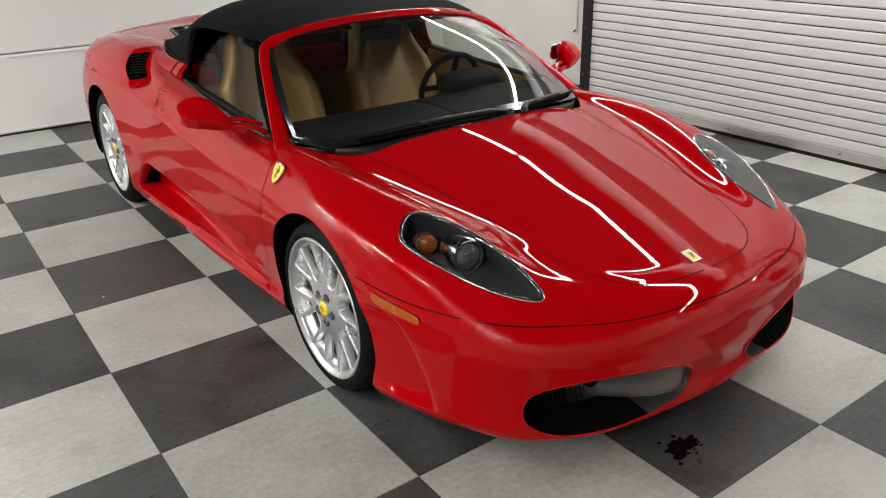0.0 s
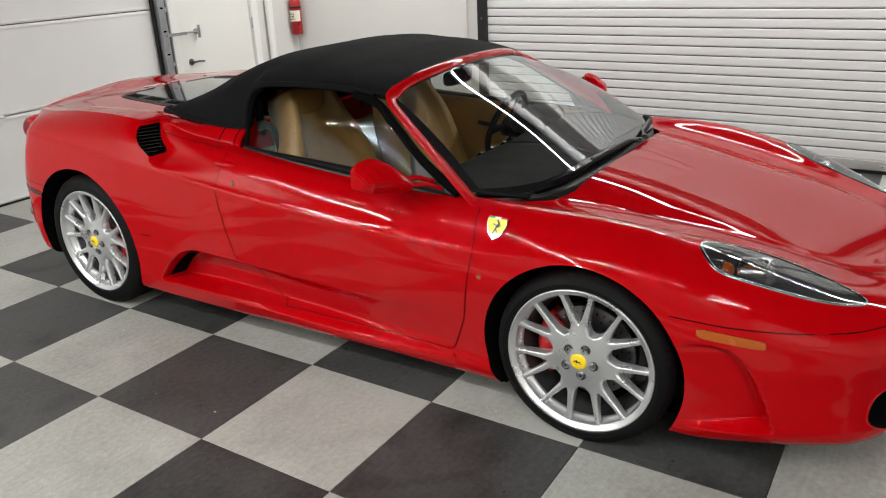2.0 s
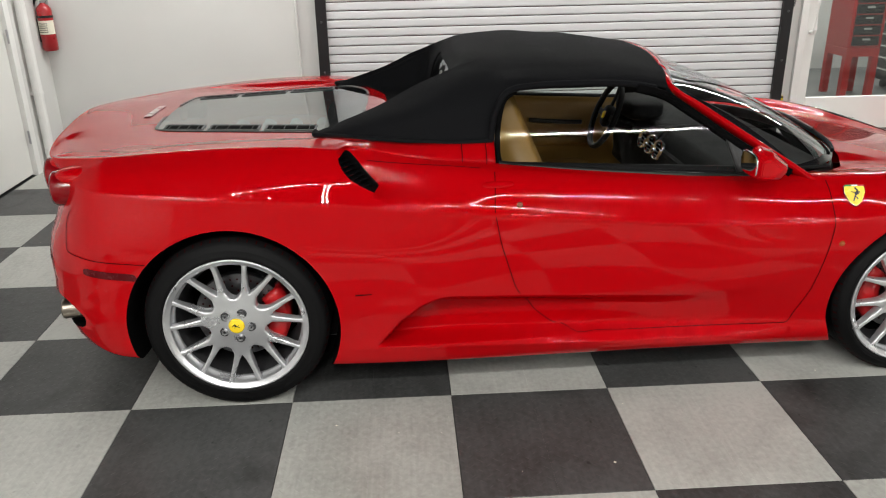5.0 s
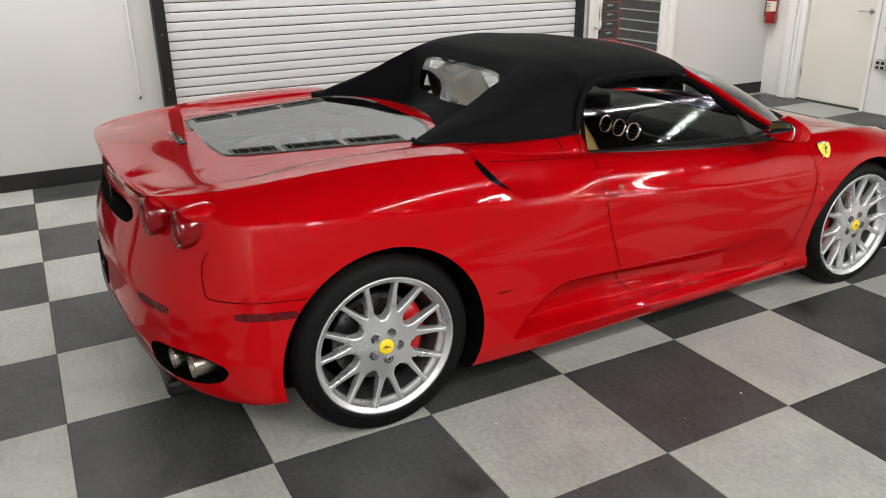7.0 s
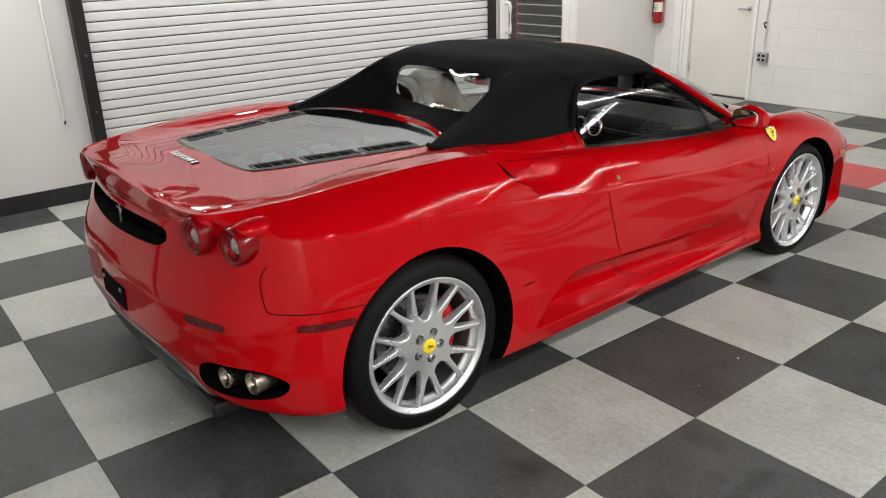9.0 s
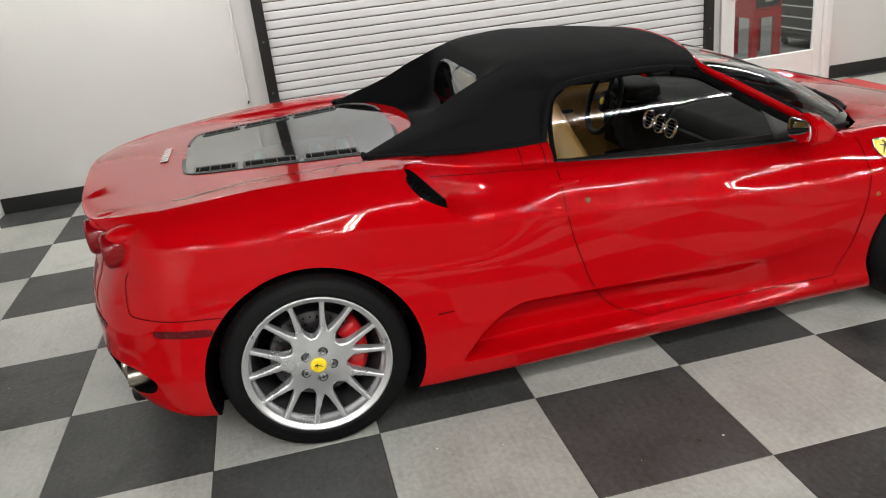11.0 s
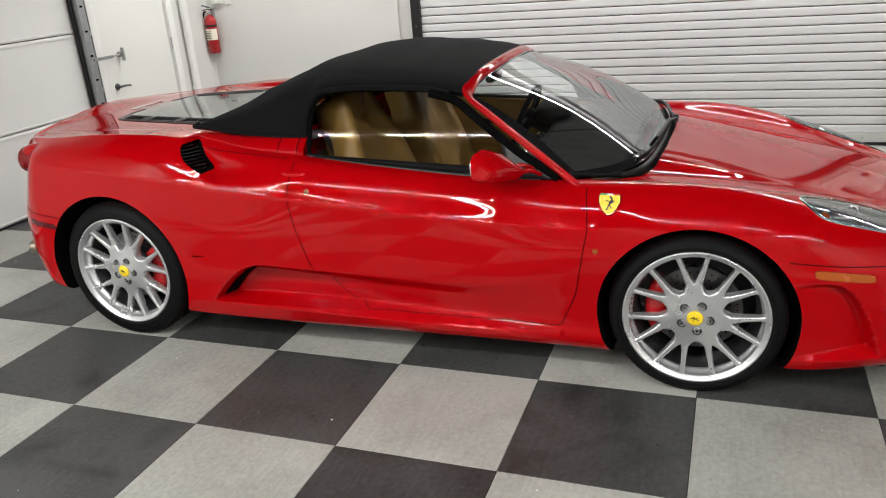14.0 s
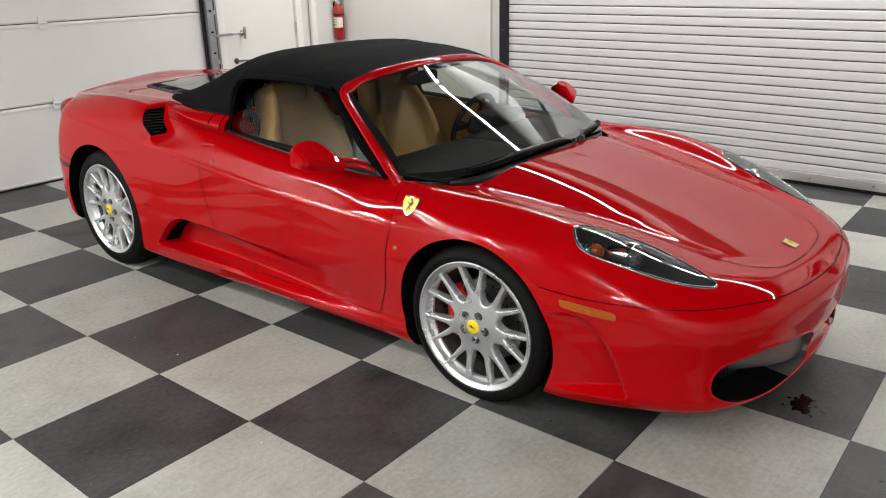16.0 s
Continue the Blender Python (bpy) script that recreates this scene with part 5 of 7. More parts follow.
def mirror_pod(sd):
    """A wedge: sloping upper facet, flatter front face below a crease, long outer end."""
    bm = bmesh.new()
    rings = []
    for w_, yc, zb, zc, zt, yf, yb in ((0.862, 0.70, 0.850, 0.868, 0.884, 0.665, 0.735), (0.885, 0.72, 0.848, 0.878, 0.915, 0.668, 0.775), (0.915, 0.74, 0.850, 0.890, 0.946, 0.676, 0.81), (0.955, 0.75, 0.856, 0.899, 0.956, 0.690, 0.822),
                                       (1.0, 0.76, 0.862, 0.905, 0.952, 0.708, 0.828), (1.035, 0.77, 0.868, 0.908, 0.940, 0.727, 0.828), (1.055, 0.785, 0.880, 0.908, 0.925, 0.752, 0.82)):
        zb, zt = zb - 0.004, zt + 0.012
        w_ = 0.90 + (w_ - 0.862) * 0.86
        sec = [(yf + 0.02, zb), (yf + 0.004, lerp(zb, zc, 0.5)), (yf, zc - 0.004), (yf + 0.004, zc + 0.003), (lerp(yf, yb, 0.5), lerp(zc, zt, 0.72) + 0.004), (yb - 0.02, zt), (yb, zt - 0.008), (yb, lerp(zb, zt, 0.5)), (yb, zb + 0.006), (yb - 0.015, zb)]
        rings.append([bm.verts.new((sd * w_, y_ - 0.05, z_)) for y_, z_ in sec])
    for a, b_ in zip(rings, rings[1:]):
        for q in range(10):
            bm.faces.new((a[q], a[(q + 1) % 10], b_[(q + 1) % 10], b_[q]))
    bm.faces.new(rings[0]), bm.faces.new(rings[-1])
    bmesh.ops.recalc_face_normals(bm, faces=bm.faces)
    bmesh.ops.bevel(bm, geom=[e for e in bm.edges if len(e.link_faces) == 2 and e.calc_face_angle() > 0.6], offset=0.004, segments=2, affect="EDGES")
    return bm


for sd in BOTH:
    mir = part("wing_mirror", mirror_pod(sd), PAINT, car, "red wedge-shaped wing mirror on twin arms")
    part("mirror_glass", blob((sd * 0.984, 0.779, 0.909), (0.066, 0.006, 0.040), 3.5, 22, 8), MIRROR, mir, "mirror glass", True)
    for y_, z_, y2, z2 in ((0.655, 0.881, 0.625, 0.845), (0.625, 0.862, 0.595, 0.822)):
        part("mirror_arm", sweep([(sd * 0.775, y2, z2), (sd * 0.81, lerp(y2, y_, 0.35), lerp(z2, z_, 0.45)), (sd * 0.85, lerp(y2, y_, 0.8), lerp(z2, z_, 0.85)), (sd * 0.93, y_ + 0.03, z_)], 0.016, 0.009, (0, 0, 1)), PAINT, mir, "", True)

# wipers
for sd, x0, x1 in ((1, 0.12, -0.56), (1, 0.20, 0.62)):
    a = Vector(screen(abs(x0) / 0.735, 0.0)) + Vector((0, -0.03, 0.01))
    a.x = x0
    pts_ = []
    for k_ in range(9):
        f_ = k_ / 8
        x = lerp(x0, x1, f_)
        u = min(0.97, abs(x) / 0.72)
        q = Vector(screen(u, 0.0 + (0.025 if x1 < 0 else 0.045) * math.sin(math.pi * 0.5 * f_)))
        pts_.append((x, q.y - 0.012, q.z + 0.022))
    wp = part("wiper", sweep([tuple(a)] + pts_[1:6], 0.008, 0.006, (0, -0.4, 0.9)), BLACK, car, "black wiper arm", True)
    part("wiper_blade", sweep([(p_[0], p_[1] - 0.006, p_[2] - 0.012) for p_ in pts_], 0.006, 0.010, (0, -0.4, 0.9)), RUBBER, wp, "", True)
    part("wiper_pivot", lathe([(0.0, 0.02), (0.014, 0.018), (0.018, 0.0)], Matrix.Translation(a + Vector((0, 0, -0.01))), 14), BLACK, wp, "", True)

# ---- wheels ----
def wheel(side, hub_y, hub_z, face_w, r_tyre, width, spin, caliper_y):
    """side: -1 right, +1 left. The local z axis points outwards."""
    ax = Matrix.Translation((side * face_w, hub_y, hub_z)) @ Matrix.Rotation(radians(90 * side), 4, "Y") @ Matrix.Rotation(spin, 4, "Z")
    w_ob = part("wheel", lathe([(0.0, -0.06), (0.07, -0.06), (0.07, -0.12), (0.0, -0.12)], ax, 24), DARKSTEEL, car, "silver multi-spoke alloy wheel")
    rr = 0.260
    tyre = [(rr - 0.004, -0.004), (rr + 0.006, 0.010), (rr + 0.018, 0.0145), (rr + 0.020, 0.0125), (r_tyre - 0.040, 0.0165), (r_tyre - 0.037, 0.0145), (r_tyre - 0.022, 0.009), (r_tyre - 0.010, -0.004), (r_tyre - 0.003, -0.022)]
    n_g = 4
    for g in range(n_g):
        a = -0.028 - (width - 0.075) * g / (n_g - 1)
        tyre += [(r_tyre, a), (r_tyre, a - 0.014), (r_tyre - 0.006, a - 0.015), (r_tyre - 0.006, a - 0.021)] if g < n_g - 1 else [(r_tyre, a), (r_tyre - 0.003, a - 0.02)]
    tyre += [(r_tyre - 0.015, -width), (rr, -width)]
    ty = part("tyre", lathe(tyre, ax, 96), RUBBER, w_ob, "black low-profile tyre", True)
    tr = bmesh.new()
    for k_ in range(64):
        a = 2 * math.pi * k_ / 64
        if True:
            m = ax @ Matrix.Rotation(a, 4, "Z") @ Matrix.Translation((r_tyre - 0.0065, 0, -0.013)) @ Matrix.Rotation(radians(-21), 4, "Y")
            q = box(-0.002, 0.0009, -0.002, 0.002, -0.010, 0.009)
            q.transform(m)
            me_ = bpy.data.meshes.new("x")
            q.to_mesh(me_)
            q.free()
            tr.from_mesh(me_)
            bpy.data.meshes.remove(me_)
    tagged(part("tread_groove", tr, GAP, w_ob), kind="stuff")
    rim = [(rr - 0.004, -0.006), (rr + 0.004, 0.006), (rr + 0.003, 0.0125), (rr - 0.003, 0.0135), (rr - 0.006, 0.008), (rr - 0.018, 0.003), (rr - 0.021, -0.004), (rr - 0.022, -0.028), (rr - 0.028, -0.030), (rr - 0.030, -0.045)]
    # deep part of the silver rim, coloured dark for the shade behind the spokes
    part("barrel", lathe([(rr - 0.030, -0.045), (rr - 0.036, -0.07), (rr - 0.05, -0.12), (rr - 0.036, -width + 0.02)], ax, 64), DARKSTEEL, w_ob, "", True)
    part("rim", lathe(rim, ax, 96), SILVER, w_ob, "silver alloy rim", True)
    # a dished hub from which seven forked spokes spring, with round-bottomed windows between them
    hub = lathe([(0.0, 0.004), (0.034, 0.004), (0.045, 0.002), (0.072, -0.002)], ax, 70)
    part("hub", hub, SILVER, w_ob, "silver dished hub", True)
    sector = math.pi / 7
    r_v, r_u, r_end = 0.129, 0.101, rr - 0.007
    for k_ in range(7):
        bm = bmesh.new()
        for s_ in (-1, 1):
            tops, lows = [], []
            radii = [0.072, 0.080, 0.088, 0.095, r_u, r_u + 0.0012, r_u + 0.004, r_u + 0.009, r_u + 0.015, r_u + 0.022, r_v, r_v + 0.003, r_v + 0.009, 0.148, 0.160, 0.178, 0.196, 0.214, 0.232, r_end]
            for r in radii:
                f_ = max(0.0, (r - r_u) / (r_end - r_u))
                half = lerp(0.0145, 0.0084, min(1, f_ * 1.5)) + 0.007 * max(0, f_ - 0.86) / 0.14
                mid_w = float(np.interp(r, (0.101, 0.129, 0.16, 0.20, r_end), (0.0130, 0.0165, 0.0265, 0.0400, 0.0560)))
                inner = 0.0 if r <= r_v else max(0.0, (mid_w - half) * min(1.0, ((r - r_v) / 0.016)) ** 0.75)
                limit = r * sector
                if r <= r_u:
                    outer = limit
                else:
                    q_ = min(1.0, (r - r_u) / 0.034)
                    outer = lerp(limit, mid_w + half, math.sqrt(max(0.0, 1 - (1 - q_) ** 2)))
                h_ = float(np.interp(r, (0.072, 0.10, 0.13, 0.20, r_end), (-0.002, -0.0055, -0.0085, -0.0035, 0.003)))
                free_in, free_out = r > r_v, r > r_u
                ring_ = []
                for j in range(6):
                    e_ = (0.0, 0.16, 0.38, 0.62, 0.84, 1.0)[j]
                    drop = 0.0045 if (j == 0 and free_in) or (j == 5 and free_out) else 0.0
                    a_ = 2 * math.pi * k_ / 7 + s_ * lerp(inner, outer, e_) / r
                    ring_.append(bm.verts.new(ax @ Vector((r * math.cos(a_), r * math.sin(a_), h_ - drop))))
                tops.append(ring_)
                low = []
                for w_, fr_ in ((inner, free_in), (outer, free_out)):
                    a_ = 2 * math.pi * k_ / 7 + s_ * w_ / r
                    low.append(bm.verts.new(ax @ Vector((r * math.cos(a_), r * math.sin(a_), h_ - lerp(0.042, 0.026, f_)))))
                lows.append((low, free_in, free_out))
            for i_ in range(len(radii) - 1):
                for j in range(5):
                    bm.faces.new((tops[i_][j], tops[i_ + 1][j], tops[i_ + 1][j + 1], tops[i_][j + 1]))
                if lows[i_ + 1][1]:
                    bm.faces.new((tops[i_][0], tops[i_ + 1][0], lows[i_ + 1][0][0], lows[i_][0][0]))
                if lows[i_ + 1][2]:
                    bm.faces.new((tops[i_][5], tops[i_ + 1][5], lows[i_ + 1][0][1], lows[i_][0][1]))
        bmesh.ops.remove_doubles(bm, verts=bm.verts, dist=2e-5)
        bmesh.ops.recalc_face_normals(bm, faces=bm.faces)
        part("spoke", bm, SILVER, w_ob, "forked silver spoke", True)
    for k_ in range(5):
        m = ax @ Matrix.Rotation(2 * math.pi * k_ / 5 + radians(46) - spin, 4, "Z") @ Matrix.Translation((0.052, 0, 0.0))
        part("lug_recess", lathe([(0.0, 0.0012), (0.0155, 0.0012), (0.0165, 0.004), (0.018, 0.0)], m, 16), DARKSTEEL, w_ob)
        part("lug_bolt", lathe([(0.006, 0.004), (0.006, 0.009), (0.011, 0.010), (0.012, 0.001)], m, 6), STEEL, w_ob)
    cap = part("centre_cap", lathe([(0.0, 0.011), (0.024, 0.0105), (0.028, 0.008), (0.030, 0.003)], ax, 28), YELLOW, w_ob, "yellow round centre cap", True)
    part("emblem", badge_shape(ax @ Matrix.Rotation(-spin, 4, "Z") @ Matrix.Translation((0, 0, 0.0112)), 0.017), MARK, w_ob)
    # brake disc and red caliper, standing still behind the spokes
    ax0 = Matrix.Translation((side * (face_w - 0.095), hub_y, hub_z)) @ Matrix.Rotation(radians(90 * side), 4, "Y")
    dsc = lathe([(0.075, 0.004), (0.165, 0.004), (0.168, 0.0), (0.168, -0.024), (0.165, -0.028), (0.08, -0.028)], ax0, 48)
    part("brake_disc", dsc, DISC, w_ob, "drilled grey brake disc")
    hl_ = bmesh.new()
    for k_ in range(36):
        a = 2 * math.pi * k_ / 36
        for r in (0.10 + 0.02 * (k_ % 3), 0.145):
            add_lathe(hl_, [(0.0, 0.0048), (0.004, 0.0048), (0.004, 0.003)], ax0 @ Matrix.Translation((r * math.cos(a), r * math.sin(a), 0)), 6)
    tagged(part("disc_holes", hl_, GAP, w_ob), kind="stuff")
    part("hat", lathe([(0.0, 0.02), (0.075, 0.02), (0.08, 0.004)], ax0, 32), DARKSTEEL, w_ob)
    cb = bmesh.new()
    rows_ = []
    for k_ in range(11):
        a = radians(-38 + 76 * k_ / 10)
        rows_.append([cb.verts.new(Vector((side * (face_w - 0.095 + dx), hub_y + caliper_y * r * math.cos(a), hub_z + r * math.sin(a)))) for r, dx in ((0.105, 0.012), (0.112, 0.030), (0.165, 0.034), (0.186, 0.020), (0.188, -0.06), (0.105, -0.06))])
    for a_, b_ in zip(rows_, rows_[1:]):
        for q in range(6):
            cb.faces.new((a_[q], a_[(q + 1) % 6], b_[(q + 1) % 6], b_[q]))
    cb.faces.new(rows_[0]), cb.faces.new(rows_[-1])
    bmesh.ops.recalc_face_normals(cb, faces=cb.faces)
    part("brake_caliper", cb, REDCAL, w_ob, "red brake caliper", True)


def badge_shape(m, s_):
    """A small upright rearing mark as plain bars."""
    bm = bmesh.new()
    for x0, y0, x1, y1, w in ((-0.25, -0.8, 0.05, -0.05, 0.16), (0.05, -0.05, 0.35, 0.45, 0.30), (0.35, 0.45, 0.0, 0.85, 0.2), (0.1, 0.2, -0.45, 0.35, 0.12), (0.3, 0.0, 0.6, 0.35, 0.1), (0.0, -0.1, 0.3, -0.6, 0.13)):
        d = Vector((x1 - x0, y1 - y0, 0))
        n = Vector((-d.y, d.x, 0)).normalized() * w / 2
        vs = [bm.verts.new(m @ (Vector((x, y, 0)) * s_ + sg * n * s_ + Vector((0, 0, 0.0006)))) for x, y, sg in ((x0, y0, -1), (x1, y1, -1), (x1, y1, 1), (x0, y0, 1))]
        bm.faces.new(vs)
    return bm


for sd in BOTH:
    wheel(sd, *FRONT_HUB, 0.880, 0.3195, 0.225, radians(4), 1)
    wheel(sd, *REAR_HUB, 0.914, 0.338, 0.285, radians(27), -1)

# ---- cabin ----
cabin = part("cabin_tub", box(-0.70, 0.70, 0.30, 1.80, 0.16, 0.19), CARPET, car, "dark carpeted floor of the cabin")
part("bulkhead", box(-0.70, 0.70, 1.76, 1.80, 0.19, 0.86, 0.01), LEATHER, cabin, "tan leather rear bulkhead")
part("bulkhead_trim", box(-0.66, 0.66, 1.73, 1.765, 0.80, 0.93, 0.012), PAINT, cabin, "red painted rear trim")
part("engine_bay", box(-0.56, 0.56, 1.83, 3.02, 0.55, 0.72, 0.02), BLACK, car, "dark engine bay")
part("firewall", box(-0.55, 0.55, 0.34, 0.38, 0.16, 0.74), CARPET, cabin)


def dash(u, v):
    y = lerp(0.30, 0.80, v)
    z = 0.795 + 0.02 * math.sin(math.pi * v) + 0.045 * math.exp(-((u * 0.7 - 0.37) / 0.16) ** 2) * max(0, v - 0.35) * 1.6
    z -= 0.09 * max(0, v - 0.88) / 0.12
    return (float(pchip((0.3, 0.43, 0.56, 0.8), (0.655, 0.71, 0.73, 0.73), y)) * u, y, z)


grid_part("dash_top", dash, 20, 16, (1,), DASH, cabin, "black dashboard", 0.012)
part("dash_front", box(-0.70, 0.70, 0.72, 0.80, 0.50, 0.74, 0.02), DASH, cabin, "black dashboard front")


def dash_r(u, v):
    y = lerp(0.30, 0.80, v)
    z = 0.795 + 0.02 * math.sin(math.pi * v) - 0.09 * max(0, v - 0.88) / 0.12
    return (float(pchip((0.3, 0.43, 0.56, 0.8), (0.655, 0.71, 0.73, 0.73), y)) * u, y, z)


grid_part("dash_top", dash_r, 20, 16, (-1,), DASH, cabin, "", 0.012)
for x in (-0.11, 0.0, 0.11):
    mm = Matrix.Translation((x, 0.802, 0.735)) @ Matrix.Rotation(radians(-75), 4, "X")
    v_ = part("air_vent", lathe([(0.040, -0.01), (0.041, 0.014), (0.0445, 0.0155), (0.047, 0.0)], mm, 28), CHROME, cabin, "round metal-rimmed air vent", True)
    part("vent_core", lathe([(0.0, 0.004), (0.040, 0.0)], mm, 24), MATTE, v_)
    for k_ in range(4):
        fin_ = box(-0.036 + 0.010 * abs(k_ - 1.5), 0.036 - 0.010 * abs(k_ - 1.5), -0.025 + 0.0165 * k_, -0.0225 + 0.0165 * k_, 0.002, 0.010)
        fin_.transform(mm)
        part("fin", fin_, BLACK, v_)
# instrument hood and steering wheel on the left seat's side
part("instrument_hood", blob((0.37, 0.76, 0.84), (0.17, 0.10, 0.055), 3), DASH, cabin, "black instrument hood", True)
sm = Matrix.Translation((0.37, 0.93, 0.80)) @ Matrix.Rotation(radians(-68), 4, "X")
ring = [(0.165 + 0.015 * math.cos(2 * math.pi * k_ / 10), 0.015 * math.sin(2 * math.pi * k_ / 10)) for k_ in range(10)]
sw_ = part("steering_wheel", lathe(ring, sm, 48, True), DASH, car, "black leather steering wheel", True)
for a in (0, 180, 270):
    bm = bmesh.new()
    add_box(bm, 0.03, 0.158, -0.016, 0.016, -0.016, -0.006, 0.004)
    bm.transform(sm @ Matrix.Rotation(radians(a), 4, "Z"))
    part("wheel_spoke", bm, DASH, sw_)
part("wheel_boss", lathe([(0.0, 0.01), (0.05, 0.006), (0.06, -0.01), (0.05, -0.04)], sm, 24), DASH, sw_, "", True)
part("wheel_emblem", lathe([(0.0, 0.013), (0.018, 0.012), (0.02, 0.008)], sm, 18), YELLOW, sw_)
part("steering_column", tube([(0.37, 0.90, 0.79), (0.37, 0.74, 0.72)], 0.04, 14), DASH, sw_)
# tunnel and gear panel
part("tunnel", box(-0.13, 0.13, 0.75, 1.76, 0.19, 0.47, 0.04), LEATHER, cabin, "tan leather centre tunnel")
part("tunnel_panel", box(-0.06, 0.06, 0.95, 1.30, 0.471, 0.48, 0.004), STEEL, cabin)


def cushion(cx, path, widths, thick, bolster):
    """A padded sheet along a side-view path: (y, z) points, with raised edges."""
    bm = bmesh.new()
    n_ = len(path)
    nx = 16
    front, back = [], []
    for i, (y, z) in enumerate(path):
        a, b_ = path[max(i - 1, 0)], path[min(i + 1, n_ - 1)]
        d = Vector((0, b_[0] - a[0], b_[1] - a[1])).normalized()
        nrm = Vector((0, -d.z, d.y))
        if nrm.z < 0 and abs(nrm.z) > abs(nrm.y):
            nrm = -nrm
        rf, rb = [], []
        for k2 in range(nx + 1):
            s_ = k2 / nx * 2 - 1
            bump = bolster * max(0, abs(s_) - 0.5) ** 1.2 * 2.2 - 0.05 * max(0, abs(s_) - 0.92) / 0.08
            flute = -0.004 if (abs(s_) < 0.5 and k2 % 3 == 0) else 0.0
            base = Vector((cx + s_ * widths[i], y, z))
            rf.append(bm.verts.new(base + nrm * (thick / 2 + bump + flute)))
            rb.append(bm.verts.new(base - nrm * thick / 2))
        front.append(rf), back.append(rb)
    for i in range(n_ - 1):
        for k2 in range(nx):
            bm.faces.new((front[i][k2], front[i][k2 + 1], front[i + 1][k2 + 1], front[i + 1][k2]))
            bm.faces.new((back[i][k2 + 1], back[i][k2], back[i + 1][k2], back[i + 1][k2 + 1]))
        for k2 in (0, nx):
            bm.faces.new((front[i][k2], front[i + 1][k2], back[i + 1][k2], back[i][k2]))
    for i in (0, n_ - 1):
        for k2 in range(nx):
            bm.faces.new((front[i][k2], front[i][k2 + 1], back[i][k2 + 1], back[i][k2]))
    bmesh.ops.recalc_face_normals(bm, faces=bm.faces)
    return bm


def spline2(pts, n_):
    xs = np.linspace(0, len(pts) - 1, n_)
    return list(zip(pchip(range(len(pts)), [p_[0] for p_ in pts], xs), pchip(range(len(pts)), [p_[1] for p_ in pts], xs)))


for cx in (-0.37, 0.37):
    seat = part("seat", cushion(cx, spline2([(0.98, 0.40), (1.08, 0.42), (1.25, 0.39), (1.42, 0.36)], 14), [0.24] * 14, 0.12, 0.07), LEATHER, car, "tan leather bucket seat", True)
    wd = [0.235, 0.245, 0.25, 0.255, 0.26, 0.26, 0.255, 0.245, 0.23, 0.20, 0.175, 0.16, 0.15, 0.145, 0.14, 0.125]
    part("backrest", cushion(cx, spline2([(1.36, 0.40), (1.43, 0.55), (1.50, 0.72), (1.56, 0.86), (1.62, 1.0), (1.64, 1.05)], 16), wd, 0.11, 0.09), LEATHER, seat, "", True)
    part("headrest", blob((cx, 1.585, 1.02), (0.125, 0.05, 0.075), 3), LEATHER, seat, "", True)
    for k2 in range(4):
        for q2 in (-1, 1):
            z_ = 0.585 + 0.078 * k2
            pad_ = blob((0, 0, 0), (0.050, 0.022, 0.036), 3.2, 18, 10)
            pad_.transform(Matrix.Translation((cx + q2 * 0.053, 1.392 + (z_ - 0.5) * 0.42, z_)) @ Matrix.Rotation(radians(-21), 4, "X"))
            part("stitched_pad", pad_, LEATHER, seat, "", True)
    for q2 in (-1, 1):
        part("seam_piping", sweep([(cx + q2 * 0.112, 1.40, 0.52), (cx + q2 * 0.118, 1.455, 0.68), (cx + q2 * 0.112, 1.515, 0.84), (cx + q2 * 0.07, 1.545, 0.90), (cx, 1.55, 0.905)], 0.006, 0.006, (0, -1, 0.3)), LEATHER, seat, "", True)
    part("seat_base", box(cx - 0.2, cx + 0.2, 1.0, 1.45, 0.19, 0.34, 0.02), CARPET, seat)
    part("seat_belt", sweep([(cx + math.copysign(0.24, cx), 1.66, 0.93), (cx + math.copysign(0.20, cx), 1.60, 0.90), (cx + math.copysign(0.21, cx), 1.52, 0.6), (cx + math.copysign(0.24, cx), 1.45, 0.35)], 0.022, 0.003, (0, -0.9, 0.4)), BLACK, seat, "black seat belt", True)
    part("roll_hoop", sweep([(cx - 0.14, 1.74, 0.86), (cx - 0.13, 1.745, 1.0), (cx - 0.08, 1.75, 1.055), (cx, 1.75, 1.065), (cx + 0.08, 1.75, 1.055), (cx + 0.13, 1.745, 1.0), (cx + 0.14, 1.74, 0.86)], 0.018, 0.018, (0, 1, 0)), DASH, cabin, "black roll hoop", True)
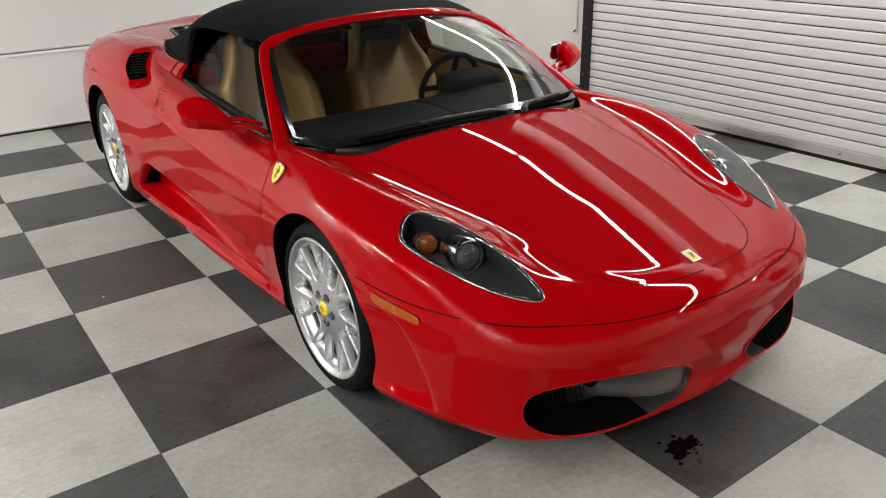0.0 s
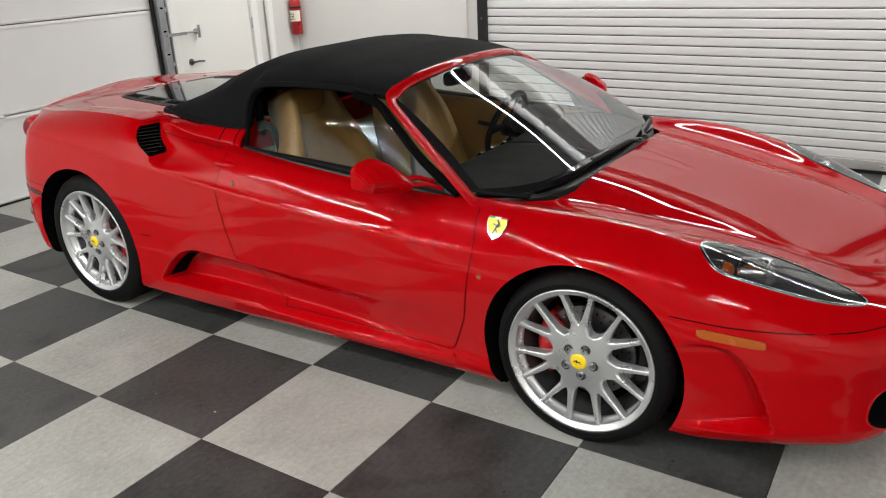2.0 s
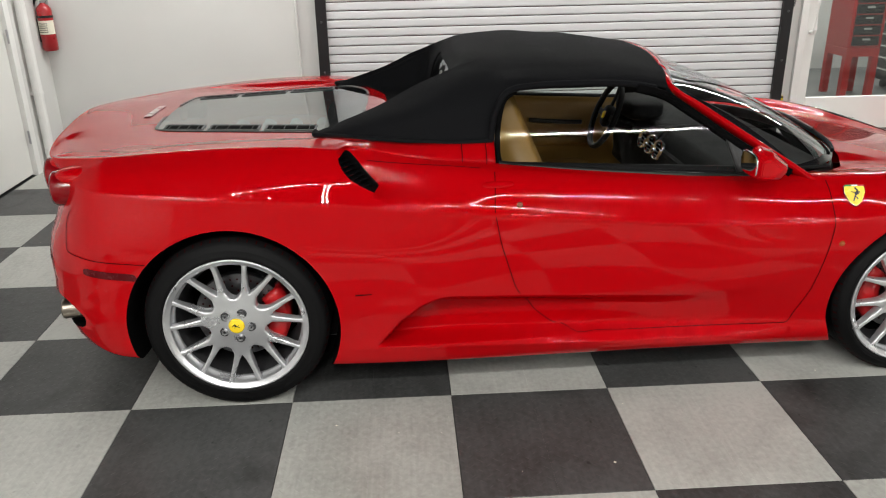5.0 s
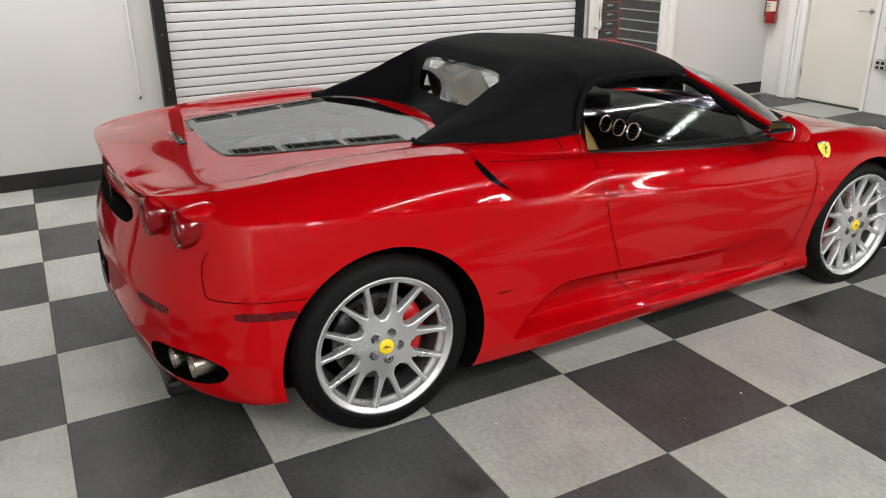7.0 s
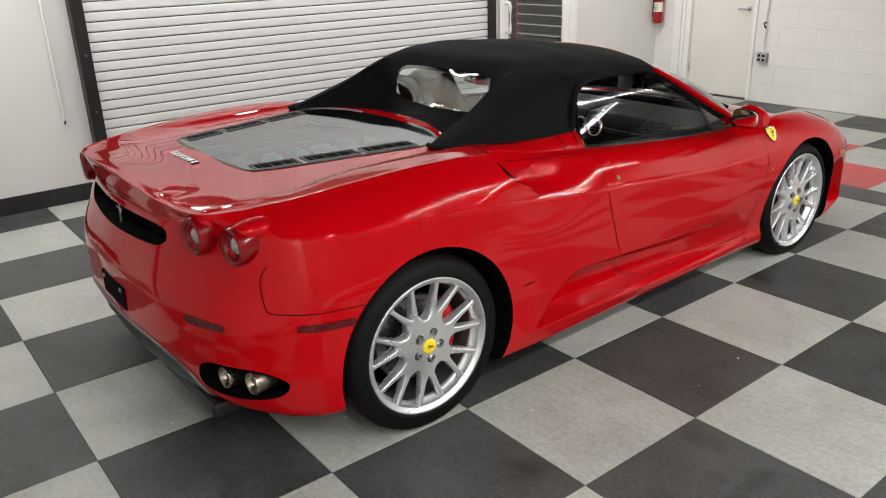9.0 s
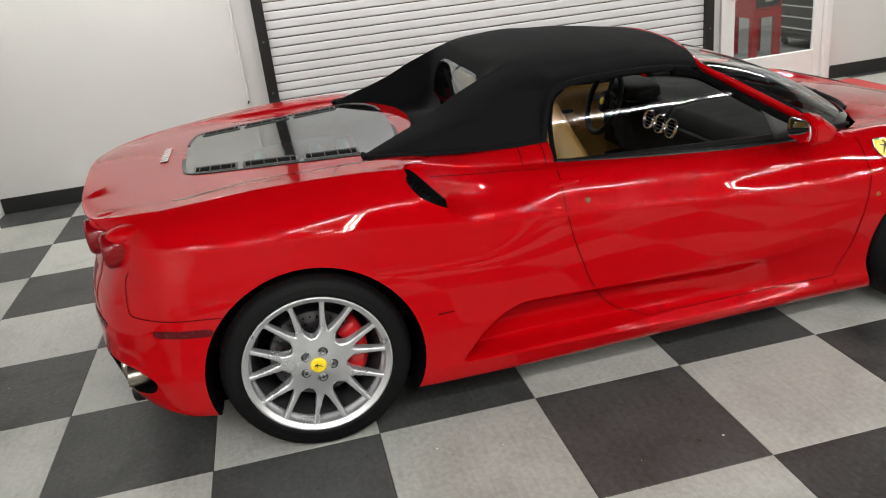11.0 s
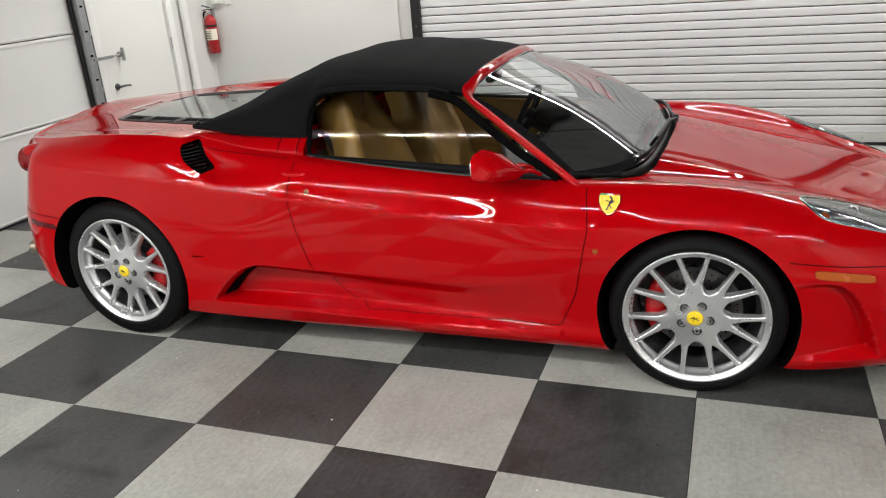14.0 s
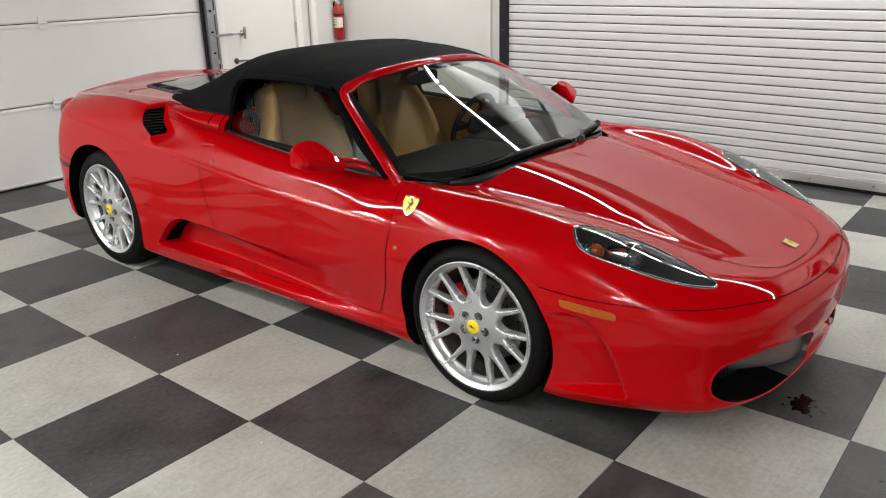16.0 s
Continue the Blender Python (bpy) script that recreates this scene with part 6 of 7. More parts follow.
for sd in BOTH:
    def card(u, v):
        y = lerp(0.48, 1.60, u)
        z = lerp(0.25, lerp(0.80, 0.855, u), v)
        return (0.735 - 0.03 * math.sin(math.pi * v) + 0.012 * math.sin(2 * math.pi * v) - 0.02 * math.exp(-((v - 0.55) / 0.08) ** 2), y, z)
    cd = grid_part("door_card", card, 16, 16, (sd,), LEATHER, car, "tan leather door trim", 0.02)
    part("top_pad", tube([(sd * 0.744, lerp(0.50, 1.58, k_ / 6), lerp(0.802, 0.856, k_ / 6)) for k_ in range(7)], 0.019, 10), DASH, cd, "black pad along the top of the door trim", True)
    part("speaker", lathe([(0.0, 0.006), (0.07, 0.004), (0.078, 0.0), (0.08, -0.01)], Matrix.Translation((sd * 0.705, 0.72, 0.40)) @ Matrix.Rotation(radians(-90 * sd), 4, "Y"), 28), BLACK, cd, "round black speaker grille", True)
    part("armrest", blob((sd * 0.68, 1.15, 0.60), (0.03, 0.22, 0.03), 3), LEATHER, cd, "", True)
    part("door_pull", sweep([(sd * 0.68, 0.98, 0.70), (sd * 0.665, 1.05, 0.705), (sd * 0.665, 1.2, 0.715), (sd * 0.68, 1.27, 0.72)], 0.010, 0.012, (0, 0, 1)), BLACK, cd, "", True)
rm = part("rear_view_mirror", blob((0.02, 0.99, 1.085), (0.115, 0.018, 0.034), 4), GLOSSBLACK, car, "black rear-view mirror", True)
part("mirror_stem", tube([(0.02, 0.985, 1.10), (0.02, 0.955, 1.15)], 0.01, 10), BLACK, rm)
for x in (-0.33, 0.33):
    part("sun_visor", box(x - 0.2, x + 0.2, 0.99, 1.10, 1.112, 1.127, 0.006), LEATHER, car, "tan sun visor")

# engine cover glass, side grilles and what lies under the glass
deck = skin_mesh("deck_glass", PANEL == "deck_glass", BOTH, GLASS_DECK, car, "tinted glass engine window", 0, 0.0)
DECKV = (VN[:, 2] > 0.25) & (P[:, 1] > 1.9)
for sd in BOTH:
    for y0, y1 in ((2.30, 2.50), (2.53, 2.73), (2.76, 2.92)):
        def vent(u, v, y0=y0, y1=y1):
            y = lerp(y0, y1, u)
            we = 0.50 - (y - 2.30) * 0.20
            w_ = lerp(we - 0.085, we - 0.012, v)
            return (w_, y, float(on_skin((w_, y), TOP, DECKV)[0][2]) + 0.001)
        gr = grid_part("cover_vent", vent, 6, 3, (sd,), MATTE, deck, "black vent beside the engine glass", 0.002)
        fb = bmesh.new()
        for k_ in range(4):
            p_, q_ = vent((k_ + 0.5) / 4, 0.08), vent((k_ + 0.5) / 4, 0.92)
            add_tube(fb, [(p_[0] * sd, p_[1], p_[2] + 0.003), (q_[0] * sd, q_[1], q_[2] + 0.003)], 0.0016, 5)
        tagged(part("vent_mesh", fb, BLACK, deck), kind="stuff")
        fr_ = [vent(a, b_) for a, b_ in ((0, 0), (1, 0), (1, 1), (0, 1), (0, 0))]
        bm = bmesh.new()
        for p_, q_ in zip(fr_, fr_[1:]):
            add_tube(bm, [(p_[0] * sd, p_[1], p_[2] - 0.002), (q_[0] * sd, q_[1], q_[2] - 0.002)], 0.006, 6)
        part("vent_frame", bm, VENTGREY, deck)
    eng = part("plenum", blob((sd * 0.17, 2.50, 0.80), (0.13, 0.30, 0.08), 3), REDCAL, car, "red engine plenum under the glass", True)
    for k_ in range(4):
        part("intake_runner", tube([(sd * 0.08, 2.32 + 0.12 * k_, 0.86), (sd * 0.02, 2.32 + 0.12 * k_, 0.88), (-sd * 0.0, 2.32 + 0.12 * k_, 0.86)], 0.025, 12), STEEL, eng, "", True)

# tail: lamps, slot grille, exhausts, diffuser, plate bracket
for sd in BOTH:
    for w_, y_, z_, r_ in ((0.742, 3.192, 0.832, 0.064), (0.606, 3.262, 0.848, 0.064)):
        mm = look((sd * w_, y_, z_), (sd * (w_ + 0.12), y_ + 1.0, z_ - 0.02)) @ Matrix.Rotation(radians(180), 4, "X")
        tl = part("tail_lamp", lathe([(r_ - 0.018, 0.018), (r_ - 0.006, 0.026), (r_, 0.016), (r_ + 0.001, -0.02), (r_ - 0.002, -0.17)], mm, 40), REDLENS, car, "round red tail lamp", True)
        part("lamp_bowl", lathe([(0.030, 0.004), (0.042, 0.010), (r_ - 0.018, 0.018)], mm, 40), REDLENS, tl, "", True)
        part("lamp_core", lathe([(0.0, 0.016), (0.014, 0.015), (0.024, 0.010), (0.030, 0.002)], mm, 24), LAMPCORE, tl, "pale lamp core", True)
        part("lamp_hood", blob((sd * (w_ + 0.005), y_ - 0.085, z_ + 0.045), (r_ * 0.9, 0.10, 0.036), 2.2), PAINT, tl, "", True)
    for w_, y_, z_ in ((0.695, 3.256, 0.374), (0.820, 3.216, 0.390)):
        mm = Matrix.Translation((sd * w_, y_, z_)) @ Matrix.Rotation(radians(-90), 4, "X") @ Matrix.Rotation(radians(6 * sd), 4, "Y")
        ex = part("exhaust_tip", lathe([(0.029, -0.02), (0.032, 0.02), (0.036, 0.022), (0.038, 0.016), (0.036, 0.004), (0.036, -0.24), (0.028, -0.22)], mm, 36), EXHAUST, car, "brushed steel exhaust tip", True)
        part("pipe_inside", lathe([(0.0, -0.12), (0.029, -0.12), (0.029, -0.02)], mm, 28), GAP, ex)
    dd_ = duct("exhaust_recess", "hole_exhaust", (0, -1, 0), 0.18, (sd,), MATTE, car, "dark exhaust recess", 0.1)
    duct("slot_wall", "hole_tail", (0, -1, 0.05), 0.06, (sd,), MATTE, car)
sb = part("slot_grille", box(-0.44, 0.44, 3.235, 3.25, 0.735, 0.85, 0.002), MATTE, car, "dark slot grille in the tail")
gm = bmesh.new()
for k_ in range(60):
    x = -0.43 + 0.0145 * k_
    add_tube(gm, [(x, 3.257, 0.735), (x + 0.02, 3.257, 0.85)], 0.002, 4)
    add_tube(gm, [(x + 0.02, 3.259, 0.735), (x, 3.259, 0.85)], 0.002, 4)
tagged(part("wire_mesh", gm, BLACK, sb), kind="stuff")
part("emblem", badge_shape(Matrix.Translation((0.0, 3.328, 0.795)) @ Matrix.Rotation(radians(180), 4, "Z") @ Matrix.Rotation(radians(90), 4, "X"), 0.056), SILVER, sb, "silver rearing emblem")
pb = part("plate_bracket", box(-0.135, 0.135, 3.388, 3.402, 0.452, 0.548, 0.005), MATTE, car, "empty black plate bracket")
for x in (-0.10, 0.10):
    part("screw", lathe([(0.0, 0.006), (0.008, 0.005), (0.009, 0.0)], Matrix.Translation((x, 3.402, 0.53)) @ Matrix.Rotation(radians(-90), 4, "X"), 10), DARKSTEEL, pb)
df = part("diffuser", box(-0.62, 0.62, 2.98, 3.30, 0.17, 0.24, 0.02), BLACK, car, "black rear diffuser")
for k_ in range(5):
    part("fin", box(-0.302 + 0.15 * k_, -0.298 + 0.15 * k_, 3.0, 3.28, 0.15, 0.20, 0.001), BLACK, df)
# undertray
part("undertray", box(-0.66, 0.66, -0.80, 3.05, 0.125, 0.155, 0.01), BLACK, car, "flat black undertray")


# badges and small fittings on the skin
def shield(s_):
    return rounded([(-0.8 * s_, 0.85 * s_), (0.8 * s_, 0.85 * s_), (0.85 * s_, 0.2 * s_), (0.5 * s_, -0.55 * s_), (0.0, -0.95 * s_), (-0.5 * s_, -0.55 * s_), (-0.85 * s_, 0.2 * s_)], 4, 0.3)


def plate(outline, m, thick, z0=0.0):
    bm = bmesh.new()
    lo = [bm.verts.new(m @ Vector((x, y, z0))) for x, y in outline]
    hi = [bm.verts.new(m @ Vector((x * 0.97, y * 0.97, z0 + thick))) for x, y in outline]
    bm.faces.new(hi)
    for k2 in range(len(lo)):
        bm.faces.new((lo[k2], lo[(k2 + 1) % len(lo)], hi[(k2 + 1) % len(hi)], hi[k2]))
    bmesh.ops.recalc_face_normals(bm, faces=bm.faces)
    return bm


def skin_frame(q, ax, ok, sd, up_=(0, 0, 1)):
    """A frame on the skin: local z out, local y upwards."""
    p, n = on_skin(q, ax, ok)
    p, n = Vector(p * np.array((sd, 1, 1))), Vector(n * np.array((sd, 1, 1)))
    x = Vector(up_).cross(n).normalized()
    y = n.cross(x)
    return Matrix.Translation(p) @ Matrix((x, y, n)).transposed().to_4x4()


for sd in BOTH:
    m = skin_frame((0.315, 0.738), SIDE, FARV, sd)
    bd = part("side_badge", plate(shield(0.048), m, 0.004, 0.003), CHROME_DARK, car, "yellow shield badge on the fender")
    part("badge_face", plate(shield(0.0455), m, 0.002, 0.006), YELLOW, bd, "yellow enamel shield")
    part("badge_mark", badge_shape(m @ Matrix.Translation((0, 0.002, 0.0085)), 0.031), MARK, bd)
    for a_, c_ in (((-0.034, 0.034), GREENENAM), ((-0.011, 0.034), PLASTICWHITE), ((0.012, 0.034), REDCAL)):
        part("badge_stripe", plate([(a_[0], a_[1]), (a_[0] + 0.023, a_[1]), (a_[0] + 0.023, a_[1] + 0.005), (a_[0], a_[1] + 0.005)], m, 0.0005, 0.0085), c_, bd)
    m = skin_frame((1.553, 0.757), SIDE, FARV, sd)
    part("door_lock", lathe([(0.0, 0.003), (0.008, 0.003), (0.011, 0.0015), (0.012, -0.002)], m, 18), LOCKBROWN, doors[sd], "small round brown lock")
    m = skin_frame((0.36, 0.572), SIDE, FARV, sd)
    part("fender_button", lathe([(0.0, 0.004), (0.008, 0.0035), (0.011, 0.0)], m, 16), AMBERDARK, car, "small amber repeater")
    m = skin_frame((1.625, 0.825), SIDE, FARV, sd)
    bm = blob((0, 0, -0.003), (0.058, 0.014, 0.009), 2.3)
    bm.transform(m)
    part("door_handle", bm, PAINT, doors[sd], "red recessed door handle pod", True)
    m = skin_frame((2.12, 0.455), SIDE, FARV, sd)
    part("side_slit", plate([(-0.03, -0.003), (0.03, -0.001), (0.03, 0.002), (-0.03, 0.003)], m, 0.001, 0.0008), GAP, car)
m = skin_frame((0.0, -0.872), TOP, UPV & (P[:, 1] < 0), 1, (0, 1, 0))
hb = part("hood_badge", plate([(-0.021, -0.028), (0.021, -0.028), (0.021, 0.028), (-0.021, 0.028)], m, 0.003, 0.002), CHROME, car, "small yellow rectangular hood badge")
part("badge_face", plate([(-0.017, -0.024), (0.017, -0.024), (0.017, 0.024), (-0.017, 0.024)], m, 0.001, 0.005), YELLOW, hb)
part("badge_mark", badge_shape(m @ Matrix.Translation((0, 0, 0.0062)), 0.018), MARK, hb)
m = skin_frame((0.0, 3.055), TOP, UPV & (P[:, 1] > 2.5), 1, (0, -1, 0))
for k_ in range(7):
    x = -0.126 + 0.036 * k_
    part("script_bar", plate([(x, -0.015), (x + 0.025, -0.015), (x + 0.025, 0.015), (x, 0.015)], m, 0.003, 0.001), CHROME, car, "chrome lettering as plain bars")

# ---- things on the walls ----
def ribbon_box(name, x0, x1, y0, y1, z0, z1, material, parent, label="", bevel=0.003):
    return part(name, box(x0, x1, y0, y1, z0, z1, bevel), material, parent, label)


# roll-up door of interlocking slats between black guides
roll = tagged(new("door_1"), "closed white steel roll-up door of narrow slats", "roll-up door", kind="structure")
SP, SX = 0.0692, 3.085
bm = bmesh.new()
prof = [(0.004, 0.001), (-0.001, 0.004), (-0.0028, 0.010), (-0.003, 0.6 * SP), (-0.0022, SP - 0.0115), (0.0, SP - 0.0072), (0.0075, SP - 0.0062), (0.010, SP - 0.004), (0.010, 0.001)]
ends = [[bm.verts.new((px, yy, pz)) for px, pz in prof] for yy in (RD0 - 0.01, RD1 + 0.01)]
for n_ in range(len(prof)):
    bm.faces.new((ends[0][n_], ends[1][n_], ends[1][(n_ + 1) % len(prof)], ends[0][(n_ + 1) % len(prof)]))
bm.faces.new(ends[0]), bm.faces.new(ends[1][::-1])
bmesh.ops.recalc_face_normals(bm, faces=bm.faces)
slat_me = bpy.data.meshes.new("slat")
bm.to_mesh(slat_me)
bm.free()
slat_me.materials.append(SLAT)
for k_ in range(39):
    o = new("slat", slat_me)
    o.parent = roll
    o.location = (SX, 0, 0.095 + k_ * SP)
ribbon_box("backing", SX + 0.012, SX + 0.016, RD0, RD1, 0.09, RDH, GAP, roll)
bar = ribbon_box("bottom_bar", SX - 0.016, SX + 0.012, RD0 + 0.02, RD1 - 0.02, 0.028, 0.096, ALU, roll, "grey aluminium bottom bar")
ribbon_box("rubber_seal", SX - 0.008, SX + 0.006, RD0 + 0.02, RD1 - 0.02, 0.0, 0.03, BLACK, bar)
for k_ in range(9):
    y = RD0 + 0.2 + k_ * 0.43
    part("bolt", lathe([(0.0, -0.026), (0.009, -0.024), (0.011, -0.016)], Matrix.Translation((SX, y, 0.062)) @ Matrix.Rotation(radians(90), 4, "Y"), 10), STEEL, bar)
for y0, y1 in ((RD1 - 0.03, RD1 + 0.055), (RD0 - 0.055, RD0 + 0.03)):
    g = ribbon_box("guide", 3.045, 3.149, y0, y1, 0.0, RDH + 0.1, FRAMEBLACK, roll, "black steel door guide", 0.004)
    for k_ in range(7):
        part("bolt", lathe([(0.0, -0.012), (0.008, -0.010), (0.010, 0.0)], Matrix.Translation((3.045, (y0 + y1) / 2, 0.25 + 0.4 * k_)) @ Matrix.Rotation(radians(90), 4, "Y"), 8), DARKSTEEL, g)
ribbon_box("hood", 2.80, 3.149, RD0 - 0.08, RD1 + 0.08, RDH + 0.02, RDH + 0.33, SLAT, roll, "white steel coil hood")

# skirting
for nm, bx in (("baseboard", (3.136, 3.149, RD1 + 0.06, YS - 0.002, 0.0, 0.125)), ("baseboard", (3.136, 3.149, GD1 + 0.07, RD0 - 0.06, 0.0, 0.125)),
               ("baseboard", (3.136, 3.149, YN + 0.002, GD0 - 0.03, 0.0, 0.125))):
    structure(nm, box(*bx, 0.003), BASEBLACK, "black rubber skirting along the white wall", "skirting")

# pull chain beside the guide
ch = thing("pull_chain", "dark steel pull chain hanging beside the door guide", "chain", (3.10, RD0 - 0.085, 0))
lk = bpy.data.meshes.new("link")
bl = lathe([(0.009 + 0.0028 * math.cos(2 * math.pi * q / 6), 0.0028 * math.sin(2 * math.pi * q / 6)) for q in range(6)], Matrix.Scale(1.6, 4, (0, 1, 0)), 12, True)
bl.to_mesh(lk)
bl.free()
lk.materials.append(DARKSTEEL)
for k_ in range(78):
    o = new("link", lk)
    o.parent = ch
    o.location = (0, 0.003 * math.sin(k_ * 0.9), 1.10 + 0.0225 * k_)
    o.rotation_euler = (radians(90), 0, radians(90 * (k_ % 2)))
part("mount", box(0.0, 0.05, -0.02, 0.02, 2.85, 2.90, 0.003), DARKSTEEL, ch)

# glazed door to the next room
gd = tagged(new("door_2"), "closed aluminium-framed glass door with a pull handle", "glass door", kind="structure")
for bx in ((3.12, 3.26, GD1 - 0.06, GD1 - 0.001, 0, GDH - 0.001), (3.12, 3.26, GD0 + 0.001, GD0 + 0.06, 0, GDH - 0.001), (3.12, 3.26, GD0 + 0.06, GD1 - 0.06, GDH - 0.06, GDH - 0.001)):
    ribbon_box("door_frame", *bx, WHITEGLOSS, gd)
leaf = ribbon_box("stile", 3.17, 3.215, GD1 - 0.165, GD1 - 0.065, 0.012, GDH - 0.065, WHITEGLOSS, gd, "white-coated door leaf")
ribbon_box("stile", 3.17, 3.215, GD0 + 0.065, GD0 + 0.145, 0.012, GDH - 0.065, WHITEGLOSS, gd)
ribbon_box("rail", 3.17, 3.215, GD0 + 0.147, GD1 - 0.167, 0.012, 0.30, WHITEGLOSS, gd)
ribbon_box("rail", 3.17, 3.215, GD0 + 0.147, GD1 - 0.167, GDH - 0.17, GDH - 0.065, WHITEGLOSS, gd)
pane = ribbon_box("pane", 3.19, 3.196, GD0 + 0.147, GD1 - 0.167, 0.30, GDH - 0.17, GLASS_DOOR, gd, "", 0)
pane.visible_shadow = False
yh = GD1 - 0.125
part("handle", tube([(3.168, yh, 0.86), (3.11, yh, 0.865), (3.10, yh, 0.89), (3.10, yh, 1.12), (3.11, yh, 1.145), (3.168, yh, 1.15)], 0.016), WHITEGLOSS, gd, "silver D-shaped pull handle")
ribbon_box("lock_plate", 3.155, 3.17, yh - 0.02, yh + 0.02, 1.2, 1.32, BLACK, gd)

# the next room, seen through the glass
structure("floor_next_room", box(XE + 0.2, 6.6, -5.6, -0.2, -0.15, -0.002), FLOORGREY, "dark grey concrete floor beyond the glass door", "floor")
structure("wall_next_room", box(6.6, 6.8, -5.6, -0.2, 0, ZC), WHITEWALL, "plain white wall beyond the glass door")
structure("wall_next_room", box(XE + 0.2, 6.6, -5.8, -5.6, 0, ZC), WHITEWALL, "plain white wall beyond the glass door")
structure("wall_next_room", box(XE + 0.2, 6.6, -0.2, 0.0, 0, ZC), WHITEWALL, "plain white wall beyond the glass door")
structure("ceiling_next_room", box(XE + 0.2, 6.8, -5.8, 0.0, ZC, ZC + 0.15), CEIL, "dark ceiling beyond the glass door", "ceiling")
cab = thing("tool_chest", "narrow red tool chest of small drawers on a red stand", "tool chest", (4.6, -3.08, 0))
ribbon_box("case", 0.012, 0.45, 0.0, 0.36, 0.52, 1.75, CABRED, cab, "red sheet-steel case", 0.006)
for k_ in range(11):
    d = ribbon_box("drawer", 0.0, 0.013, 0.035, 0.325, 0.545 + k_ * 0.108, 0.64 + k_ * 0.108, CABDARK, cab, "", 0.003)
    ribbon_box("pull", -0.012, 0.0, 0.14, 0.22, 0.60 + k_ * 0.108, 0.618 + k_ * 0.108, ALU, d, "", 0.002)
ribbon_box("stand_rail", 0.012, 0.45, 0.0, 0.36, 0.43, 0.518, CABRED, cab, "", 0.004)
for lx in (0.012, 0.38):
    for ly in (0.0, 0.29):
        ribbon_box("stand_leg", lx, lx + 0.07, ly, ly + 0.07, 0.0, 0.429, CABRED, cab, "", 0.004)
dk = thing("drawer_cabinet", "wide charcoal workshop cabinet with long steel drawer pulls", "cabinet", (3.75, -3.42, 0))
dk.rotation_euler = (0, 0, radians(-90))
ribbon_box("case", 0.02, 0.6, 0.0, 1.5, 0.10, 1.78, CABDARK, dk, "", 0.006)
for k_ in range(13):
    d = ribbon_box("drawer", 0.0, 0.021, 0.02, 1.48, 0.12 + k_ * 0.125, 0.236 + k_ * 0.125, CABDARK, dk, "", 0.003)
    # plain white stands in for the shine of the steel pulls
    ribbon_box("pull", -0.022, 0.0, 0.03, 1.47, 0.220 + k_ * 0.125, 0.229 + k_ * 0.125, PLASTICWHITE, d, "bright steel drawer pull", 0.002)
for cx in (0.1, 0.5):
    for cy in (0.1, 1.4):
        part("castor", lathe([(0.0, -0.02), (0.045, -0.018), (0.05, 0.0), (0.045, 0.018), (0.0, 0.02)], Matrix.Translation((cx, cy, 0.05)) @ Matrix.Rotation(radians(90), 4, "Y"), 16), BLACK, dk)

# sectional garage door with its track
sect = tagged(new("door_3"), "closed white sectional garage door of wide panels", "garage door", kind="structure")
PH = 0.625
for k_ in range(5):
    z0, z1 = 0.012 + k_ * PH, min(0.005 + (k_ + 1) * PH, SDH - 0.005)
    if z1 - z0 < 0.05:
        continue
    pb = box(SD0 + 0.005, SD1 - 0.005, YS + 0.01, YS + 0.05, z0, z1, 0.006)
    pn = part("panel", pb, PANELWHITE, sect)
    add = bmesh.new()
    add_box(add, SD0 + 0.01, SD1 - 0.01, YS + 0.004, YS + 0.011, z1 - 0.026, z1 - 0.010, 0.002)
    add_box(add, SD0 + 0.01, SD1 - 0.01, YS + 0.004, YS + 0.011, z0 + 0.010, z0 + 0.022, 0.002)
    part("stiffener", add, PANELWHITE, pn)
    for xh in (-2.4, -1.25, -0.07):
        if k_ < 4:
            hb = box(xh - 0.03, xh + 0.03, YS - 0.006, YS + 0.004, z1 - 0.045, z1 + 0.05, 0.002)
            add_tube(hb, [(xh - 0.035, YS - 0.01, z1 + 0.003), (xh + 0.035, YS - 0.01, z1 + 0.003)], 0.008, 8)
            part("hinge", hb, PANELWHITE, pn)
ribbon_box("bottom_seal", SD0 + 0.005, SD1 - 0.005, YS + 0.005, YS + 0.055, 0.0, 0.012, BLACK, sect)
tb = box(1.405, 1.412, YS - 0.075, YS, 0.0, SDH + 0.1)
add_box(tb, 1.412, 1.475, YS - 0.075, YS - 0.069, 0.0, SDH + 0.1)
add_box(tb, 1.469, 1.475, YS - 0.069, YS - 0.02, 0.0, SDH + 0.1)
trk = part("track", tb, GALV, sect, "galvanised steel roller track")
ribbon_box("side_seal", 1.386, 1.4045, YS - 0.030, YS + 0.004, 0.0, SDH, BLACK, sect, "black rubber side seal")
# black strip and plates stand in for shade inside the track and its slots
ribbon_box("track_shadow_strip", 1.4125, 1.4685, YS - 0.066, YS - 0.060, 0.0, SDH, BLACK, trk)
for k_ in range(13):
    part("slot", box(1.425, 1.455, YS - 0.0765, YS - 0.0752, 0.12 + 0.19 * k_, 0.135 + 0.19 * k_), MATTE, trk)
tb = box(1.50, 1.506, YS - 0.06, YS, 0.0, SDH)
add_box(tb, 1.506, 1.555, YS - 0.006, YS - 0.001, 0.0, SDH)
part("angle_bracket", tb, GALV, sect)
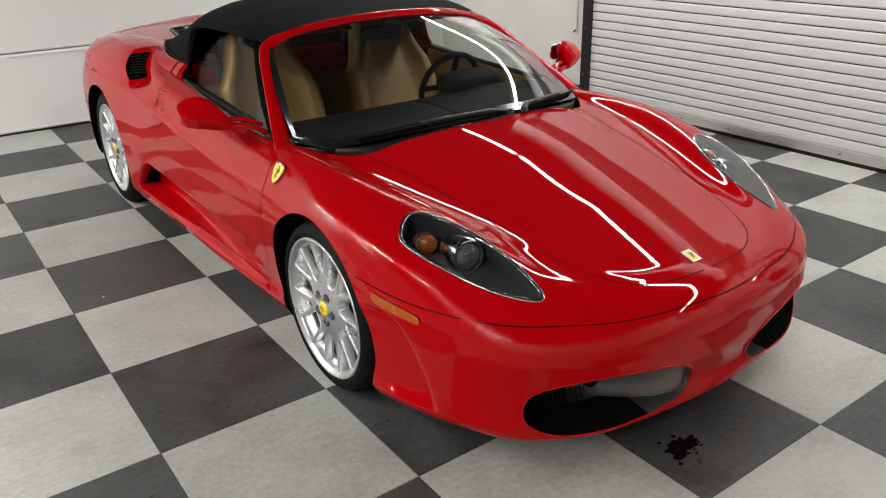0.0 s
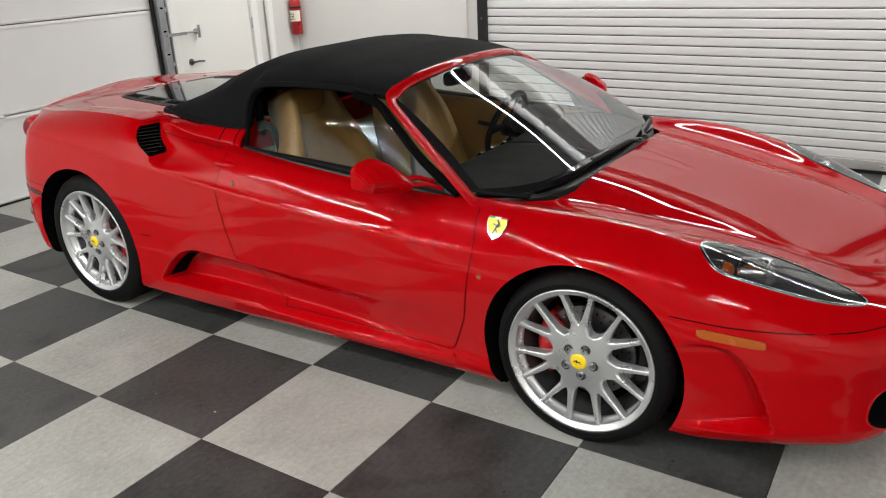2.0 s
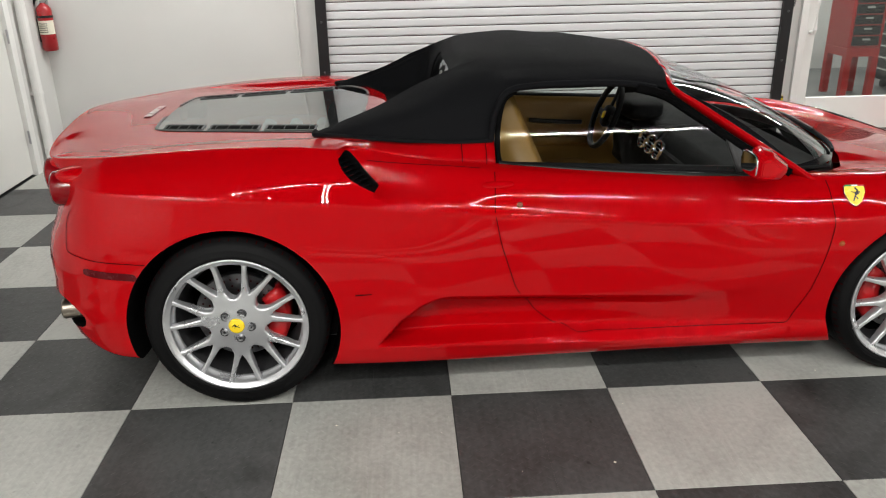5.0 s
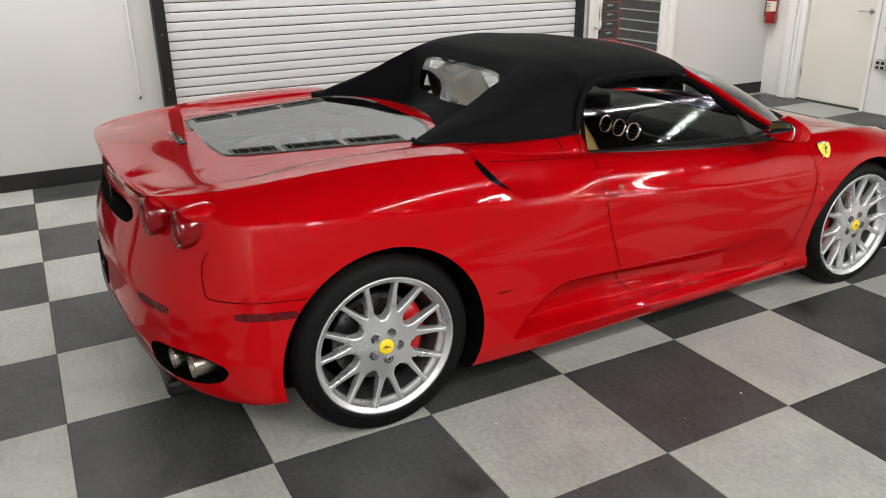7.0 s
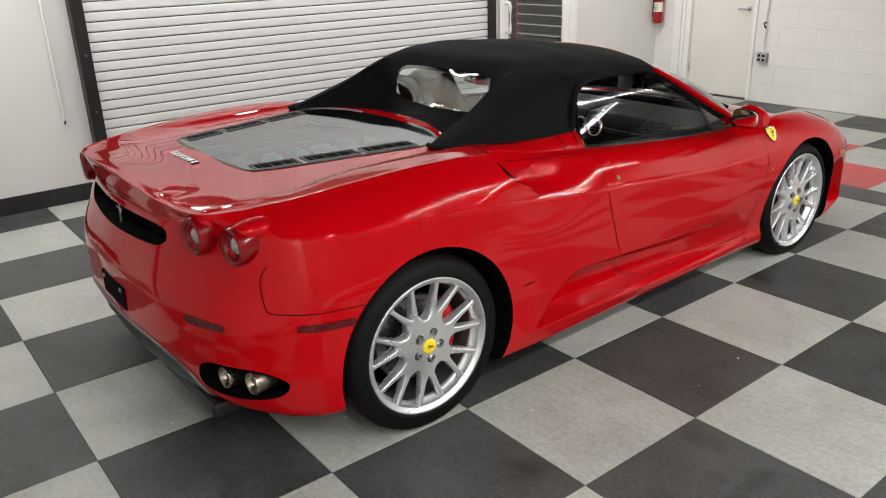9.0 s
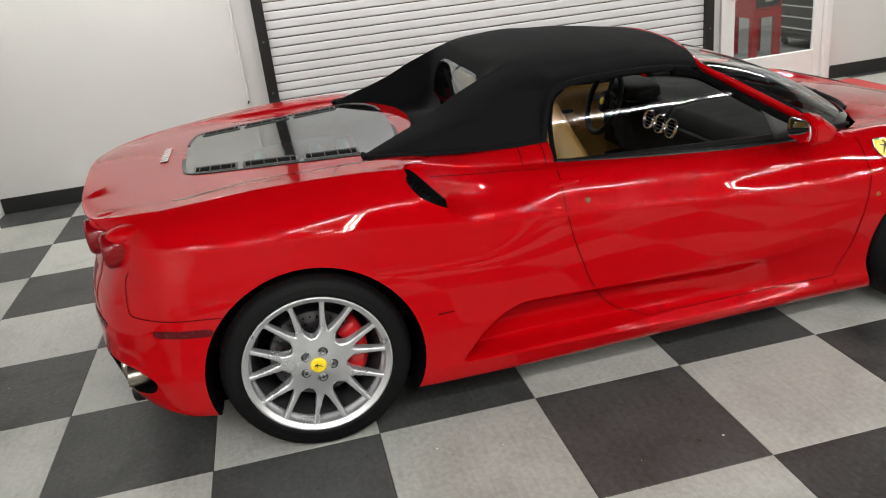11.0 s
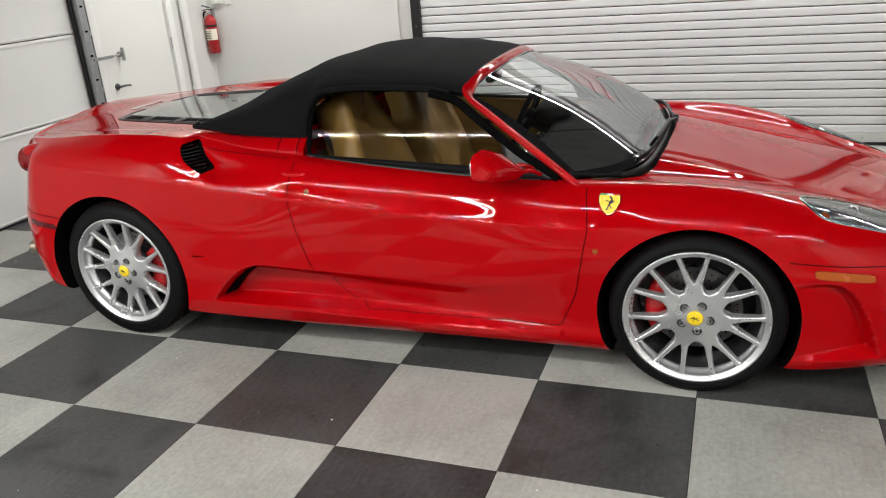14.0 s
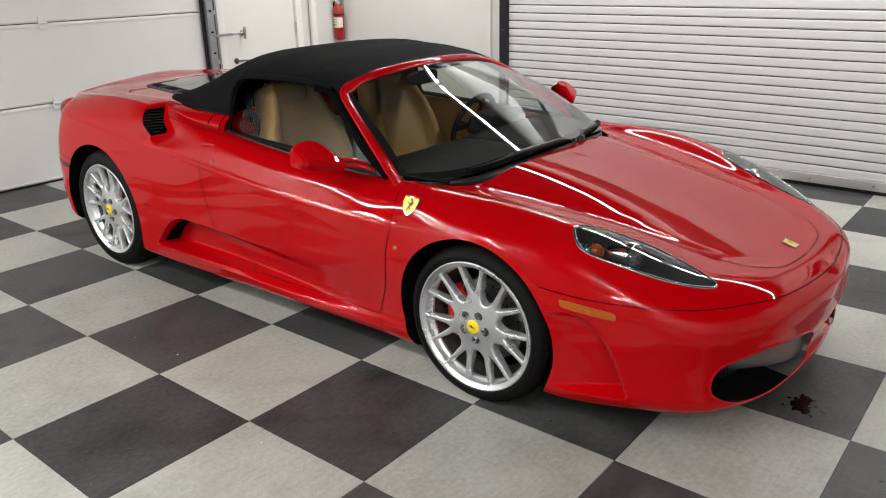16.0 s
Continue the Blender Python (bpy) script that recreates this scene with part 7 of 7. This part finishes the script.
for z in (0.35, 0.80, 1.25, 1.75, 2.2):
    bb = box(1.476, 1.5, YS - 0.065, YS - 0.015, z - 0.02, z + 0.02, 0.002)
    add_tube(bb, [(1.478, YS - 0.04, z), (1.40, YS - 0.04, z)], 0.007, 8)
    add_lathe(bb, [(0.0, -0.008), (0.02, -0.008), (0.022, 0.0), (0.02, 0.008), (0.0, 0.008)], Matrix.Translation((1.435, YS - 0.04, z + 0.03)) @ Matrix.Rotation(radians(90), 4, "Y"), 14)
    part("roller", bb, STEEL, trk)
ribbon_box("latch_bar", 1.45, 1.66, YS - 0.085, YS - 0.075, 1.03, 1.055, GALV, sect, "", 0.001)

# side door beside it
sdoor = tagged(new("door_4"), "closed white steel door with lever and bolt", "door", kind="structure")
ribbon_box("leaf", MD0 + 0.03, MD1 - 0.03, YS + 0.02, YS + 0.065, 0.01, MDH - 0.03, DOORWHITE, sdoor)
fb = box(MD0 - 0.045, MD0 + 0.028, YS - 0.012, YS + 0.1, 0, MDH + 0.04, 0.004)
add_box(fb, MD1 - 0.028, MD1 + 0.05, YS - 0.018, YS + 0.1, 0, MDH + 0.04, 0.004)
add_box(fb, MD0 + 0.028, MD1 - 0.028, YS - 0.012, YS + 0.1, MDH - 0.028, MDH + 0.04, 0.004)
part("door_frame", fb, WHITEGLOSS, sdoor)


def lever(x, y, z, away, along, parent, material):
    """A door lever: rose, neck and arm. away: sign of the way out of the door face along y."""
    m = Matrix.Translation((x, y, z)) @ Matrix.Rotation(radians(-90 * away), 4, "X")
    b_ = lathe([(0.0, 0.0), (0.028, 0.0), (0.028, 0.007), (0.012, 0.011), (0.011, 0.045), (0.0, 0.048)], m, 18)
    add_tube(b_, [(x, y + away * 0.042, z), (x + along * 0.05, y + away * 0.048, z + 0.002), (x + along * 0.115, y + away * 0.042, z - 0.004)], [0.010, 0.009, 0.008], 10)
    return part("lever", b_, material, parent, "metal lever handle")


lever(1.745, YS + 0.02, 0.78, -1, 1, sdoor, DARKSTEEL)
tb = lathe([(0.0, 0.0), (0.024, 0.0), (0.024, 0.03), (0.0, 0.034)], Matrix.Translation((1.84, YS + 0.02, 1.04)) @ Matrix.Rotation(radians(90), 4, "X"), 16)
add_box(tb, 1.834, 1.846, YS - 0.045, YS - 0.012, 0.985, 1.095, 0.004)
add_tube(tb, [(1.66, YS - 0.02, 1.04), (1.84, YS - 0.02, 1.04)], 0.008, 8)
part("thumb_bolt", tb, STEEL, sdoor, "steel bolt with a cross handle")
for z in (0.3, 1.05, 1.8):
    part("hinge", tube([(MD1 - 0.03, YS - 0.008, z - 0.05), (MD1 - 0.03, YS - 0.008, z + 0.05)], 0.008, 8), STEEL, sdoor)
pp = thing("pipe", "white painted vertical pipe beside the door", "pipe", (2.72, YS - 0.05, 0))
part("tube", tube([(0, 0, 0.0), (0, 0, ZC)], 0.036, 16), WHITEGLOSS, pp)
for z in (0.6, 1.7, 2.7):
    pb = lathe([(0.0365, -0.012), (0.041, -0.012), (0.041, 0.012), (0.0365, 0.012)], Matrix.Translation((0, 0, z)), 16)
    add_box(pb, -0.02, 0.02, 0.03, 0.05, z - 0.012, z + 0.012)
    part("clip", pb, WHITEGLOSS, pp)

# door in the block wall
ndoor = tagged(new("door_5"), "closed off-white steel door in a white frame", "door", kind="structure")
part("leaf", box(ND0 + 0.045, ND1 - 0.045, YN - 0.07, YN - 0.025, 0.015, NDH - 0.045, 0.003), DOORBEIGE, ndoor)
fb = box(ND0 + 0.001, ND0 + 0.042, YN - 0.12, YN + 0.012, 0, NDH - 0.001, 0.003)
add_box(fb, ND1 - 0.042, ND1 + 0.06, YN + 0.001, YN + 0.02, 0, NDH + 0.06, 0.003)
add_box(fb, ND1 - 0.042, ND1 - 0.001, YN - 0.12, YN + 0.001, 0, NDH - 0.001, 0.003)
add_box(fb, ND0 + 0.042, ND1 - 0.042, YN - 0.12, YN + 0.012, NDH - 0.042, NDH - 0.001, 0.003)
part("door_frame", fb, WHITEGLOSS, ndoor)
# dark strip stands in for the shaded gap under the leaf
part("threshold", box(ND0 + 0.045, ND1 - 0.045, YN - 0.1, YN - 0.001, 0.0, 0.012), DARKSTEEL, ndoor)
lever(ND0 + 0.115, YN - 0.025, 0.98, 1, 1, ndoor, STEEL)
part("closer", tube([(ND1 - 0.05, YN - 0.02, 0.25), (ND1 - 0.05, YN - 0.02, 0.35)], 0.008, 8), STEEL, ndoor)
pl = thing("pilaster", "white painted boxed corner beside the door", "pilaster", (2.80, YN + 0.03, 0), kind="structure")
part("casing", box(-0.04, 0.06, -0.029, 0.03, 0, ZC - 0.001, 0.004), WHITEGLOSS, pl)
part("bead", box(-0.075, -0.041, -0.029, 0.012, 0, ZC - 0.001, 0.004), WHITEGLOSS, pl)


def extinguisher(at, turn):
    """A hand-held fire extinguisher on its wall hook; local +y faces the room."""
    e = thing("fire_extinguisher", "red fire extinguisher with a paper label on a hook", "fire extinguisher", at, "extinguishers on the walls")
    e.rotation_euler = (0, 0, turn)
    up_ = Matrix.Translation((0, 0.075, 0))
    part("cylinder", lathe([(0.0, 0.004), (0.05, 0.0), (0.058, 0.012), (0.058, 0.30), (0.054, 0.325), (0.035, 0.35), (0.02, 0.36), (0.018, 0.375)], up_, 28), EXTRED, e, "", True)
    lb = bmesh.new()
    add_lathe(lb, [(0.0588, 0.13), (0.0588, 0.235)], up_, 28)
    bmesh.ops.delete(lb, geom=[v for v in lb.verts if v.co.y < 0.075], context="VERTS")
    part("label", lb, PAPER, e, "pale printed label", True)
    lb = bmesh.new()
    for k2 in range(5):
        z = 0.145 + 0.016 * k2
        for q_ in range(5):
            a0 = radians(55 + 14 * q_)
            x, y = 0.0592 * math.cos(a0), 0.075 + 0.0592 * math.sin(a0)
            add_box(lb, x - 0.006, x + 0.006, y - 0.0008, y + 0.0012, z, z + 0.006)
    tagged(part("print_bars", lb, MARK, e), kind="stuff")
    part("band", lathe([(0.0585, 0.255), (0.060, 0.256), (0.060, 0.272), (0.0585, 0.273)], up_, 28), BLACK, e)
    part("valve", lathe([(0.0, 0.37), (0.021, 0.37), (0.021, 0.385), (0.014, 0.39), (0.014, 0.415), (0.0, 0.415)], up_, 16), STEEL, e)
    hb = box(-0.012, 0.012, 0.02, 0.155, 0.412, 0.42, 0.002)
    part("carry_handle", hb, BLACK, e)
    hb = box(-0.011, 0.011, 0.06, 0.165, 0.43, 0.437, 0.002)
    bmesh.ops.rotate(hb, verts=hb.verts, cent=(0, 0.06, 0.43), matrix=Matrix.Rotation(radians(14), 3, "X"))
    part("squeeze_lever", hb, BLACK, e)
    part("gauge", lathe([(0.0, 0.0), (0.014, 0.0), (0.014, 0.012), (0.0, 0.014)], Matrix.Translation((0, 0.092, 0.40)) @ Matrix.Rotation(radians(-90), 4, "X"), 14), PAPER, e)
    part("hose", tube([(0.018, 0.075, 0.40), (0.055, 0.078, 0.39), (0.073, 0.08, 0.34), (0.072, 0.082, 0.24), (0.070, 0.082, 0.12), (0.068, 0.082, 0.07)], [0.008, 0.009, 0.009, 0.009, 0.010, 0.013], 10), BLACK, e)
    part("wall_hook", box(-0.015, 0.015, 0.0, 0.03, 0.34, 0.42, 0.002), STEEL, e)


extinguisher((XE - 0.001, 4.765, 0.88), radians(90))
extinguisher((3.075, YN + 0.001, 0.785), 0.0)

# thermostat and switch plate
th = thing("thermostat", "white wall thermostat with a dark display", "thermostat", (XE - 0.001, 4.69, 1.34))
part("case", box(-0.028, 0.0, -0.06, 0.06, 0.0, 0.095, 0.006), PLASTICWHITE, th)
part("display", box(-0.0295, -0.027, -0.045, 0.045, 0.055, 0.085, 0.001), GLOSSBLACK, th)
for k_ in range(3):
    part("button", box(-0.0305, -0.027, -0.035 + 0.027 * k_, -0.018 + 0.027 * k_, 0.018, 0.03, 0.001), PLASTICWHITE, th)
sw = thing("switch_plate", "blank white wall plate", "wall plate", (XE - 0.001, 4.57, 1.33))
part("plate", box(-0.008, 0.0, -0.035, 0.035, 0.0, 0.075, 0.003), PLASTICWHITE, sw)
part("screw", lathe([(0.0, -0.0095), (0.004, -0.009), (0.004, -0.007)], Matrix.Translation((0, 0, 0.0375)) @ Matrix.Rotation(radians(90), 4, "Y"), 8), STEEL, sw)

# conduits with boxes
co = thing("conduit", "thin white painted conduit with a small box", "conduit", (XE, 2.79, 0))
part("pipe", tube([(-0.012, 0, 0.60), (-0.012, 0.005, 1.2), (-0.012, 0, 2.0), (-0.012, 0, ZC)], 0.009, 8), WHITEGLOSS, co)
part("hook", tube([(-0.005, 0, 0.605), (-0.03, 0.0, 0.60), (-0.035, 0.01, 0.585)], 0.006, 8), BLACK, co)
ou = thing("outlet", "grey metal four-gang outlet box on a conduit", "outlet", (1.705, YN, 0.43))
part("box", box(-0.055, 0.055, 0.001, 0.05, 0, 0.105, 0.004), GALV, ou)
pt = part("cover", box(-0.053, 0.053, 0.051, 0.056, 0.002, 0.103, 0.002), ALU, ou)
for cx in (-0.026, 0.026):
    for cz in (0.03, 0.075):
        part("socket", box(cx - 0.017, cx + 0.017, 0.0561, 0.059, cz - 0.014, cz + 0.014, 0.002), BLACK, pt)
part("pipe", tube([(0, 0.02, 0.105), (0, 0.02, 0.34), (0.004, 0.02, 0.6), (0.0, 0.02, ZC - 0.44)], 0.011, 8), WHITEGLOSS, ou)
part("cable_hook", tube([(-0.01, 0.03, 0.36), (0.006, 0.045, 0.385), (0.012, 0.05, 0.41), (-0.004, 0.045, 0.425), (-0.012, 0.04, 0.41)], 0.009, 8), BLACK, ou, "dark hook with a bit of cord")
mk = thing("cover_plate", "yellow and black tag on the wall beside the guide", "tag", (XE - 0.001, RD0 - 0.10, 0.28))
part("plate", box(-0.006, 0.0, -0.022, 0.022, 0.0, 0.05, 0.001), YELLOW, mk)
part("stripe", box(-0.0075, -0.0055, -0.022, 0.022, 0.03, 0.045, 0.0005), MARK, mk)


# ---- ceiling lights ----
def tube_light(x0, y0, x1, y1, glow=308.0, wide=0.024):
    d = Vector((x1 - x0, y1 - y0, 0))
    ob = thing("ceiling_light", "long white LED strip light fixed under the ceiling", "ceiling light", (x0, y0, ZC - 0.06), "strip lights under the ceiling")
    ob.rotation_euler = (0, 0, math.atan2(d.y, d.x))
    part("housing", box(0, d.length, -0.02 - wide / 2, 0.02 + wide / 2, 0.015, 0.059, 0.006), PLASTICWHITE, ob)
    part("diffuser", box(0.02, d.length - 0.02, -wide / 2, wide / 2, 0.010, 0.0145, 0.001), TUBE, ob, "lit white diffuser")
    la = bpy.data.lights.new("strip_glow", "AREA")
    la.shape, la.size, la.size_y = "RECTANGLE", d.length - 0.04, wide
    la.energy, la.color = glow * math.pi * la.size * la.size_y, (1.0, 0.982, 0.945)
    lo = new("strip_glow", la)
    lo.parent = ob
    lo.location = (d.length / 2, 0, 0.008)


for x, glow, wide in ((-3.66, 308.0, 0.024), (2.35, 150.0, 0.05)):
    for k_ in range(3):
        tube_light(x, -3.55 + 2.75 * k_, x, -3.55 + 2.75 * k_ + 2.70, glow, wide)
for y in (-2.6, 1.9, 4.2):
    for dy in (-0.05, 0.05):
        tube_light(-6.2, y + dy, -3.78, y + dy, 285.0)
# two more strips added out of view to light the next room's cabinets
tube_light(3.7, -3.9, 3.7, -1.5)
tube_light(5.6, -4.5, 5.6, -1.5)

# ---- floor tiles and wall blocks, piece by piece ----
def tile_mesh(material):
    b = box(0.001, T - 0.001, 0.001, T / 2 - 0.00015, -0.012, 0.0)
    add_box(b, 0.001, T - 0.001, T / 2 + 0.00015, T - 0.001, -0.012, 0.0)
    es = [e for e in b.edges if all(v.co.z > -0.001 for v in e.verts) and any(abs(v.co.y - T / 2) > 0.01 for v in e.verts)]
    bmesh.ops.bevel(b, geom=es, offset=0.0008, segments=1, affect="EDGES")
    me = bpy.data.meshes.new("tile")
    b.to_mesh(me)
    b.free()
    me.materials.append(material)
    return me


TILES = {c: tile_mesh(m) for c, m in (("dark", TILEDARK), ("light", TILELIGHT), ("red", TILERED))}
STRIP = TY - 4 * T + T / 2            # where a second field of tiles begins, half a tile out of step


def lay(kind, x, y, deep=1.0):
    o = new("tile", TILES[kind])
    o.parent = floor
    x0, x1, y0, y1 = max(x, XW), min(x + T, XE), max(y, YN), min(y + T * deep, YS)
    o.location = (x0, y0, 0)
    o.scale = ((x1 - x0) / T, (y1 - y0) / T, 1)


for i in range(-9, 8):
    for j in range(-4, 8):
        x, y = TX + i * T, TY + j * T
        if x + T < XW + 0.01 or x > XE - 0.01 or y > YS - 0.01:
            continue
        kind = "light" if (i + j) % 2 else "dark"
        if j == -4:
            lay(kind, x, STRIP, 0.5)
        else:
            lay(kind, x, y)
for r_ in range(5):
    for c_ in range(-10, 7):
        x, y = TX + T / 2 + c_ * T, STRIP - (r_ + 1) * T
        if x + T < XW + 0.01 or x > XE - 0.01 or y + T < YN + 0.01:
            continue
        if r_ < 2:
            kind = "red" if (c_ - r_) % 4 == 0 else "light"
        else:
            kind = "light" if (c_ + r_) % 2 else "dark"
        lay(kind, x, y)

BX, BZ = 0.4064, 0.2032
bb = box(0.0001, BX - 0.0001, -0.008, 0.0, 0.0012, BZ - 0.0012)
bmesh.ops.bevel(bb, geom=[e for e in bb.edges if all(v.co.y > -0.001 for v in e.verts)], offset=0.0012, segments=1, affect="EDGES")
block_me = bpy.data.meshes.new("block")
bb.to_mesh(block_me)
bb.free()
block_me.materials.append(BLOCKPAINT)
for r_ in range(15):
    for c_ in range(15):
        x = 1.765 - (c_ + 1) * BX - (0.5 * BX if r_ % 2 else 0)
        o = new("block", block_me)
        o.parent = wall_north
        o.location = (x, YN, r_ * BZ)
half = bpy.data.meshes.new("block")
bb = box(0.0015, BX / 2 - 0.0015, -0.008, 0.0, 0.0015, BZ - 0.0015)
bb.to_mesh(half)
bb.free()
half.materials.append(BLOCKPAINT)
for r_ in range(1, 15, 2):
    o = new("block", half)
    o.parent = wall_north
    o.location = (1.765 - BX / 2, YN, r_ * BZ)

# a dried oil spill and small debris on the floor
rnd = random.Random(5)


def puddle(bm, cx, cy, rx, ry, z, seed, n=40):
    r2 = random.Random(seed)
    ph = [(k2, r2.uniform(0, 6.28), r2.uniform(0.03, 0.2) / k2 ** 0.35) for k2 in range(2, 12)]
    vs = []
    for k2 in range(n):
        a = 2 * math.pi * k2 / n
        r = 1 + sum(h * math.sin(f * a + p_) for f, p_, h in ph)
        vs.append(bm.verts.new((cx + rx * r * math.cos(a), cy + ry * r * math.sin(a), z)))
    c = bm.verts.new((cx, cy, z + 0.0006))
    for k2 in range(n):
        bm.faces.new((vs[k2], vs[(k2 + 1) % n], c))


sp = bmesh.new()
puddle(sp, -0.155, -1.03, 0.062, 0.036, 0.0012, 3, 72)
puddle(sp, -0.20, -1.06, 0.026, 0.016, 0.0012, 8)
for k_ in range(16):
    puddle(sp, -0.17 + rnd.gauss(0, 0.05), -1.05 + rnd.gauss(0, 0.03), rnd.uniform(0.003, 0.011), rnd.uniform(0.003, 0.008), 0.0011, 20 + k_, 14)
tagged(mesh_ob("oil_stain", sp, OIL), "dark wet oil stain on a black floor tile", "stain", kind="stuff")
db = bmesh.new()
for k_ in range(170):
    x, y, s_ = rnd.uniform(-4.2, 2.4), rnd.uniform(-3.2, 4.6), rnd.choice((0.002, 0.003, 0.003, 0.005))
    q = [db.verts.new((x + s_ * rnd.uniform(0.5, 1.4) * math.cos(a), y + s_ * rnd.uniform(0.5, 1.4) * math.sin(a), 0.0015)) for a in (0.3, 1.7, 3.2, 4.9)]
    c = db.verts.new((x, y, 0.003))
    for a in range(4):
        db.faces.new((q[a], q[(a + 1) % 4], c))
tagged(mesh_ob("floor_debris", db, PAPER), "tiny pale bits of debris scattered on the tiles", "debris", kind="stuff")
